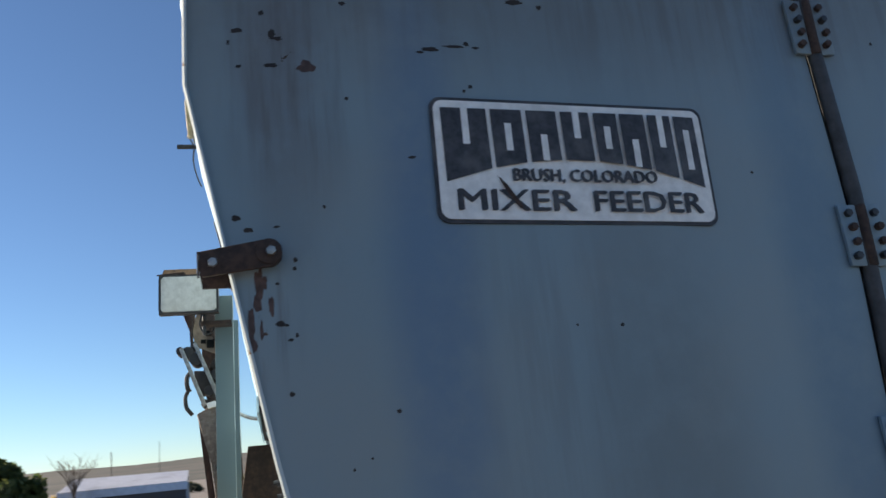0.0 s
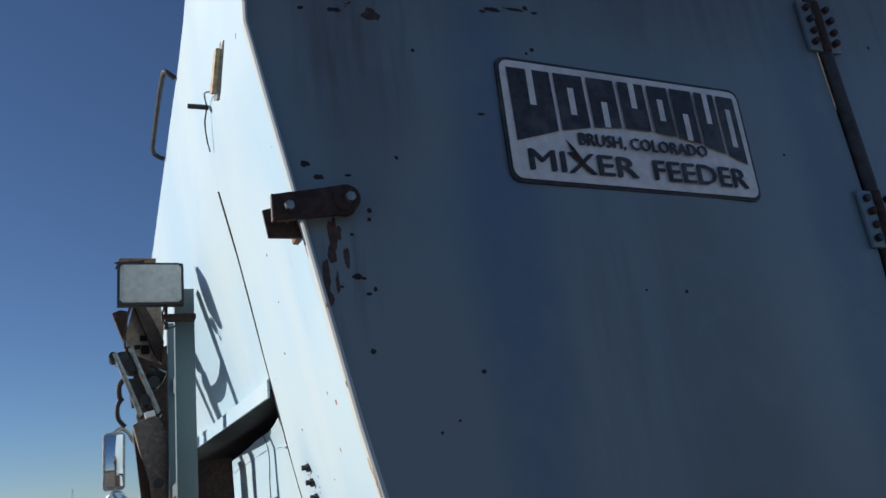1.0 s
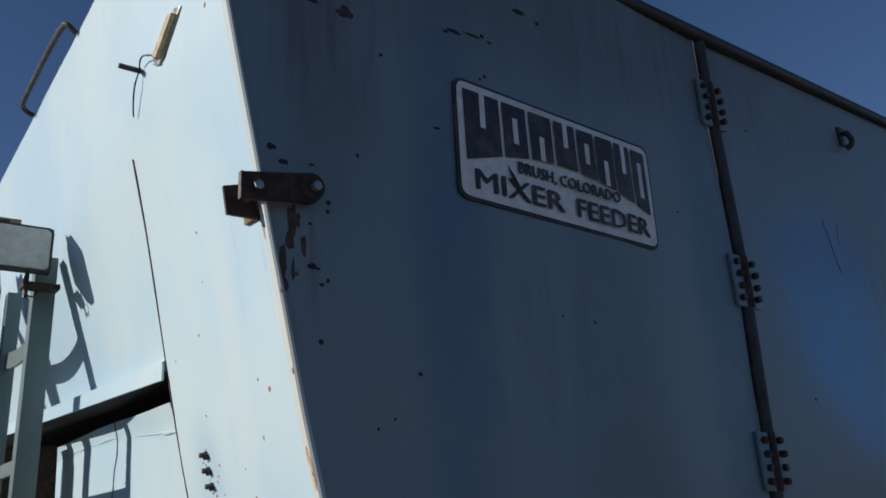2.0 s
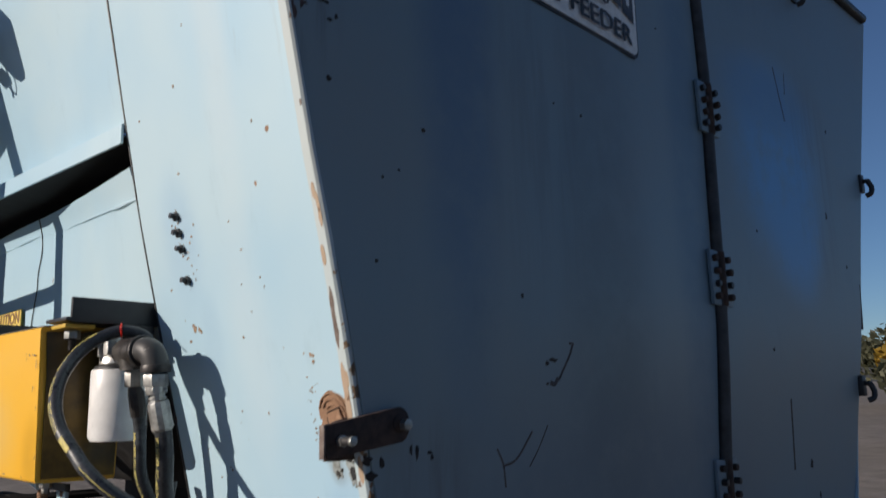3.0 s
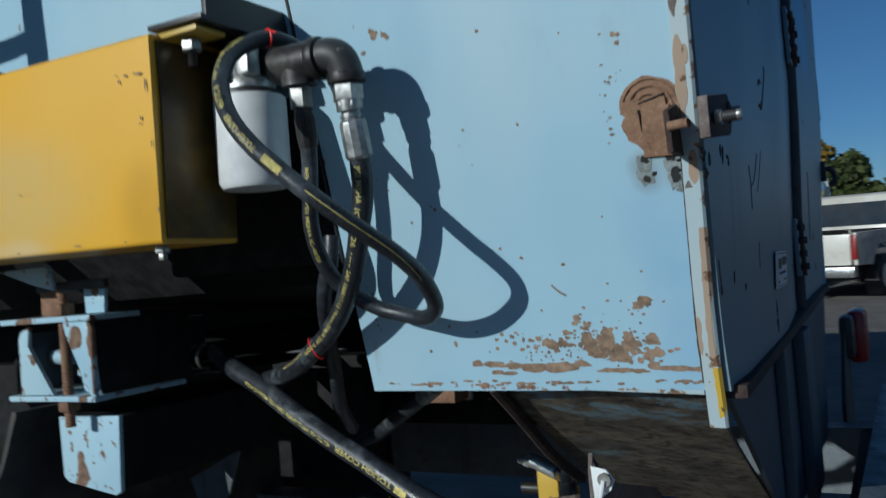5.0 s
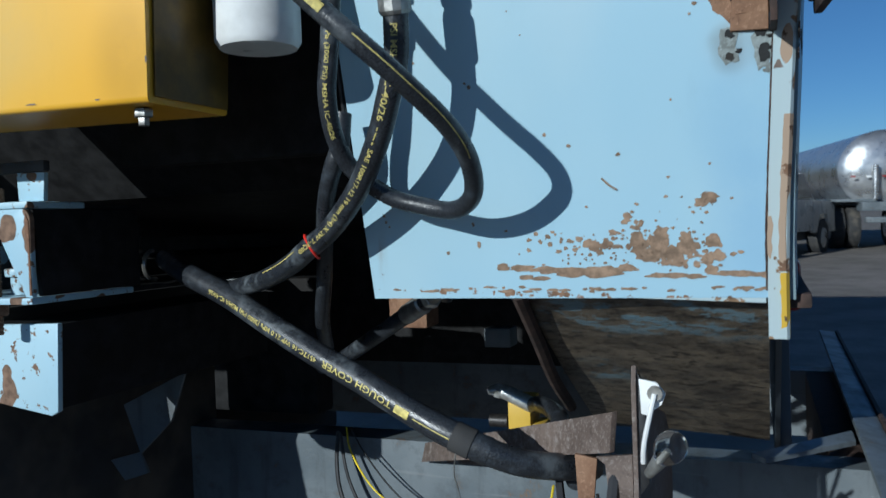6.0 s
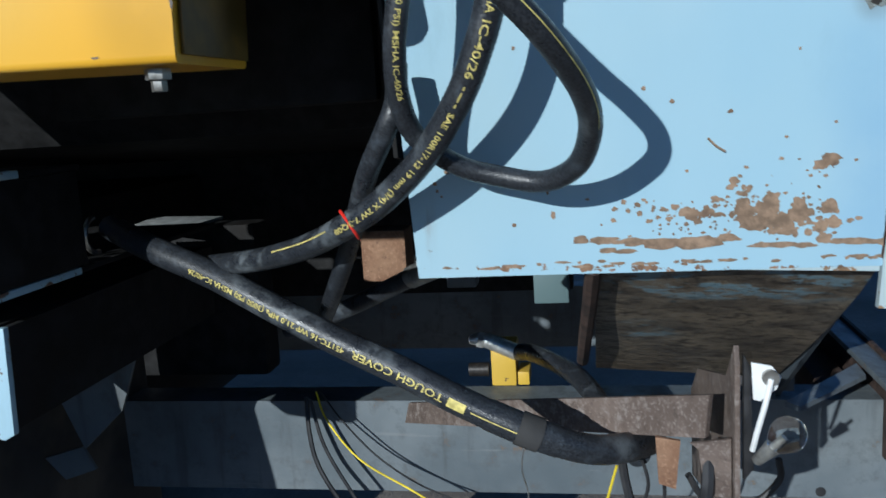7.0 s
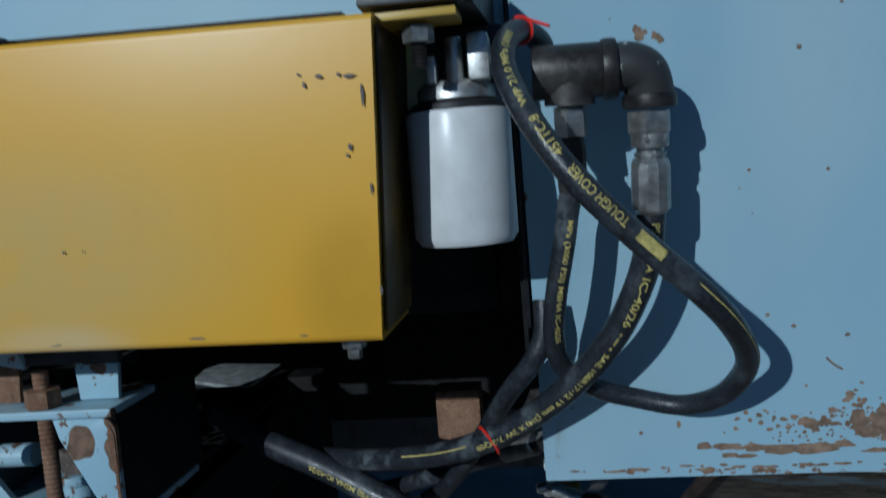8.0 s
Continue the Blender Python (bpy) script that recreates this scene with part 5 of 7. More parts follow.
lower = thing("support_beam", (0.1, 1.15, 1.08), "pale blue end-capped steel beam with a rusty lower edge", "steel beam")
part("end_cap", prism([(-0.085, 1.222, 1.220), (-0.085, 1.056, 1.224), (-0.085, 1.064, 1.087), (-0.085, 1.078, 1.080), (-0.085, 1.205, 1.098), (-0.085, 1.218, 1.108)], (0.01, 0, 0), 0.002), mat_beam, lower)
# Side and body coloured black for the shade behind the end cap.
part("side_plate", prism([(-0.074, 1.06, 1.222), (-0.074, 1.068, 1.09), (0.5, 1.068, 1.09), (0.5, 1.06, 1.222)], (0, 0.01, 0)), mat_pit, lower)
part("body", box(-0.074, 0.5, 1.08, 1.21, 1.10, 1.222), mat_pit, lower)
# hose clamps in the dark
for d in (0.0, 0.026):
    part("clamp", tube([(0.156 + 0.026 * math.cos(a), 1.074 + d, 1.300 + 0.026 * math.sin(a)) for a in linspace(1.6, 4.9, 14)], 0.004, 6), mat_steel, chassis, "bright steel hose clamp")

# ---- under the side sheet ----
solo("rusty_block", box(0.49, 0.56, 0.682, 0.766, 1.145, 1.24, 0.006), mat_rust, (0.5, 0.72, 1.15), "rusty square steel block under the side sheet", "steel block")
valve = thing("hydraulic_valve", (0.62, 0.53, 0.905), "small yellow hydraulic valve with a steel hose end", "valve")
part("body", box(0.60, 0.68, 0.503, 0.552, 0.905, 0.984, 0.004), mat_yellow_worn, valve)
part("port", box(0.605, 0.67, 0.478, 0.501, 0.905, 0.932, 0.003), mat_yellow_worn, valve)
part("spool", rod((0.63, 0.56, 0.93), (0.63, 0.60, 0.93), 0.014, 12), mat_iron, valve)
part("hose_end", tube([(0.60, 0.592, 1.000), (0.60, 0.572, 1.002), (0.60, 0.555, 0.998), (0.602, 0.50, 0.973)], 0.014, 16, radii=[0.008, 0.014, 0.0155, 0.0165]), mat_alu, valve, "bright steel hose end")
part("swivel_nut", nut((0.60, 0.575, 1.002), (0, -1, -0.3), 0.017, 0.014), mat_alu, valve)
part("blue_box", box(0.80, 0.9, 0.40, 0.475, 1.02, 1.12, 0.004), mat_post, chassis)
part("grey_lug", box(0.80, 0.86, 0.60, 0.665, 1.06, 1.105, 0.004), mat_rail, chassis)

# ---- rear lamp bracket ----
tail = thing("lamp_bracket", (0.1, 0.25, 0.91), "rusty steel bracket with a bare bulb, on the frame rail", "lamp bracket")
part("arm", prism([(0.50, 0.70, 0.908), (0.50, 0.71, 0.868), (-0.018, 0.233, 1.060), (-0.018, 0.228, 1.112)], (0.006, -0.006, 0), 0.001), mat_rust_grey, tail, "grey brown flat arm")
part("end_plate", prism([(x, 0.196, z) for x, z in ((-0.030, 0.979), (-0.030, 1.150), (-0.022, 1.172), (-0.004, 1.148), (0.03, 1.118), (0.28, 1.045), (0.36, 0.985), (0.36, 0.838), (0.10, 0.915), (0.02, 0.952))], (0, 0.006, 0), 0.001), mat_rust_grey, tail, "rust brown lamp plate")
part("flange", prism([(-0.02, 0.250, 1.054), (-0.02, 0.204, 1.060), (-0.02, 0.204, 0.985), (-0.015, 0.235, 0.990), (-0.015, 0.238, 1.045)], (0.006, 0, 0), 0.001), mat_rust_grey, tail)
part("end_plate", prism([(0.02, 0.285, 1.045), (0.02, 0.282, 0.985), (0.02, 0.262, 0.978), (0.02, 0.256, 1.04)], (0.006, 0, 0)), mat_rust, tail, "orange rust flake plate")
part("rubber_strip", prism([(-0.034, 0.193, 1.165), (-0.034, 0.186, 1.15), (-0.034, 0.182, 1.03), (-0.034, 0.193, 1.015)], (0.012, 0, 0), 0.002), mat_black, tail)
part("reflector", prism([(-0.055, 0.189, 1.162), (-0.055, 0.168, 1.158), (-0.055, 0.158, 1.145), (-0.055, 0.163, 1.132), (-0.055, 0.180, 1.118), (-0.055, 0.187, 1.12)], (0.004, 0, 0), 0.001), mat_white, tail, "white tin reflector tab")
part("rivet", rod((-0.056, 0.170, 1.146), (-0.061, 0.170, 1.146), 0.009, 14), mat_steel, tail)
part("white_wire", tube(smooth_line([(-0.062, 0.170, 1.146), (-0.064, 0.176, 1.12), (-0.06, 0.184, 1.085), (-0.05, 0.187, 1.06)]), 0.0032, 8), mat_white, tail, "white wire")
g = Mat("clear bulb glass", 0.03)
g.put(g.b, "Transmission Weight", 1.0), g.put(g.b, "IOR", 1.3)
mat_glass = g.done((0.95, 0.97, 0.97))
bulb_axis = Vector((-0.35, -0.55, 0.75)).normalized()
b0 = Vector((-0.045, 0.182, 1.045))
prof = [(0.0, 0.006), (0.012, 0.0075), (0.024, 0.009), (0.030, 0.010), (0.036, 0.014), (0.045, 0.0185), (0.055, 0.0195), (0.064, 0.016), (0.070, 0.009), (0.072, 0.003)]
bulb = part("bulb", tube([b0 + bulb_axis * s for s, r in prof[3:]], 0.01, 18, radii=[r for s, r in prof[3:]]), mat_glass, tail, "clear glass bulb")
bulb.visible_shadow = False
part("bulb_base", tube([b0 + bulb_axis * s for s, r in prof[:4]], 0.01, 16, radii=[r for s, r in prof[:4]]), mat_steel, tail)
part("bulb_stem", rod(b0 + bulb_axis * 0.026, b0 + bulb_axis * 0.048, 0.003, 8), mat_steel, tail)
for pts, r, mt, what in (
        ([(0.50, 0.88, 0.93), (0.46, 0.85, 0.89), (0.42, 0.78, 0.83), (0.40, 0.68, 0.78), (0.38, 0.58, 0.73), (0.33, 0.46, 0.70), (0.22, 0.40, 0.74), (0.12, 0.36, 0.86), (0.08, 0.33, 0.98)], 0.0019, mat_wire_yellow, "thin yellow wire hanging from the frame"),
        ([(0.50, 0.87, 0.93), (0.48, 0.83, 0.885), (0.46, 0.76, 0.82), (0.44, 0.68, 0.775), (0.43, 0.6, 0.745)], 0.0018, mat_black, "thin black wire hanging from the frame"),
        ([(0.50, 0.90, 0.92), (0.47, 0.89, 0.86), (0.45, 0.87, 0.80), (0.43, 0.82, 0.73), (0.42, 0.76, 0.66)], 0.0045, mat_black, "black cable hanging over the frame rail"),
        ([(0.49, 0.89, 0.92), (0.46, 0.86, 0.84), (0.44, 0.81, 0.76), (0.42, 0.74, 0.66)], 0.0035, mat_black, "black cable hanging over the frame rail"),
        ([(0.09, 0.325, 1.0), (0.08, 0.318, 0.95), (0.06, 0.30, 0.88), (0.06, 0.27, 0.80)], 0.006, mat_black, "black cable under the lamp bracket"),
        ([(0.10, 0.30, 0.99), (0.09, 0.29, 0.95), (0.10, 0.30, 0.90), (0.11, 0.285, 0.86), (0.10, 0.27, 0.9), (0.09, 0.27, 0.97)], 0.0025, mat_black, "tangled thin black wire"),
        ([(-0.01, 0.228, 1.03), (-0.02, 0.232, 0.99), (0.0, 0.245, 0.92), (0.02, 0.25, 0.84)], 0.008, mat_black, "black cable beside the end plate"),
        ([(0.44, 0.20, 0.80), (0.44, 0.17, 0.755), (0.44, 0.10, 0.745), (0.44, 0.05, 0.79), (0.44, 0.05, 0.83)], 0.006, mat_black, "black cable loop on the frame rail")):
    solo("wire", tube(smooth_line(pts), r, 7), mt, pts[0], what, "wire", "wires")
part("rail_patch", box(0.515, 0.5195, 0.44, 0.66, 0.865, 0.903), mat_rust_grey, chassis, "rust-stained patch plate")
for y, z in ((-0.149, 0.845), (-0.039, 0.732)):
    part("bolt_hole", rod((0.5185, y, z), (0.53, y, z), 0.009, 12), mat_black, chassis)
# rear bumper pieces
bump = thing("rear_bumper", (0.8, -0.17, 0.88), "grey worn steel bumper bar with rust", "bumper")
part("bar", prism([(0.12, -0.088, 0.985), (1.75, -0.115, 0.985), (1.75, -0.160, 0.978), (0.12, -0.133, 0.978)], (0, 0, -0.012), 0.003), mat_rail, bump)
part("face", prism([(0.12, -0.141, 0.985), (1.75, -0.168, 0.985), (1.75, -0.168, 0.80), (0.12, -0.141, 0.80)], (0, 0.008, 0), 0.002), mat_rust_dark, bump)
part("brace", prism([(0.312, 0.07, 0.98), (0.304, 0.05, 0.975), (0.457, -0.09, 0.972), (0.50, -0.088, 0.978)], (0, 0, -0.008)), mat_rail, bump, "pale lit brace")
# red tail lamp on the far corner
rl = thing("tail_lamp", (2.1, -0.05, 1.0), "red plastic tail lamp on a dark bracket", "tail lamp")
part("lens", box(2.02, 2.20, -0.08, -0.02, 1.01, 1.19, 0.025), mat_red, rl)
part("housing", box(1.90, 2.06, -0.045, 0.0, 1.04, 1.18, 0.02), mat_black, rl)
part("bracket", prism([(1.86, -0.02, 1.14), (2.05, -0.02, 1.02), (2.05, -0.02, 0.80), (1.60, -0.02, 0.80), (1.60, -0.02, 0.95)], (0, 0.01, 0)), mat_black, rl)

# ---- lamp, its frame and the gear behind ----
post = thing("light_stand", (-0.33, 1.45, 1.806), "grey green steel channel stand with two posts, beside the tank", "light stand", m=TR @ pose(0.007, 0.085, 0))


def channel(x0, x1, y0, y1, z0, z1, t=0.006):
    """An upright steel channel, its web towards the rear and its flanges forward."""
    return prism([(x0, y0, z0), (x1, y0, z0), (x1, y1, z0), (x1 - t, y1, z0), (x1 - t, y0 + t, z0), (x0 + t, y0 + t, z0), (x0 + t, y1, z0), (x0, y1, z0)], (0, 0, z1 - z0), 0.0015)


part("post", channel(-0.371, -0.314, 1.195, 1.245, 1.812, 2.60), mat_post, post)
part("foot_plate", box(-0.376, -0.20, 1.185, 1.262, 1.8055, 1.8125, 0.001), mat_post, post)
part("post", channel(-0.362, -0.318, 1.700, 1.750, 1.395, 2.62), mat_post, post)
part("foot_arm", box(-0.36, 0.3, 1.60, 1.76, 1.380, 1.3945, 0.002), mat_pit, post)
part("rung", box(-0.352, -0.338, 1.246, 1.699, 2.010, 2.050, 0.002), mat_post, post)
arch = smooth_line([(-0.345, 1.246, 2.412), (-0.345, 1.30, 2.402), (-0.345, 1.42, 2.394), (-0.345, 1.56, 2.399), (-0.345, 1.699, 2.416)], 3)
part("rung", shell([[p, p - Vector((0, 0, 0.052))] for p in arch], (0.010, 0, 0)), mat_post, post, "arched top rung")
lamp = thing("work_lamp", (-0.44, 1.13, 2.50), "rectangular work lamp with a ribbed dusty lens", "work lamp", m=TR @ pose(0.007, 0.075, 0.020))
part("housing", loft([[(-0.443 + sx_ * (w - b), y, 2.566 + sz_ * (h - b)) for sx_, sz_, b in ((-1, -1, 0.0), (1, -1, 0.0), (1, 1, 0.0), (-1, 1, 0.0))] for y, w, h in ((1.104, 0.091, 0.0625), (1.135, 0.091, 0.0625), (1.165, 0.075, 0.050), (1.185, 0.045, 0.030))]), mat_black, lamp)
part("bezel", loft([[(-0.443 + a * 0.0915, y, 2.566 + b * 0.063) for a, b in rounded_corners] for y in (1.099, 1.106) for rounded_corners in ([(-1, -0.82), (-0.88, -1), (0.88, -1), (1, -0.82), (1, 0.82), (0.88, 1), (-0.88, 1), (-1, 0.82)],)]), mat_black, lamp, "black rubber bezel")
lens = part("lens", loft([[(-0.443 + a * f, y, 2.566 + b * f * 0.675) for a, b in ((-1, -0.85), (-0.9, -1), (0.9, -1), (1, -0.85), (1, 0.85), (0.9, 1), (-0.9, 1), (-1, 0.85))] for y, f in ((1.100, 0.085), (1.0955, 0.083), (1.0925, 0.070))]), mat_lens, lamp, "dusty ribbed glass lens")
for k in range(17):
    part("lens_rib", rod((-0.515 + 0.009 * k, 1.0945, 2.518), (-0.515 + 0.009 * k, 1.0945, 2.614), 0.0022, 6), mat_lens, lens)
part("visor", prism([(-0.542, 1.12, 2.632), (-0.46, 1.12, 2.639), (-0.46, 1.19, 2.652), (-0.525, 1.19, 2.652)], (0, 0, 0.005), 0.001), mat_rust_dark, lamp, "rusty bracket plate over the lamp")
part("visor", prism([(-0.540, 1.175, 2.635), (-0.425, 1.175, 2.642), (-0.425, 1.175, 2.668), (-0.528, 1.175, 2.668)], (0, 0.005, 0), 0.001), mat_rust, lamp, "rusty bracket plate over the lamp")
part("bracket", rod((-0.40, 1.15, 2.44), (-0.40, 1.15, 2.508), 0.006, 8), mat_black, lamp)
part("bracket", box(-0.41, -0.315, 1.14, 1.19, 2.470, 2.485, 0.002), mat_rust_dark, lamp)
solo("lamp_wire", tube(smooth_line([(-0.405, 1.13, 2.51), (-0.412, 1.12, 2.475), (-0.400, 1.125, 2.448), (-0.385, 1.13, 2.444), (-0.372, 1.15, 2.46), (-0.374, 1.19, 2.49)]), 0.0025, 6), mat_black, (-0.4, 1.13, 2.5), "thin black wire under the work lamp", "wire", m=TR @ pose(0.007, 0.075, 0.015))

gear = thing("discharge_gear", (-0.42, 1.95, 1.8), "brown and black steel linkage beside the mixer", "linkage")
part("side_piece", prism([(-0.540, 1.95, 2.704), (-0.513, 1.95, 2.717), (-0.489, 1.95, 2.713), (-0.484, 1.95, 2.63), (-0.497, 1.95, 2.585)], (0, 0.03, 0), 0.002), mat_rust_dark, gear)
part("face_plate", prism([(-0.465, 1.92, 2.739), (-0.371, 1.92, 2.731), (-0.358, 1.92, 2.653), (-0.367, 1.92, 2.499), (-0.485, 1.92, 2.547), (-0.492, 1.92, 2.612)], (0, 0.008, 0)), mat_bare_plate, gear, "tan rusted round plate")
part("rim", shell([[(x, y, z) for y in (1.87, 1.925)] for x, z in ((-0.463, 2.745), (-0.480, 2.715), (-0.491, 2.68), (-0.497, 2.64), (-0.500, 2.60), (-0.499, 2.56), (-0.490, 2.52))], (0.008, 0, 0.002)), mat_rust_dark, gear, "dark curved rim")
part("bar", prism([(-0.476, 1.88, 2.737), (-0.440, 1.88, 2.737), (-0.396, 1.88, 2.654), (-0.361, 1.88, 2.577), (-0.369, 1.88, 2.491), (-0.397, 1.88, 2.535), (-0.436, 1.88, 2.634)], (0, 0.03, 0), 0.003), mat_rust_dark, gear, "dark brown slanting bar")
for x, z, w, h in ((-0.432, 2.598, 0.012, 0.010), (-0.425, 2.555, 0.014, 0.016), (-0.452, 2.565, 0.010, 0.008)):
    part("opening", box(x - w, x + w, 1.912, 1.921, z - h, z + h, 0.002), mat_pit, gear)
for (xa, za), (xb, zb) in (((-0.531, 2.526), (-0.443, 2.302)), ((-0.479, 2.543), (-0.384, 2.310))):
    part("link", prism([(xa - 0.006, 1.83, za), (xa + 0.007, 1.83, za + 0.006), (xb + 0.007, 1.83, zb + 0.004), (xb - 0.006, 1.83, zb - 0.006)], (0, 0.025, 0), 0.002), mat_steel, gear, "worn grey link bar")
for x, z, r in ((-0.534, 2.520, 0.016), (-0.505, 2.512, 0.024), (-0.474, 2.485, 0.026), (-0.482, 2.54, 0.014), (-0.44, 2.310, 0.017), (-0.386, 2.315, 0.016), (-0.425, 2.36, 0.02), (-0.40, 2.42, 0.022)):
    part("roller", rod((x, 1.845, z), (x, 1.93, z), r, 14, bevel=0.002), mat_black, gear)
part("motor", prism([(-0.487, 1.88, 2.445), (-0.431, 1.88, 2.442), (-0.420, 1.88, 2.356), (-0.472, 1.88, 2.346)], (0, 0.08, 0), 0.006), mat_black, gear, "black motor block")
part("motor", rod((-0.42, 1.90, 2.47), (-0.36, 1.90, 2.44), 0.026, 14, bevel=0.004), mat_iron, gear)
part("belt", tube(smooth_line([(-0.499, 1.9, 2.445), (-0.514, 1.9, 2.42), (-0.513, 1.9, 2.385), (-0.504, 1.9, 2.366)]), 0.009, 8), mat_black, gear)
part("belt", tube(smooth_line([(-0.508, 1.9, 2.372), (-0.520, 1.9, 2.345), (-0.516, 1.9, 2.305), (-0.494, 1.9, 2.275)]), 0.008, 8), mat_black, gear)
part("cap", prism([(-0.434, 1.80, 2.307), (-0.401, 1.80, 2.314), (-0.395, 1.80, 2.294), (-0.429, 1.80, 2.286)], (0, 0.03, 0), 0.002), mat_white, gear, "small white block")
part("guard", prism([(-0.472, 1.82, 2.269), (-0.401, 1.82, 2.306), (-0.374, 1.82, 2.275), (-0.354, 1.82, 2.233), (-0.356, 1.82, 1.90), (-0.403, 1.82, 1.90), (-0.414, 1.82, 2.08), (-0.449, 1.82, 2.182)], (0, 0.05, 0), 0.005), mat_rust_grey, gear, "grey sheet guard")
part("guard_boss", rod((-0.388, 1.806, 2.067), (-0.388, 1.819, 2.067), 0.017, 16, bevel=0.002), mat_black, gear)
part("back_plate", prism([(-0.470, 2.05, 2.56), (-0.335, 2.05, 2.60), (-0.300, 2.05, 1.60), (-0.40, 2.05, 1.60), (-0.425, 2.05, 2.05), (-0.450, 2.05, 2.33)], (0, 0.02, 0)), mat_rust_dark, gear)
part("arm", prism([(-0.470, 1.86, 2.262), (-0.452, 1.86, 2.262), (-0.375, 1.86, 1.70), (-0.405, 1.86, 1.70)], (0, 0.02, 0)), mat_rust_dark, gear)
# Added block that darkens the gap forward of the lower side sheet.
part("housing", prism([(-0.30, 1.97, 1.35), (-0.32, 1.97, 1.95), (-0.29, 1.97, 2.145), (-0.12, 1.97, 2.145), (-0.09, 1.97, 1.35)], (0, 0.12, 0), 0.006), mat_rust_dark, gear, "dark brown block added in the dark gap")
mirror = thing("side_mirror", (-0.51, 2.33, 2.04), "chrome framed truck side mirror", "side mirror", m=TR @ pose(-0.497, -1.337, 1.90) @ Matrix.Scale(1.47, 4) @ pose(0.497, 1.337, -1.90))
mg = Mat("mirror glass", 0.03, 1.0)
part("frame", loft([[(-0.5145 + a * w, y, 2.217 + b * h) for a, b in ((-1, -0.9), (-0.75, -1), (0.75, -1), (1, -0.9), (1, 0.9), (0.75, 1), (-0.75, 1), (-1, 0.9))] for y, w, h in ((2.300, 0.040, 0.110), (2.320, 0.042, 0.112), (2.345, 0.030, 0.095))]), mat_steel, mirror)
part("glass", box(-0.547, -0.482, 2.2945, 2.2995, 2.118, 2.318, 0.002), mg.done((0.75, 0.77, 0.78)), mirror)
part("stay", tube(smooth_line([(-0.52, 2.33, 2.325), (-0.49, 2.34, 2.345), (-0.46, 2.35, 2.33), (-0.44, 2.40, 2.30), (-0.40, 2.43, 2.28), (-0.36, 2.43, 2.27)]), 0.008, 8), mat_steel, mirror)
part("spot_mirror", loft([[(-0.505 + r * math.cos(q), y, 2.062 + r * math.sin(q)) for q in linspace(0, 5.984, 20)] for y, r in ((2.300, 0.036), (2.31, 0.042), (2.34, 0.030))]), mat_alu, mirror)
part("spot_glass", rod((-0.505, 2.2985, 2.062), (-0.505, 2.296, 2.062), 0.034, 20), mg.m, mirror)

# ---- knocks and scrapes on the sheets ----
def flake(w, h, seed, n=20):
    """An irregular flat blot about 0, 0."""
    out = []
    for k in range(n):
        a = 2 * math.pi * k / n
        r = 1.0 + 0.55 * noise.noise((1.3 * math.cos(a) + seed * 3.1, 1.3 * math.sin(a), seed)) + 0.38 * noise.noise((3.6 * math.cos(a), 3.6 * math.sin(a) + seed, 2))
        out.append((0.5 * w * r * math.cos(a), 0.5 * h * r * math.sin(a)))
    return out


def knock(x, z, w, h, seed, material):
    own = bmesh.new()
    own.faces.new([own.verts.new((x + a, ry(x + a, z + b) + 0.3 * dent(0.8 * (x + a) + 5, z + b) - 0.0008, z + b)) for a, b in flake(w, h, seed)])
    g = bmesh.ops.extrude_face_region(own, geom=own.faces[:])
    bmesh.ops.translate(own, verts=[v for v in g["geom"] if isinstance(v, bmesh.types.BMVert)], vec=(0, 0.0018, 0))
    part("paint_chip", own, material, mixer, smooth=0)


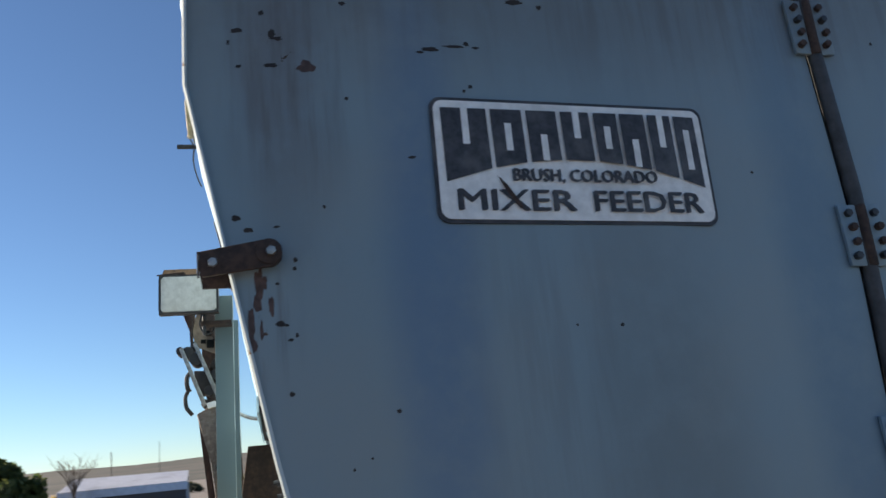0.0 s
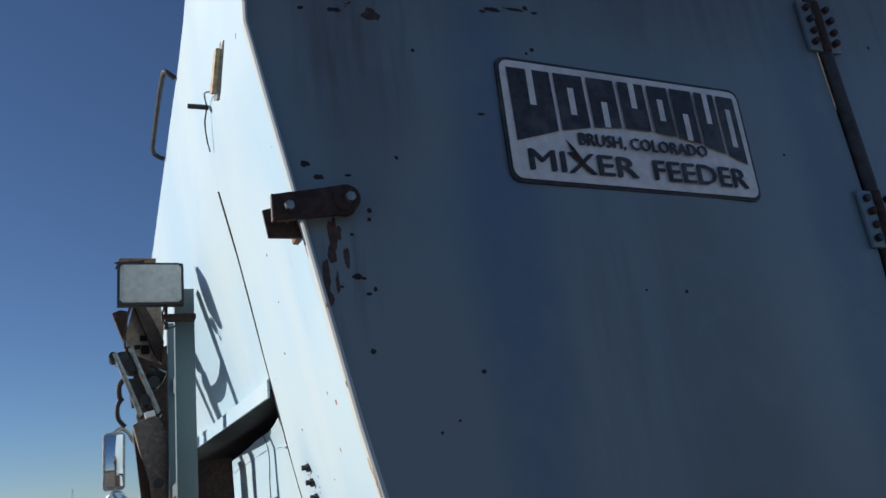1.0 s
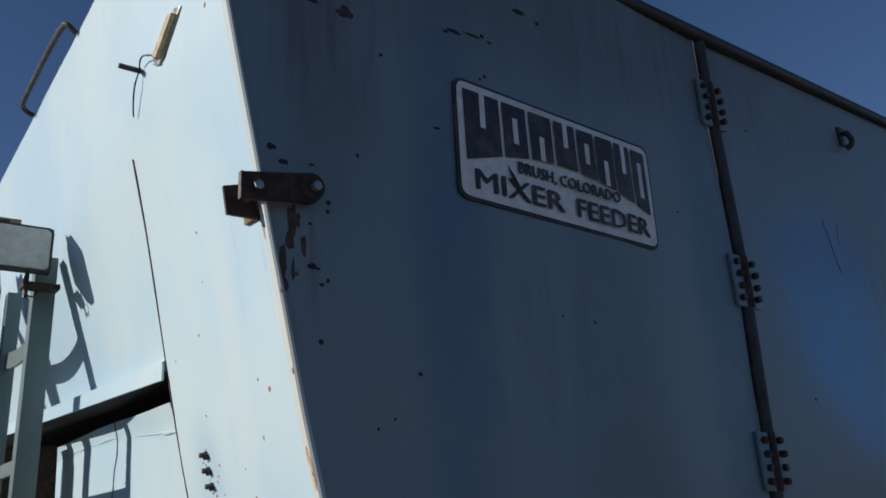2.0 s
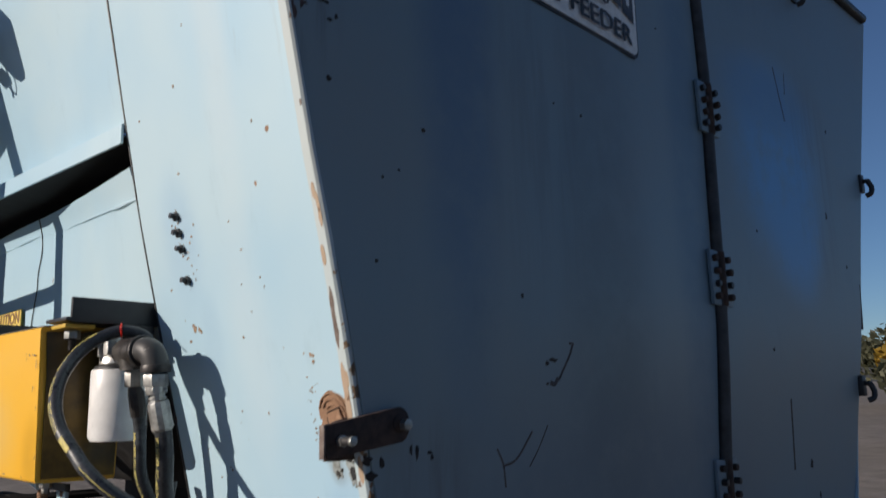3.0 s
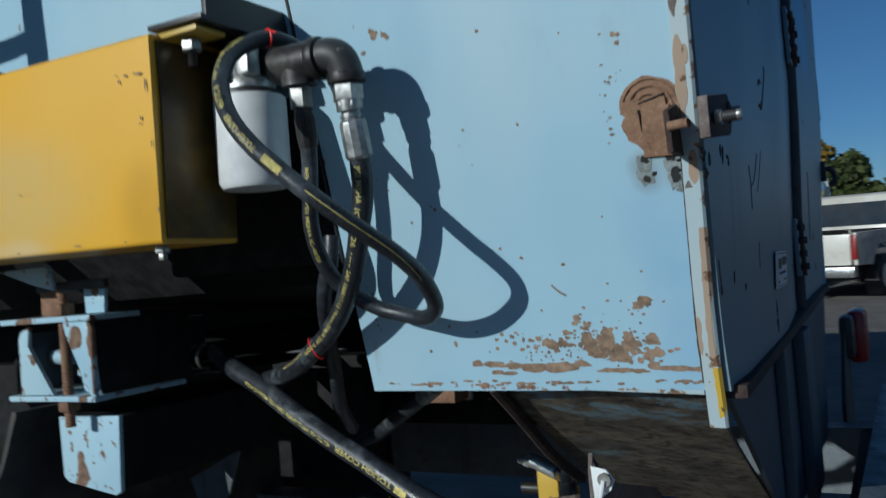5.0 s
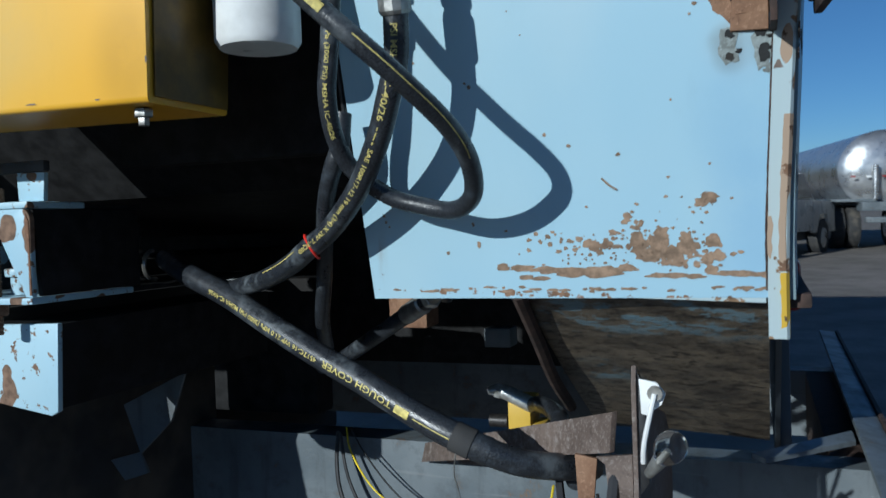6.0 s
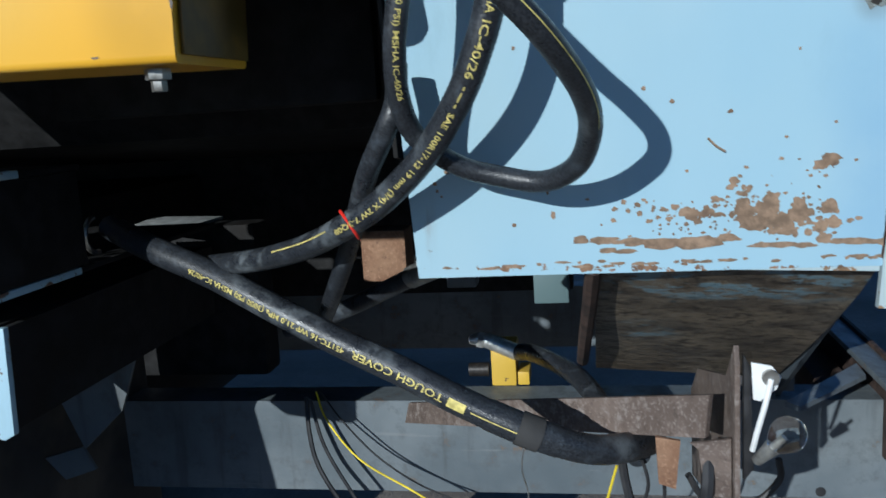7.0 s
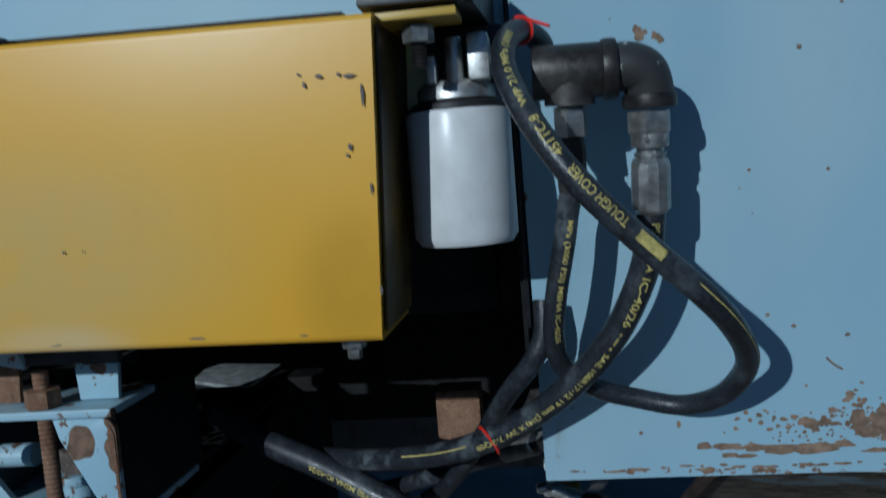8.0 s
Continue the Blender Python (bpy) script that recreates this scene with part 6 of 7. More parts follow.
knocks = [(-0.231, 2.83, 24, 9), (-0.182, 2.869, 12, 10), (-0.163, 2.82, 14, 22), (-0.153, 2.811, 20, 9), (-0.228, 2.752, 10, 7), (-0.166, 2.753, 24, 9), (-0.097, 2.748, 38, 24), (-0.024, 2.678, 8, 6),
          (-0.247, 2.804, 6, 10), (-0.239, 2.442, 18, 11), (-0.078, 2.457, 6, 7), (-0.135, 2.357, 8, 9), (-0.137, 2.341, 8, 7), (-0.169, 2.314, 7, 5), (-0.218, 2.418, 20, 9), (-0.167, 2.422, 12, 4),
          (-0.166, 2.24, 16, 9), (-0.155, 2.237, 8, 5), (-0.149, 2.21, 10, 5), (-0.137, 2.218, 6, 8), (-0.15, 2.114, 9, 8), (0.128, 2.777, 14, 6), (0.151, 2.784, 34, 10), (0.198, 2.791, 40, 6),
          (0.225, 2.797, 12, 9), (0.245, 2.789, 16, 5), (0.225, 2.701, 9, 8), (0.211, 2.691, 7, 6), (0.822, 2.513, 8, 5), (0.384, 2.206, 5, 5), (0.475, 2.202, 7, 7), (0.034, 2.071, 8, 7),
          (0.095, 2.551, 14, 5), (-0.022, 2.889, 12, 8), (0.338, 2.898, 30, 12), (0.392, 2.887, 10, 10), (-0.018, 1.994, 5, 4), (-0.05, 1.977, 5, 5), (0.265, 1.815, 7, 8), (-0.063, 1.843, 6, 6),
          (-0.072, 1.549, 16, 14), (-0.064, 1.526, 20, 12), (0.01, 1.561, 5, 16), (0.022, 1.556, 6, 20), (0.466, 1.32, 14, 22), (0.462, 1.292, 18, 26), (0.063, 1.395, 4, 16), (0.135, 1.377, 4, 9),
          (-0.007, 1.381, 8, 14), (0.352, 1.704, 22, 7), (0.334, 1.698, 10, 9), (0.335, 1.662, 9, 4), (0.047, 1.555, 7, 6), (0.052, 1.548, 5, 9), (-0.045, 1.545, 9, 16), (1.3, 2.08, 8, 8), (1.34, 1.76, 9, 9),
          (1.55, 1.45, 14, 26), (1.9, 2.5, 10, 14), (1.82, 2.2, 12, 20), (1.95, 2.05, 10, 12), (1.6, 1.36, 10, 20), (1.2, 2.83, 8, 8)]
mat_scar = plain("dark bare paint scar", (0.022, 0.018, 0.018), 0.8, 0.0, 0.4, 60)
mat_scar_brown = plain("brown bare paint scar", (0.085, 0.055, 0.05), 0.85, 0.0, 0.4, 60)
for k, (x, z, w, h) in enumerate(knocks):
    knock(x, z, w * 0.001, h * 0.001, k + 1.0, mat_scar_brown if w * h > 500 else mat_scar)


# rust running down from the upper strap
for x, z, w, h in ((-0.201, 2.317, 17, 62), (-0.204, 2.279, 15, 40), (-0.217, 2.242, 13, 60), (-0.212, 2.202, 11, 24), (-0.181, 2.273, 10, 34), (-0.199, 2.231, 7, 34), (-0.191, 2.317, 9, 22)):
    knock(x, z, w * 0.001, h * 0.001, x * 90, mat_scar_brown)


mat_scratch = plain("dull scratched paint", (0.070, 0.060, 0.058), 0.7, 0.0, 0.5, 80)


def scratch(points, r, material):
    part("scratch", tube(smooth_line([(x, ry(x, z) + 0.3 * dent(0.8 * x + 5, z) + 1.2 * r, z) for x, z in points], 4), 1.9 * r, 6, radii=None), material, mixer, smooth=0)


for pts, r in (([(0.411, 1.735), (0.402, 1.715), (0.384, 1.690), (0.368, 1.668)], 0.0022), ([(0.366, 1.672), (0.356, 1.661), (0.343, 1.664)], 0.0034), ([(0.400, 1.737), (0.414, 1.736)], 0.0018), ([(0.199, 1.554), (0.215, 1.528), (0.222, 1.49)], 0.0016), ([(0.215, 1.525), (0.25, 1.535), (0.291, 1.579)], 0.0017),
               ([(0.335, 1.588), (0.31, 1.55), (0.285, 1.52)], 0.0011), ([(0.281, 1.44), (0.283, 1.40)], 0.0014), ([(-0.018, 1.42), (-0.008, 1.385)], 0.0016), ([(1.431, 1.629), (1.434, 1.52), (1.436, 1.44)], 0.0028),
               ([(1.52, 2.62), (1.55, 2.52), (1.57, 2.46)], 0.0018), ([(1.60, 2.62), (1.59, 2.55)], 0.0012), ([(2.05, 2.0), (2.03, 1.85)], 0.0022)):
    scratch(pts, r, mat_scratch)


def side_flake(y, z, w, h, seed, lift=0.0):
    own = bmesh.new()
    own.faces.new([own.verts.new(wall(y + a, z + b, 0.0006 + lift - dent(y + a, z + b))) for a, b in flake(w, h, seed)])
    g = bmesh.ops.extrude_face_region(own, geom=own.faces[:])
    bmesh.ops.translate(own, verts=[v for v in g["geom"] if isinstance(v, bmesh.types.BMVert)], vec=(0.0012, 0, 0))
    return own


rng = random.Random(11)
mat_bare = plain("flaked tan primer and rust", (0.27, 0.185, 0.125), 0.9, 0.0, 0.35, 80, 0.3, (0.12, 0.075, 0.05), 0.6)
clusters = [(0.18, 1.328, 0.07, 0.024, 70, 2.6), (0.26, 1.305, 0.06, 0.012, 30, 2.6), (0.15, 1.31, 0.05, 0.018, 40, 5), (0.165, 1.318, 0.042, 0.012, 34, 12), (0.235, 1.323, 0.022, 0.010, 16, 9), (0.192, 1.350, 0.010, 0.016, 14, 6), (0.145, 1.305, 0.035, 0.010, 20, 9), (0.30, 1.328, 0.035, 0.008, 12, 4.5), (0.27, 1.312, 0.03, 0.010, 10, 4),
            (0.108, 1.372, 0.012, 0.006, 7, 9), (0.112, 1.362, 0.03, 0.012, 9, 3), (0.107, 1.300, 0.006, 0.016, 9, 8), (0.435, 1.93, 0.025, 0.05, 16, 3.5), (0.40, 1.90, 0.03, 0.06, 16, 3.5), (0.425, 1.77, 0.02, 0.012, 6, 7),
            (0.3, 1.55, 0.22, 0.22, 16, 3.5), (0.28, 2.0, 0.2, 0.35, 16, 3.5), (0.09, 1.70, 0.012, 0.012, 4, 5), (0.10, 1.655, 0.02, 0.01, 8, 2.5), (0.115, 1.61, 0.006, 0.03, 8, 2.5), (0.52, 1.36, 0.01, 0.03, 4, 5), (0.52, 1.41, 0.02, 0.02, 3, 5)]
flakes = None
for cy, cz, sy, sz, n, size in clusters:
    for k in range(n):
        y, z = rng.gauss(cy, sy * 0.6), rng.gauss(cz, sz * 0.6)
        s = size * 0.001 * rng.uniform(0.35, 1.4)
        if 0.035 < y < 0.55 and z > 1.27:
            flakes = join(flakes, side_flake(y, z, s * rng.uniform(0.8, 1.6), s, rng.uniform(0, 90)))
for y, z, w, h in ((0.205, 1.291, 26, 9), (0.225, 1.288, 34, 12), (0.245, 1.286, 40, 12), (0.275, 1.287, 44, 12), (0.305, 1.290, 42, 10), (0.34, 1.293, 30, 9), (0.365, 1.295, 22, 9), (0.335, 1.281, 20, 7), (0.315, 1.279, 24, 6),
                   (0.170, 1.2815, 24, 6), (0.148, 1.281, 34, 7), (0.124, 1.280, 22, 6), (0.085, 1.2835, 30, 7), (0.062, 1.282, 36, 7), (0.045, 1.281, 14, 8), (0.145, 1.296, 22, 8), (0.160, 1.310, 26, 13), (0.135, 1.312, 24, 12),
                   (0.207, 1.430, 5, 4), (0.266, 1.444, 5, 4), (0.237, 1.62, 4, 4), (0.143, 1.488, 3, 3), (0.103, 1.413, 3, 3), (0.318, 1.625, 4, 3), (0.15, 1.40, 4, 3), (0.395, 1.325, 6, 10), (0.44, 1.315, 5, 5), (0.40, 1.352, 4, 5)):
    flakes = join(flakes, side_flake(y, z, w * 0.001, h * 0.001, y * 70))
for k in range(34):
    flakes = join(flakes, side_flake(rng.uniform(0.04, 0.55), 1.262 + rng.uniform(0.0, 0.006), 0.012 * rng.uniform(0.4, 1.6), 0.0035, rng.uniform(0, 90)))
tagged(part("flaked_paint", flakes, mat_bare, mixer, "flaked paint with bare rust", smooth=0), kind="stuff")
mat_scorch = speckled("scorched grey paint", (0.13, 0.14, 0.13), (0.27, 0.31, 0.31), (0.40, 0.46, 0.46), 0.8)
mat_soot = plain("black soot", (0.02, 0.021, 0.022), 0.9, 0.0, 0.4, 90)
for y, z, w, h, mt in ((0.078, 1.538, 24, 44, mat_scorch), (0.043, 1.539, 22, 46, mat_scorch), (0.077, 1.552, 9, 9, mat_soot), (0.077, 1.528, 9, 9, mat_soot), (0.043 + 0.002, 1.539 + 0.014, 13, 14, mat_soot), (0.043 - 0.002, 1.539 - 0.010, 13, 20, mat_soot), (0.036, 1.512, 14, 10, mat_scorch)):
    part("scorch_mark", side_flake(y, z, w * 0.001, h * 0.001, y * 333 + z, 0.0009 if mt is mat_soot else 0.0), mt, mixer, smooth=0)
part("scrape", tube(smooth_line([wall(0.229, 1.403, 0.0004), wall(0.220, 1.394, 0.0004), wall(0.211, 1.388, 0.0004)], 4), 0.0014, 5), mat_bare, mixer, smooth=0)

# ---- the yard behind: vehicles, trees, barn, hills (places in the world) ----
mat_car = plain("dusty cream white car paint", (0.60, 0.57, 0.50), 0.3, 0.0, 0.05, 4, 0.02, (0.35, 0.30, 0.24), 0.4)
mat_trim = plain("black plastic trim", (0.03, 0.03, 0.032), 0.5)
mat_window = plain("dark car glass", (0.03, 0.04, 0.05), 0.08, 0.0, 0.1, 4, 0.0)
mat_chrome = plain("bumper chrome", (0.55, 0.54, 0.52), 0.2, 0.9, 0.1)
mat_cream = plain("cream tank paint", (0.70, 0.62, 0.36), 0.4, 0.0, 0.06, 6)
mat_band = plain("pale blue tank band", (0.22, 0.42, 0.58), 0.4, 0.0, 0.06, 6)
mat_brown_tank = plain("dull brown grey tank paint", (0.21, 0.17, 0.14), 0.45, 0.2, 0.1, 3)
mat_silver = plain("polished trailer aluminium", (0.55, 0.56, 0.57), 0.3, 0.8, 0.1, 3)


def ground_at(x, y):
    return ground_z(x, y)


def wheel_parts(owner, x, y, z, r, w):
    tyre = part("wheel", rod((x, y - w / 2, z + r), (x, y + w / 2, z + r), r, 28, bevel=r * 0.1), mat_tyre, owner)
    part("rim", rod((x, y - w / 2 - 0.004, z + r), (x, y + w / 2 + 0.004, z + r), r * 0.58, 20, bevel=0.01), mat_silver, tyre)


def pickup(x, y, turn):
    """A crew cab pickup, its tail at x, y."""
    m = pose(x, y, ground_at(x, y), 0, 0, turn)
    car = thing("pickup_truck", (0, 0, 0), "dusty white crew cab pickup, parked tail first", "pickup truck", m=m)
    w = 0.95
    for s in (-1, 1):
        part("bed_side", prism([(0.02, s * w, 0.62), (0.02, s * w, 1.16), (2.0, s * w, 1.20), (2.0, s * w, 0.55), (1.55, s * w, 0.55), (1.45, s * w, 0.85), (1.2, s * w, 0.98), (0.95, s * w, 0.95), (0.72, s * w, 0.75), (0.66, s * w, 0.60)], (0, -s * 0.06, 0), 0.01), mat_car, car)
        part("door", prism([(2.03, s * w, 0.55), (2.03, s * w, 1.2), (4.0, s * w, 1.2), (4.0, s * w, 0.55)], (0, -s * 0.06, 0), 0.01), mat_car, car)
        part("fender", prism([(4.03, s * w, 0.5), (4.03, s * w, 1.2), (5.5, s * w, 1.08), (5.6, s * w, 0.5), (5.2, s * w, 0.5), (5.0, s * w, 0.9), (4.5, s * w, 0.9), (4.3, s * w, 0.5)], (0, -s * 0.06, 0), 0.01), mat_car, car)
        part("tail_light", box(-0.02, 0.05, s * w - 0.08 if s > 0 else -w - 0.005, s * w + 0.005 if s > 0 else -w + 0.08, 0.72, 1.12, 0.01), mat_red, car)
        part("side_window", prism([(2.15, s * 0.88, 1.25), (2.35, s * 0.80, 1.72), (3.9, s * 0.80, 1.74), (4.2, s * 0.88, 1.25)], (0, -s * 0.02, 0)), mat_window, car)
        wheel_parts(car, 1.2, s * 0.83, 0.0, 0.38, 0.26)
        wheel_parts(car, 4.75, s * 0.83, 0.0, 0.38, 0.26)
    gate = part("tailgate", box(-0.02, 0.05, -0.86, 0.86, 0.62, 1.14, 0.015), mat_car, car)
    part("handle", box(-0.035, -0.018, -0.11, 0.11, 0.98, 1.05, 0.008), mat_trim, gate)
    part("bumper", box(-0.16, 0.0, -0.96, 0.96, 0.42, 0.60, 0.03), mat_chrome, car)
    part("hitch", box(-0.24, -0.1, -0.06, 0.06, 0.34, 0.42, 0.01), mat_rust, car)
    part("bed_floor", box(0.05, 2.0, -0.88, 0.88, 0.60, 0.64), mat_trim, car)
    part("cab", prism([(2.02, -0.84, 1.2), (2.25, -0.78, 1.83), (2.4, -0.76, 1.87), (3.7, -0.76, 1.87), (4.5, -0.84, 1.2)], (0, 1.68, 0), 0.03), mat_car, car)
    part("rear_window", prism([(2.035, -0.70, 1.27), (2.035, 0.70, 1.27), (2.185, 0.66, 1.70), (2.185, -0.66, 1.70)], (-0.012, 0, 0.003)), mat_window, car)
    part("hood", box(4.2, 5.58, -0.90, 0.90, 1.0, 1.18, 0.05), mat_car, car)
    part("under_body", box(0.3, 5.3, -0.7, 0.7, 0.35, 0.62), mat_trim, car)
    return car


pickup(14.40, 1.30, -20.0)


def ellipse_tank(x0, x1, cy, cz, ry_, rz_, material, owner, dome=0.35, name="tank"):
    rows_ = []
    for u in [0.5 - 0.5 * math.cos(math.pi * q) for q in linspace(0, 1, 26)]:
        x = x0 + (x1 - x0) * u
        d = min(x - x0, x1 - x)
        f = 1.0 if d > dome else math.sqrt(max(0.0, 1 - (1 - d / dome) ** 2))
        rows_.append((x, 0.02 + 0.98 * f))
    own = bmesh.new()
    rings = [[own.verts.new((x, cy + ry_ * f * math.cos(2 * math.pi * k / 40), cz + rz_ * f * math.sin(2 * math.pi * k / 40))) for k in range(40)] for x, f in rows_]
    for a, b in zip(rings, rings[1:]):
        for k in range(40):
            own.faces.new((a[k], a[(k + 1) % 40], b[(k + 1) % 40], b[k]))
    own.faces.new(rings[0]), own.faces.new(rings[-1])
    return part(name, own, material, owner)


def water_truck(x, y, turn):
    m = pose(x, y, ground_at(x, y), 0, 0, turn)
    car = thing("tank_truck", (0, 0, 0), "cream tank truck with a pale blue band, parked behind the pickup", "tank truck", m=m)
    t = ellipse_tank(0.0, 4.2, 0.0, 2.06, 0.86, 0.82, mat_cream, car, 0.45)

    def end_x(yy, z):
        f = min(1.0, math.hypot(yy / 0.86, (z - 2.06) / 0.82))
        return 0.45 * (1 - math.sqrt(1 - f * f)) - 0.012

    band = [[(end_x(yy, z), yy, z) for z in linspace(2.08, 2.36, 4)] for yy in linspace(-0.80, 0.80, 22)]
    part("band", shell(band, (0.008, 0, 0)), mat_band, t)
    part("manhole", rod((0.75, 0.0, 2.78), (0.75, 0.0, 3.12), 0.25, 24, bevel=0.03), mat_white, t)
    part("walkway", box(0.5, 1.3, -0.5, -0.3, 2.80, 2.84), mat_dark, t)
    part("chassis", box(-0.2, 6.2, -0.7, 0.7, 0.85, 1.22, 0.02), mat_dark, car)
    part("cab", box(4.5, 6.3, -1.1, 1.1, 0.9, 2.6, 0.15), mat_car, car)
    part("pump_box", box(-0.3, 0.1, -0.8, 0.8, 0.85, 1.30, 0.03), mat_iron, car)
    for s in (-1, 1):
        for xx in (0.8, 1.9, 5.4):
            wheel_parts(car, xx, s * 0.75, 0.0, 0.5, 0.35)
    return car


water_truck(19.0, 1.93, 6)


def flat_trailer(x, y, turn):
    m = pose(x, y, ground_at(x, y), 0, 0, turn)
    car = thing("flatbed_trailer", (0, 0, 0), "small pale flatbed trailer on black wheels", "trailer", m=m)
    part("deck", box(-1.2, 1.2, -0.9, 0.9, 0.72, 0.80, 0.01), mat_rust_grey, car)
    part("side_board", box(-1.2, 1.2, -0.93, -0.90, 0.66, 0.90, 0.005), mat_band, car)
    part("side_board", box(-1.2, 1.2, 0.90, 0.93, 0.66, 0.90, 0.005), mat_band, car)
    rack = part("rack", box(-1.16, 1.16, -0.9, -0.84, 0.80, 0.86, 0.01), mat_dark, car, "dark steel rack")
    for xx in (-1.12, 0.1, 1.12):
        part("rack_post", box(xx - 0.035, xx + 0.035, -0.9, -0.84, 0.86, 1.70, 0.01), mat_dark, rack)
    part("rack_bar", box(-1.16, 1.16, -0.9, -0.84, 1.70, 1.76, 0.01), mat_dark, rack)
    for s in (-1, 1):
        wheel_parts(car, -0.7, s * 0.75, 0.0, 0.40, 0.22)


flat_trailer(17.0, 3.05, 82)


def tank_trailer(x, y, turn, material, what, scale=1.0):
    m = pose(x, y, ground_at(x, y) - 0.02, 0, 0, turn)
    car = thing("tank_trailer", (0, 0, 0), what, "tank trailer", "tank trailers", m=m)
    ellipse_tank(0.1, 8.5, 0.0, 2.0 * scale, 1.1 * scale, 1.0 * scale, material, car, 0.25)
    part("bumper", box(-0.1, 0.05, -0.5, 0.5, 0.62, 0.75, 0.02), mat_rail, car)
    part("frame", box(0.0, 8.0, -0.55, 0.55, 0.88, 1.08, 0.02), mat_rail, car)
    part("fender", box(0.2, 2.9, -1.15, 1.15, 1.08, 1.15, 0.02), mat_rail, car, "slate grey deck over the wheels")
    part("valve", rod((-0.05, 0.3, 1.15), (-0.05, 0.3, 1.9), 0.06, 12), mat_silver, car)
    part("valve", rod((-0.05, -0.2, 1.1), (-0.05, -0.2, 1.6), 0.08, 12), mat_silver, car)
    for k in range(6):
        part("reflector", box(-0.02, 0.0, -0.9 + 0.32 * k, -0.80 + 0.32 * k, 1.63, 1.665), mat_red if k % 2 else mat_white, car)
    for s in (-1, 1):
        for xx in (0.75, 2.0):
            for o in (0.62, 0.95):
                wheel_parts(car, xx, s * o, 0.0, 0.5, 0.27)
    return car


tank_trailer(14.6, -4.75, -14, mat_brown_tank, "dull brown tank trailer on dual wheels, parked in the yard")
tank_trailer(19.5, -2.6, 8, mat_silver, "grey metal tank trailer with pipes, parked in the yard", 0.9)


# ---- trees ----
def leaf_material(name, a, b):
    m = Mat(name, 0.6)
    n = m.t.nodes.new("ShaderNodeNewGeometry").outputs["Random Per Island"]
    c = m.mix(n, a, b)
    c = m.mix(m.ramp(m.noise(1.2, 3), 0.4, 0.7), c, tuple(0.6 * v for v in a))
    out = m.t.nodes["Material Output"]
    tr, mx = m.t.nodes.new("ShaderNodeBsdfTranslucent"), m.t.nodes.new("ShaderNodeMixShader")
    m.put(tr, "Color", c)
    mx.inputs[0].default_value = 0.45
    m.t.links.new(m.b.outputs[0], mx.inputs[1])
    m.t.links.new(tr.outputs[0], mx.inputs[2])
    m.t.links.new(mx.outputs[0], out.inputs[0])
    return m.done(c)


leaf_green = leaf_material("dark green leaves", (0.075, 0.115, 0.035), (0.17, 0.185, 0.06))
leaf_gold = leaf_material("autumn gold leaves", (0.34, 0.22, 0.03), (0.50, 0.32, 0.05))
leaf_grey = leaf_material("grey green brush leaves", (0.09, 0.10, 0.06), (0.15, 0.15, 0.09))
mat_bark = plain("grey brown bark", (0.11, 0.085, 0.065), 0.9, 0.0, 0.3, 12, 0.5)


def tree(x, y, height, spread, leaf, seed, leaves=2200, size=0.22, what="leafy green tree at the edge of the yard"):
    r = random.Random(seed)
    z0 = ground_at(x, y)
    own = thing("tree", (0, 0, 0), what, "tree", "trees in the yard", m=pose(x, y, z0 - 0.1))
    trunk = tube(smooth_line([(0, 0, 0), (0.05 * height * r.uniform(-1, 1), 0.03 * height, 0.3 * height), (0.04 * height * r.uniform(-1, 1), 0, 0.6 * height), (0, 0, 0.8 * height)], 4), 0.1, 8, radii=[0.035 * height * (1 - 0.85 * k / 12) for k in range(13)])
    clumps = []
    for k in range(22):
        a, u = r.uniform(0, 2 * math.pi), r.uniform(0.30, 1.0)
        d = spread * (1 - 0.75 * abs(u - 0.55) ** 1.3) * r.uniform(0.35, 1.0) * (0.6 if u > 0.85 else 1)
        c = Vector((d * math.cos(a), d * math.sin(a), u * height * 0.93))
        clumps.append((c, spread * r.uniform(0.22, 0.42)))
        trunk = tube(smooth_line([(0, 0, max(0.15, u - 0.3) * height), tuple(c * 0.55 + Vector((0, 0, 0.1 * height * r.random()))), tuple(c)], 3), 0.02, 5, trunk, radii=[0.012 * height * (1 - 0.14 * q) for q in range(7)])
    part("trunk", trunk, mat_bark, own)
    verts, faces = [], []
    for k in range(leaves):
        c, s = clumps[k % len(clumps)]
        d = Vector((r.gauss(0, 1), r.gauss(0, 1), r.gauss(0, 0.8)))
        p = c + d.normalized() * s * r.random() ** 0.45
        n = Vector((r.gauss(0, 1), r.gauss(0, 1), r.gauss(0, 1))).normalized()
        t = n.orthogonal().normalized() * size * r.uniform(0.6, 1.3)
        b = n.cross(t) * 0.6
        q = len(verts)
        verts += [p - t, p + b, p + t, p - b]
        faces.append((q, q + 1, q + 2, q + 3))
    me = bpy.data.meshes.new("crown")
    me.from_pydata([tuple(v) for v in verts], [], faces)
    me.materials.append(leaf)
    crown = new("crown", me)
    crown.parent = own
    return own


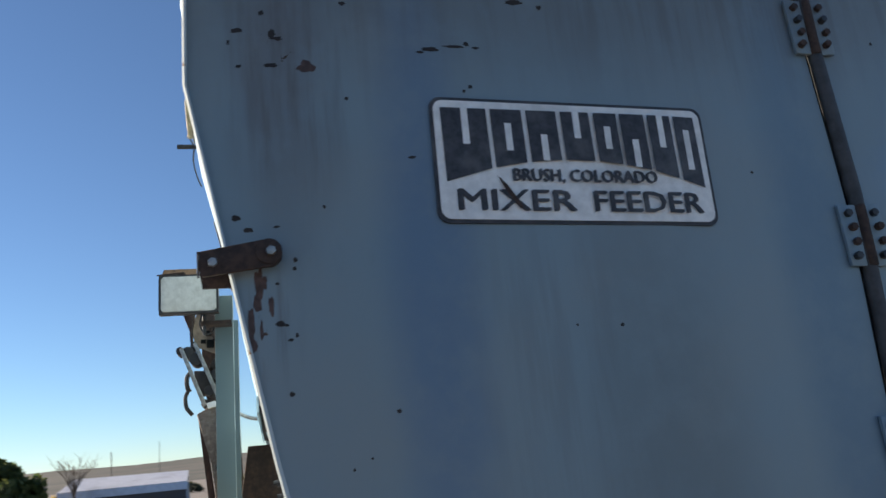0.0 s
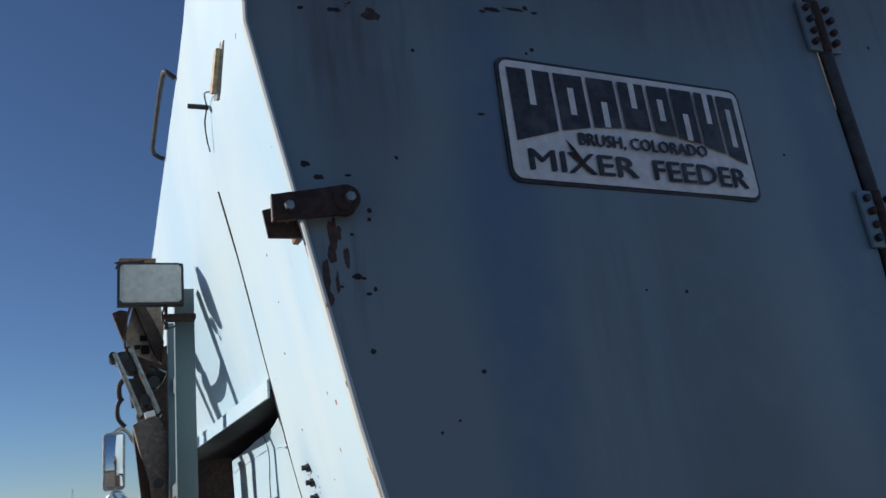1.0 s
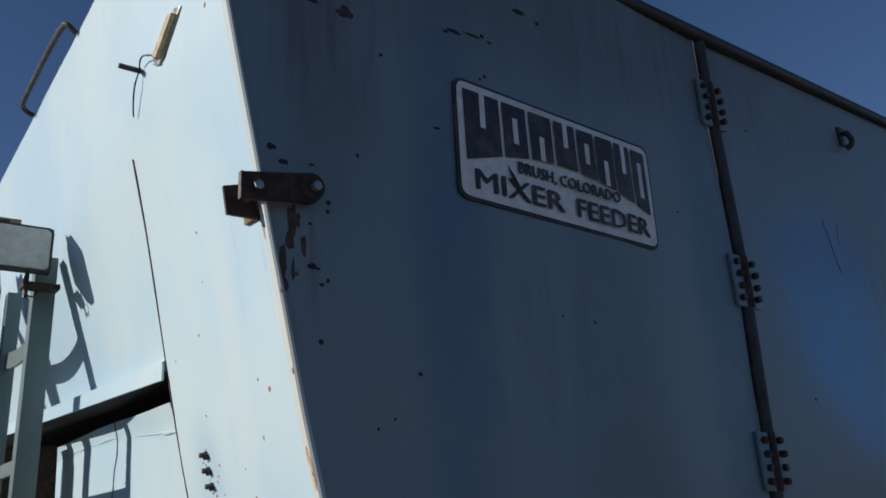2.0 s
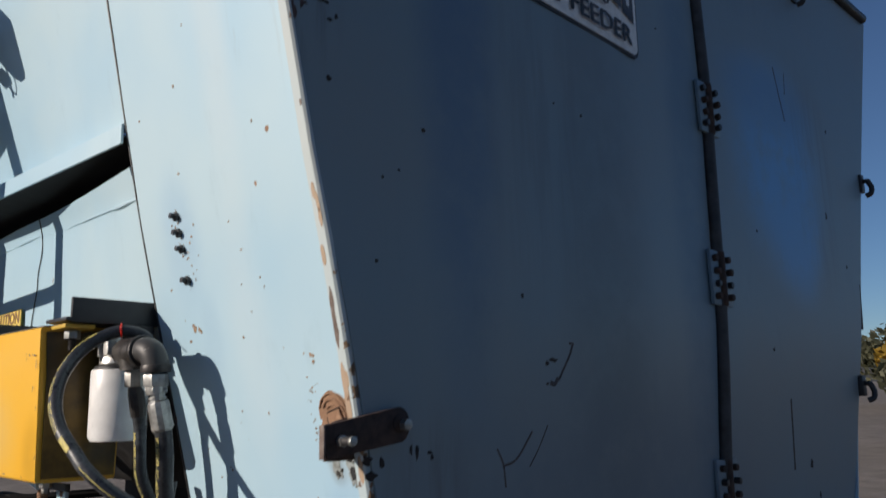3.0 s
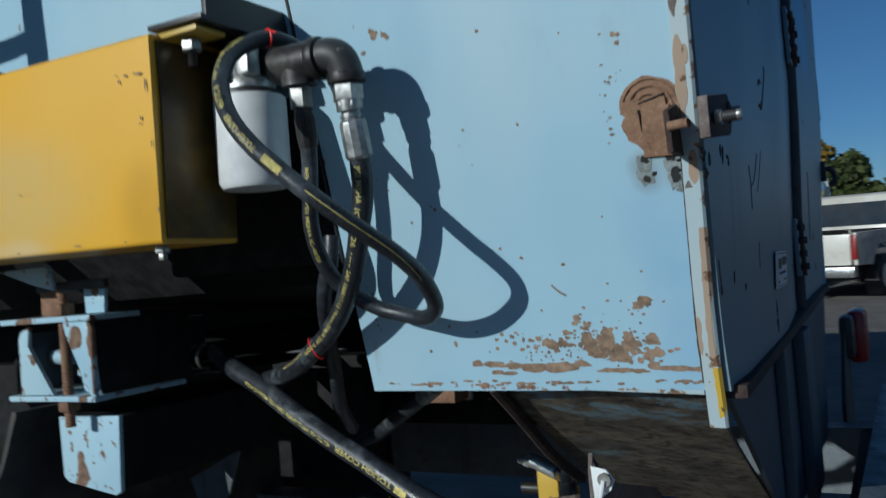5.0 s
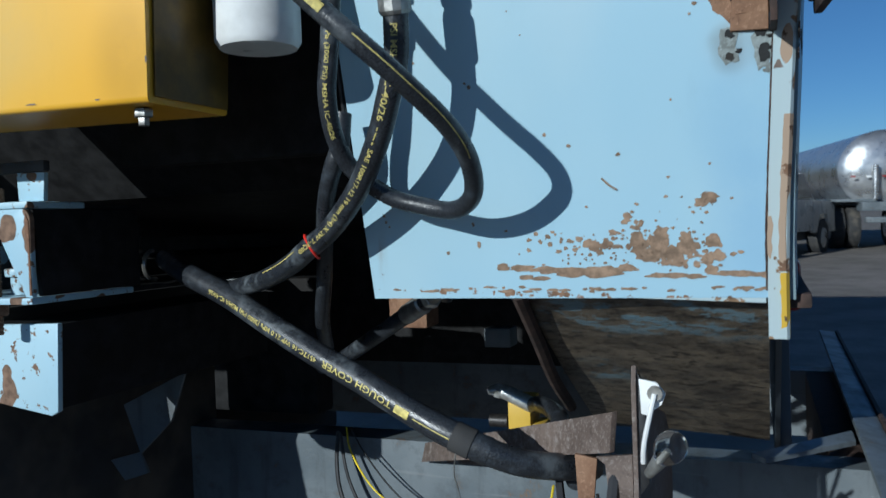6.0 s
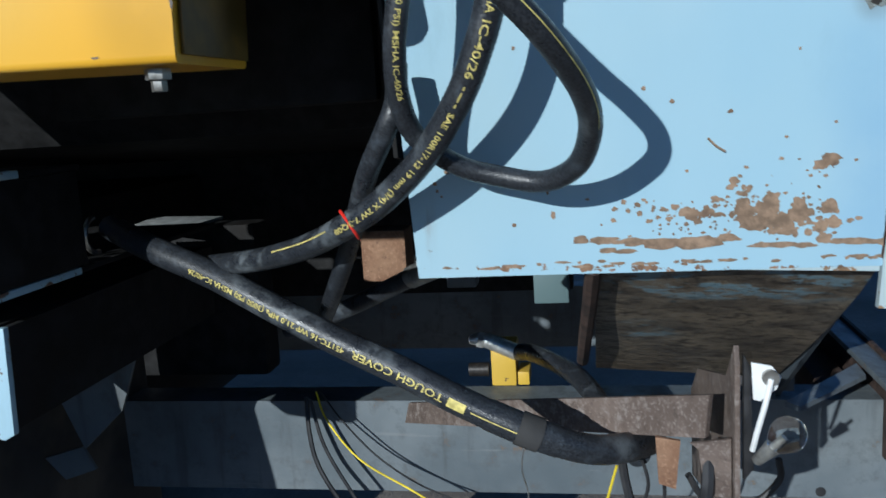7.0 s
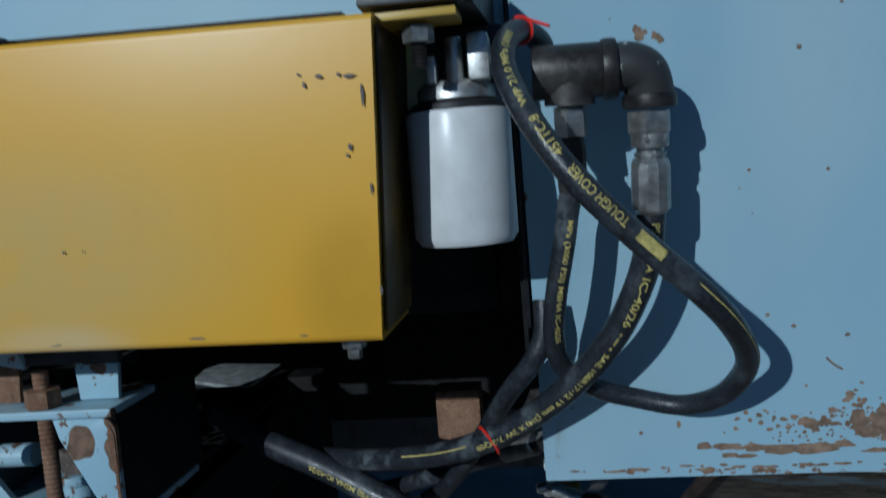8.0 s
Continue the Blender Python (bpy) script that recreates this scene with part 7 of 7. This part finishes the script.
for x, y, h, s, lf, sd, what in ((50, 12.2, 4.6, 3.0, leaf_gold, 1, "autumn gold tree behind the parked trucks"), (52, 9.4, 5.0, 3.0, leaf_green, 2, "dark green tree behind the parked trucks"),
                                 (56, 15.5, 4.8, 3.4, leaf_grey, 3, "grey green tree behind the parked trucks"), (49, 6.9, 5.2, 3.0, leaf_green, 4, "dark green tree behind the parked trucks"), (48, 4.5, 6.0, 2.7, leaf_gold, 5, "autumn gold tree behind the parked trucks"),
                                 (49, 2.0, 5.2, 2.7, leaf_green, 6, "dark green tree behind the parked trucks"), (43, 10.5, 3.6, 2.7, leaf_grey, 7, "low grey green bush behind the trucks"), (43, 7.5, 3.5, 2.8, leaf_grey, 8, "low grey green bush behind the trucks"),
                                 (-16.6, 55, 4.0, 2.2, leaf_green, 9, "dark green tree beside the shed"), (-18.4, 56, 4.0, 2.4, leaf_green, 10, "dark green tree beside the shed")):
    tree(x, y, h, s, lf, sd, 4200, 0.24, what)


def bare_tree(x, y, height, seed):
    r = random.Random(seed)
    own = thing("bare_tree", (0, 0, 0), "thin bare tree with grey twigs beyond the shed", "tree", m=pose(x, y, ground_at(x, y)))
    bm = tube([(0, 0, 0), (0.03, 0, 0.3 * height), (0.05, 0, 0.5 * height)], 0.07, 6, radii=[0.09, 0.07, 0.05])
    for k in range(16):
        a = 6.28 * k / 16 + r.uniform(-0.2, 0.2)
        rr = 0.38 * height * r.uniform(0.55, 1.0)
        e = Vector((rr * math.cos(a), rr * math.sin(a), height * r.uniform(0.68, 1.0)))
        mid = Vector((0.55 * e.x, 0.55 * e.y, 0.5 * height + 0.5 * (e.z - 0.42 * height)))
        bm = tube(smooth_line([(0.03, 0, r.uniform(0.28, 0.48) * height), tuple(mid), tuple(e)], 3), 0.02, 4, bm, radii=[0.042 - 0.005 * q for q in range(7)])
        for j in range(5):
            s = mid.lerp(e, r.random())
            t = s + Vector((r.gauss(0, 0.07), r.gauss(0, 0.07), abs(r.gauss(0.09, 0.05)))) * height
            bm = tube([s, (s + t) * 0.5 + Vector((0.03, 0.02, 0.0)) * height * 0.4, t], 0.012, 3, bm, radii=[0.016, 0.012, 0.006])
    tagged(part("branch_crown", bm, mat_bark, own), kind="stuff")


bare_tree(-14.2, 63, 4.3, 3)


# ---- barn, masts, hills ----
def barn(x0, x1, y, depth):
    z = ground_at(0.5 * (x0 + x1), y)
    own = thing("barn", (0, 0, 0), "long low shed with a pale grey metal roof", "shed", m=Matrix.Translation((0, 0, z)))
    mt = plain("pale corrugated roof metal", (0.62, 0.63, 0.66), 0.45, 0.1, 0.08, 3)
    # eaves, hip and ridge of the two roof planes, seen along its length
    part("roof", prism([(x0, y - 0.3, 1.75), (x1, y - 0.3, 1.70), (x1 - 0.2, y + depth, 2.48), (x0 + 0.5, y + depth, 2.62)], (0, 0, 0.06)), mt, own, "pale grey metal roof")
    part("lower_roof", prism([(x0, y - 0.5, 1.25), (x1, y - 0.5, 1.20), (x1, y - 0.3, 1.72), (x0, y - 0.3, 1.77)], (0, 0.06, 0)), mt, own)
    part("front_wall", prism([(x0 + 0.1, y - 0.4, 0), (x1 - 0.1, y - 0.4, 0), (x1 - 0.1, y - 0.4, 1.3), (x0 + 0.1, y - 0.4, 1.3)], (0, 0.1, 0)), plain("dark shed wall", (0.09, 0.08, 0.08), 0.8), own)
    part("end_wall", prism([(x1 - 0.1, y - 0.4, 0), (x1 - 0.1, y + depth - 0.2, 0), (x1 - 0.25, y + depth - 0.2, 2.42), (x1 - 0.1, y - 0.3, 1.68)], (-0.1, 0, 0)), plain("grey shed end wall", (0.28, 0.28, 0.29), 0.8), own)
    for k in range(26):
        xx = x0 + 0.3 + (x1 - x0 - 0.6) * (k + 0.5) / 26
        part("roof_seam", prism([(xx, y - 0.3, 1.80 - 0.002 * k), (xx + 0.05, y - 0.3, 1.80 - 0.002 * k), (xx + 0.05, y + depth, 2.67 - 0.0056 * k), (xx, y + depth, 2.67 - 0.0056 * k)], (0, 0, 0.02)), mt, own)


barn(-15.5, -6.6, 64.0, 3.0)
for x, y, h in ((-16.2, 88, 5.2), (-17.0, 130, 7.6), (-6.5, 160, 8.6)):
    solo("mast", rod((0, 0, 0), (0, 0, h), 0.045, 8), mat_dark, (0, 0, 0), "thin utility pole far across the yard", "utility pole", "far poles", m=Matrix.Translation((x, y, 0)))
for k in range(16):
    r = random.Random(40 + k)
    x, y = r.uniform(-30, 40), r.uniform(80, 150)
    tree(x, y, r.uniform(1.2, 2.2), r.uniform(1.0, 2.0), leaf_gold if k % 3 == 0 else leaf_grey, 60 + k, 260, 0.3, "low dry brush across the plain")


def hills():
    bm = bmesh.new()
    n, rows_ = 160, []
    for ring, (dist, hz) in enumerate(((500, 0.0), (800, 0.55), (1000, 1.0), (1300, 0.6), (1700, 0.0))):
        row = []
        for k in range(n):
            a = 2 * math.pi * k / n
            h = 23 + 5 * noise.noise((2.2 * math.cos(a), 2.2 * math.sin(a), 0.3)) + 3 * noise.noise((9 * math.cos(a), 9 * math.sin(a), 1.3))
            row.append(bm.verts.new((dist * math.cos(a), dist * math.sin(a), -1.0 + h * hz)))
        rows_.append(row)
    for a, b in zip(rows_, rows_[1:]):
        for k in range(n):
            bm.faces.new((a[k], a[(k + 1) % n], b[(k + 1) % n], b[k]))
    m = Mat("dry brush hillside", 0.95)
    c = m.mix(m.ramp(m.noise(0.02, 5), 0.4, 0.6), (0.075, 0.068, 0.055), (0.045, 0.048, 0.040))
    ob = new("distant_hills", finish(bm, "distant_hills", m.done(c), 0))
    tagged(ob, "low dry brush-covered hills on the horizon", "hills", kind="structure")


hills()
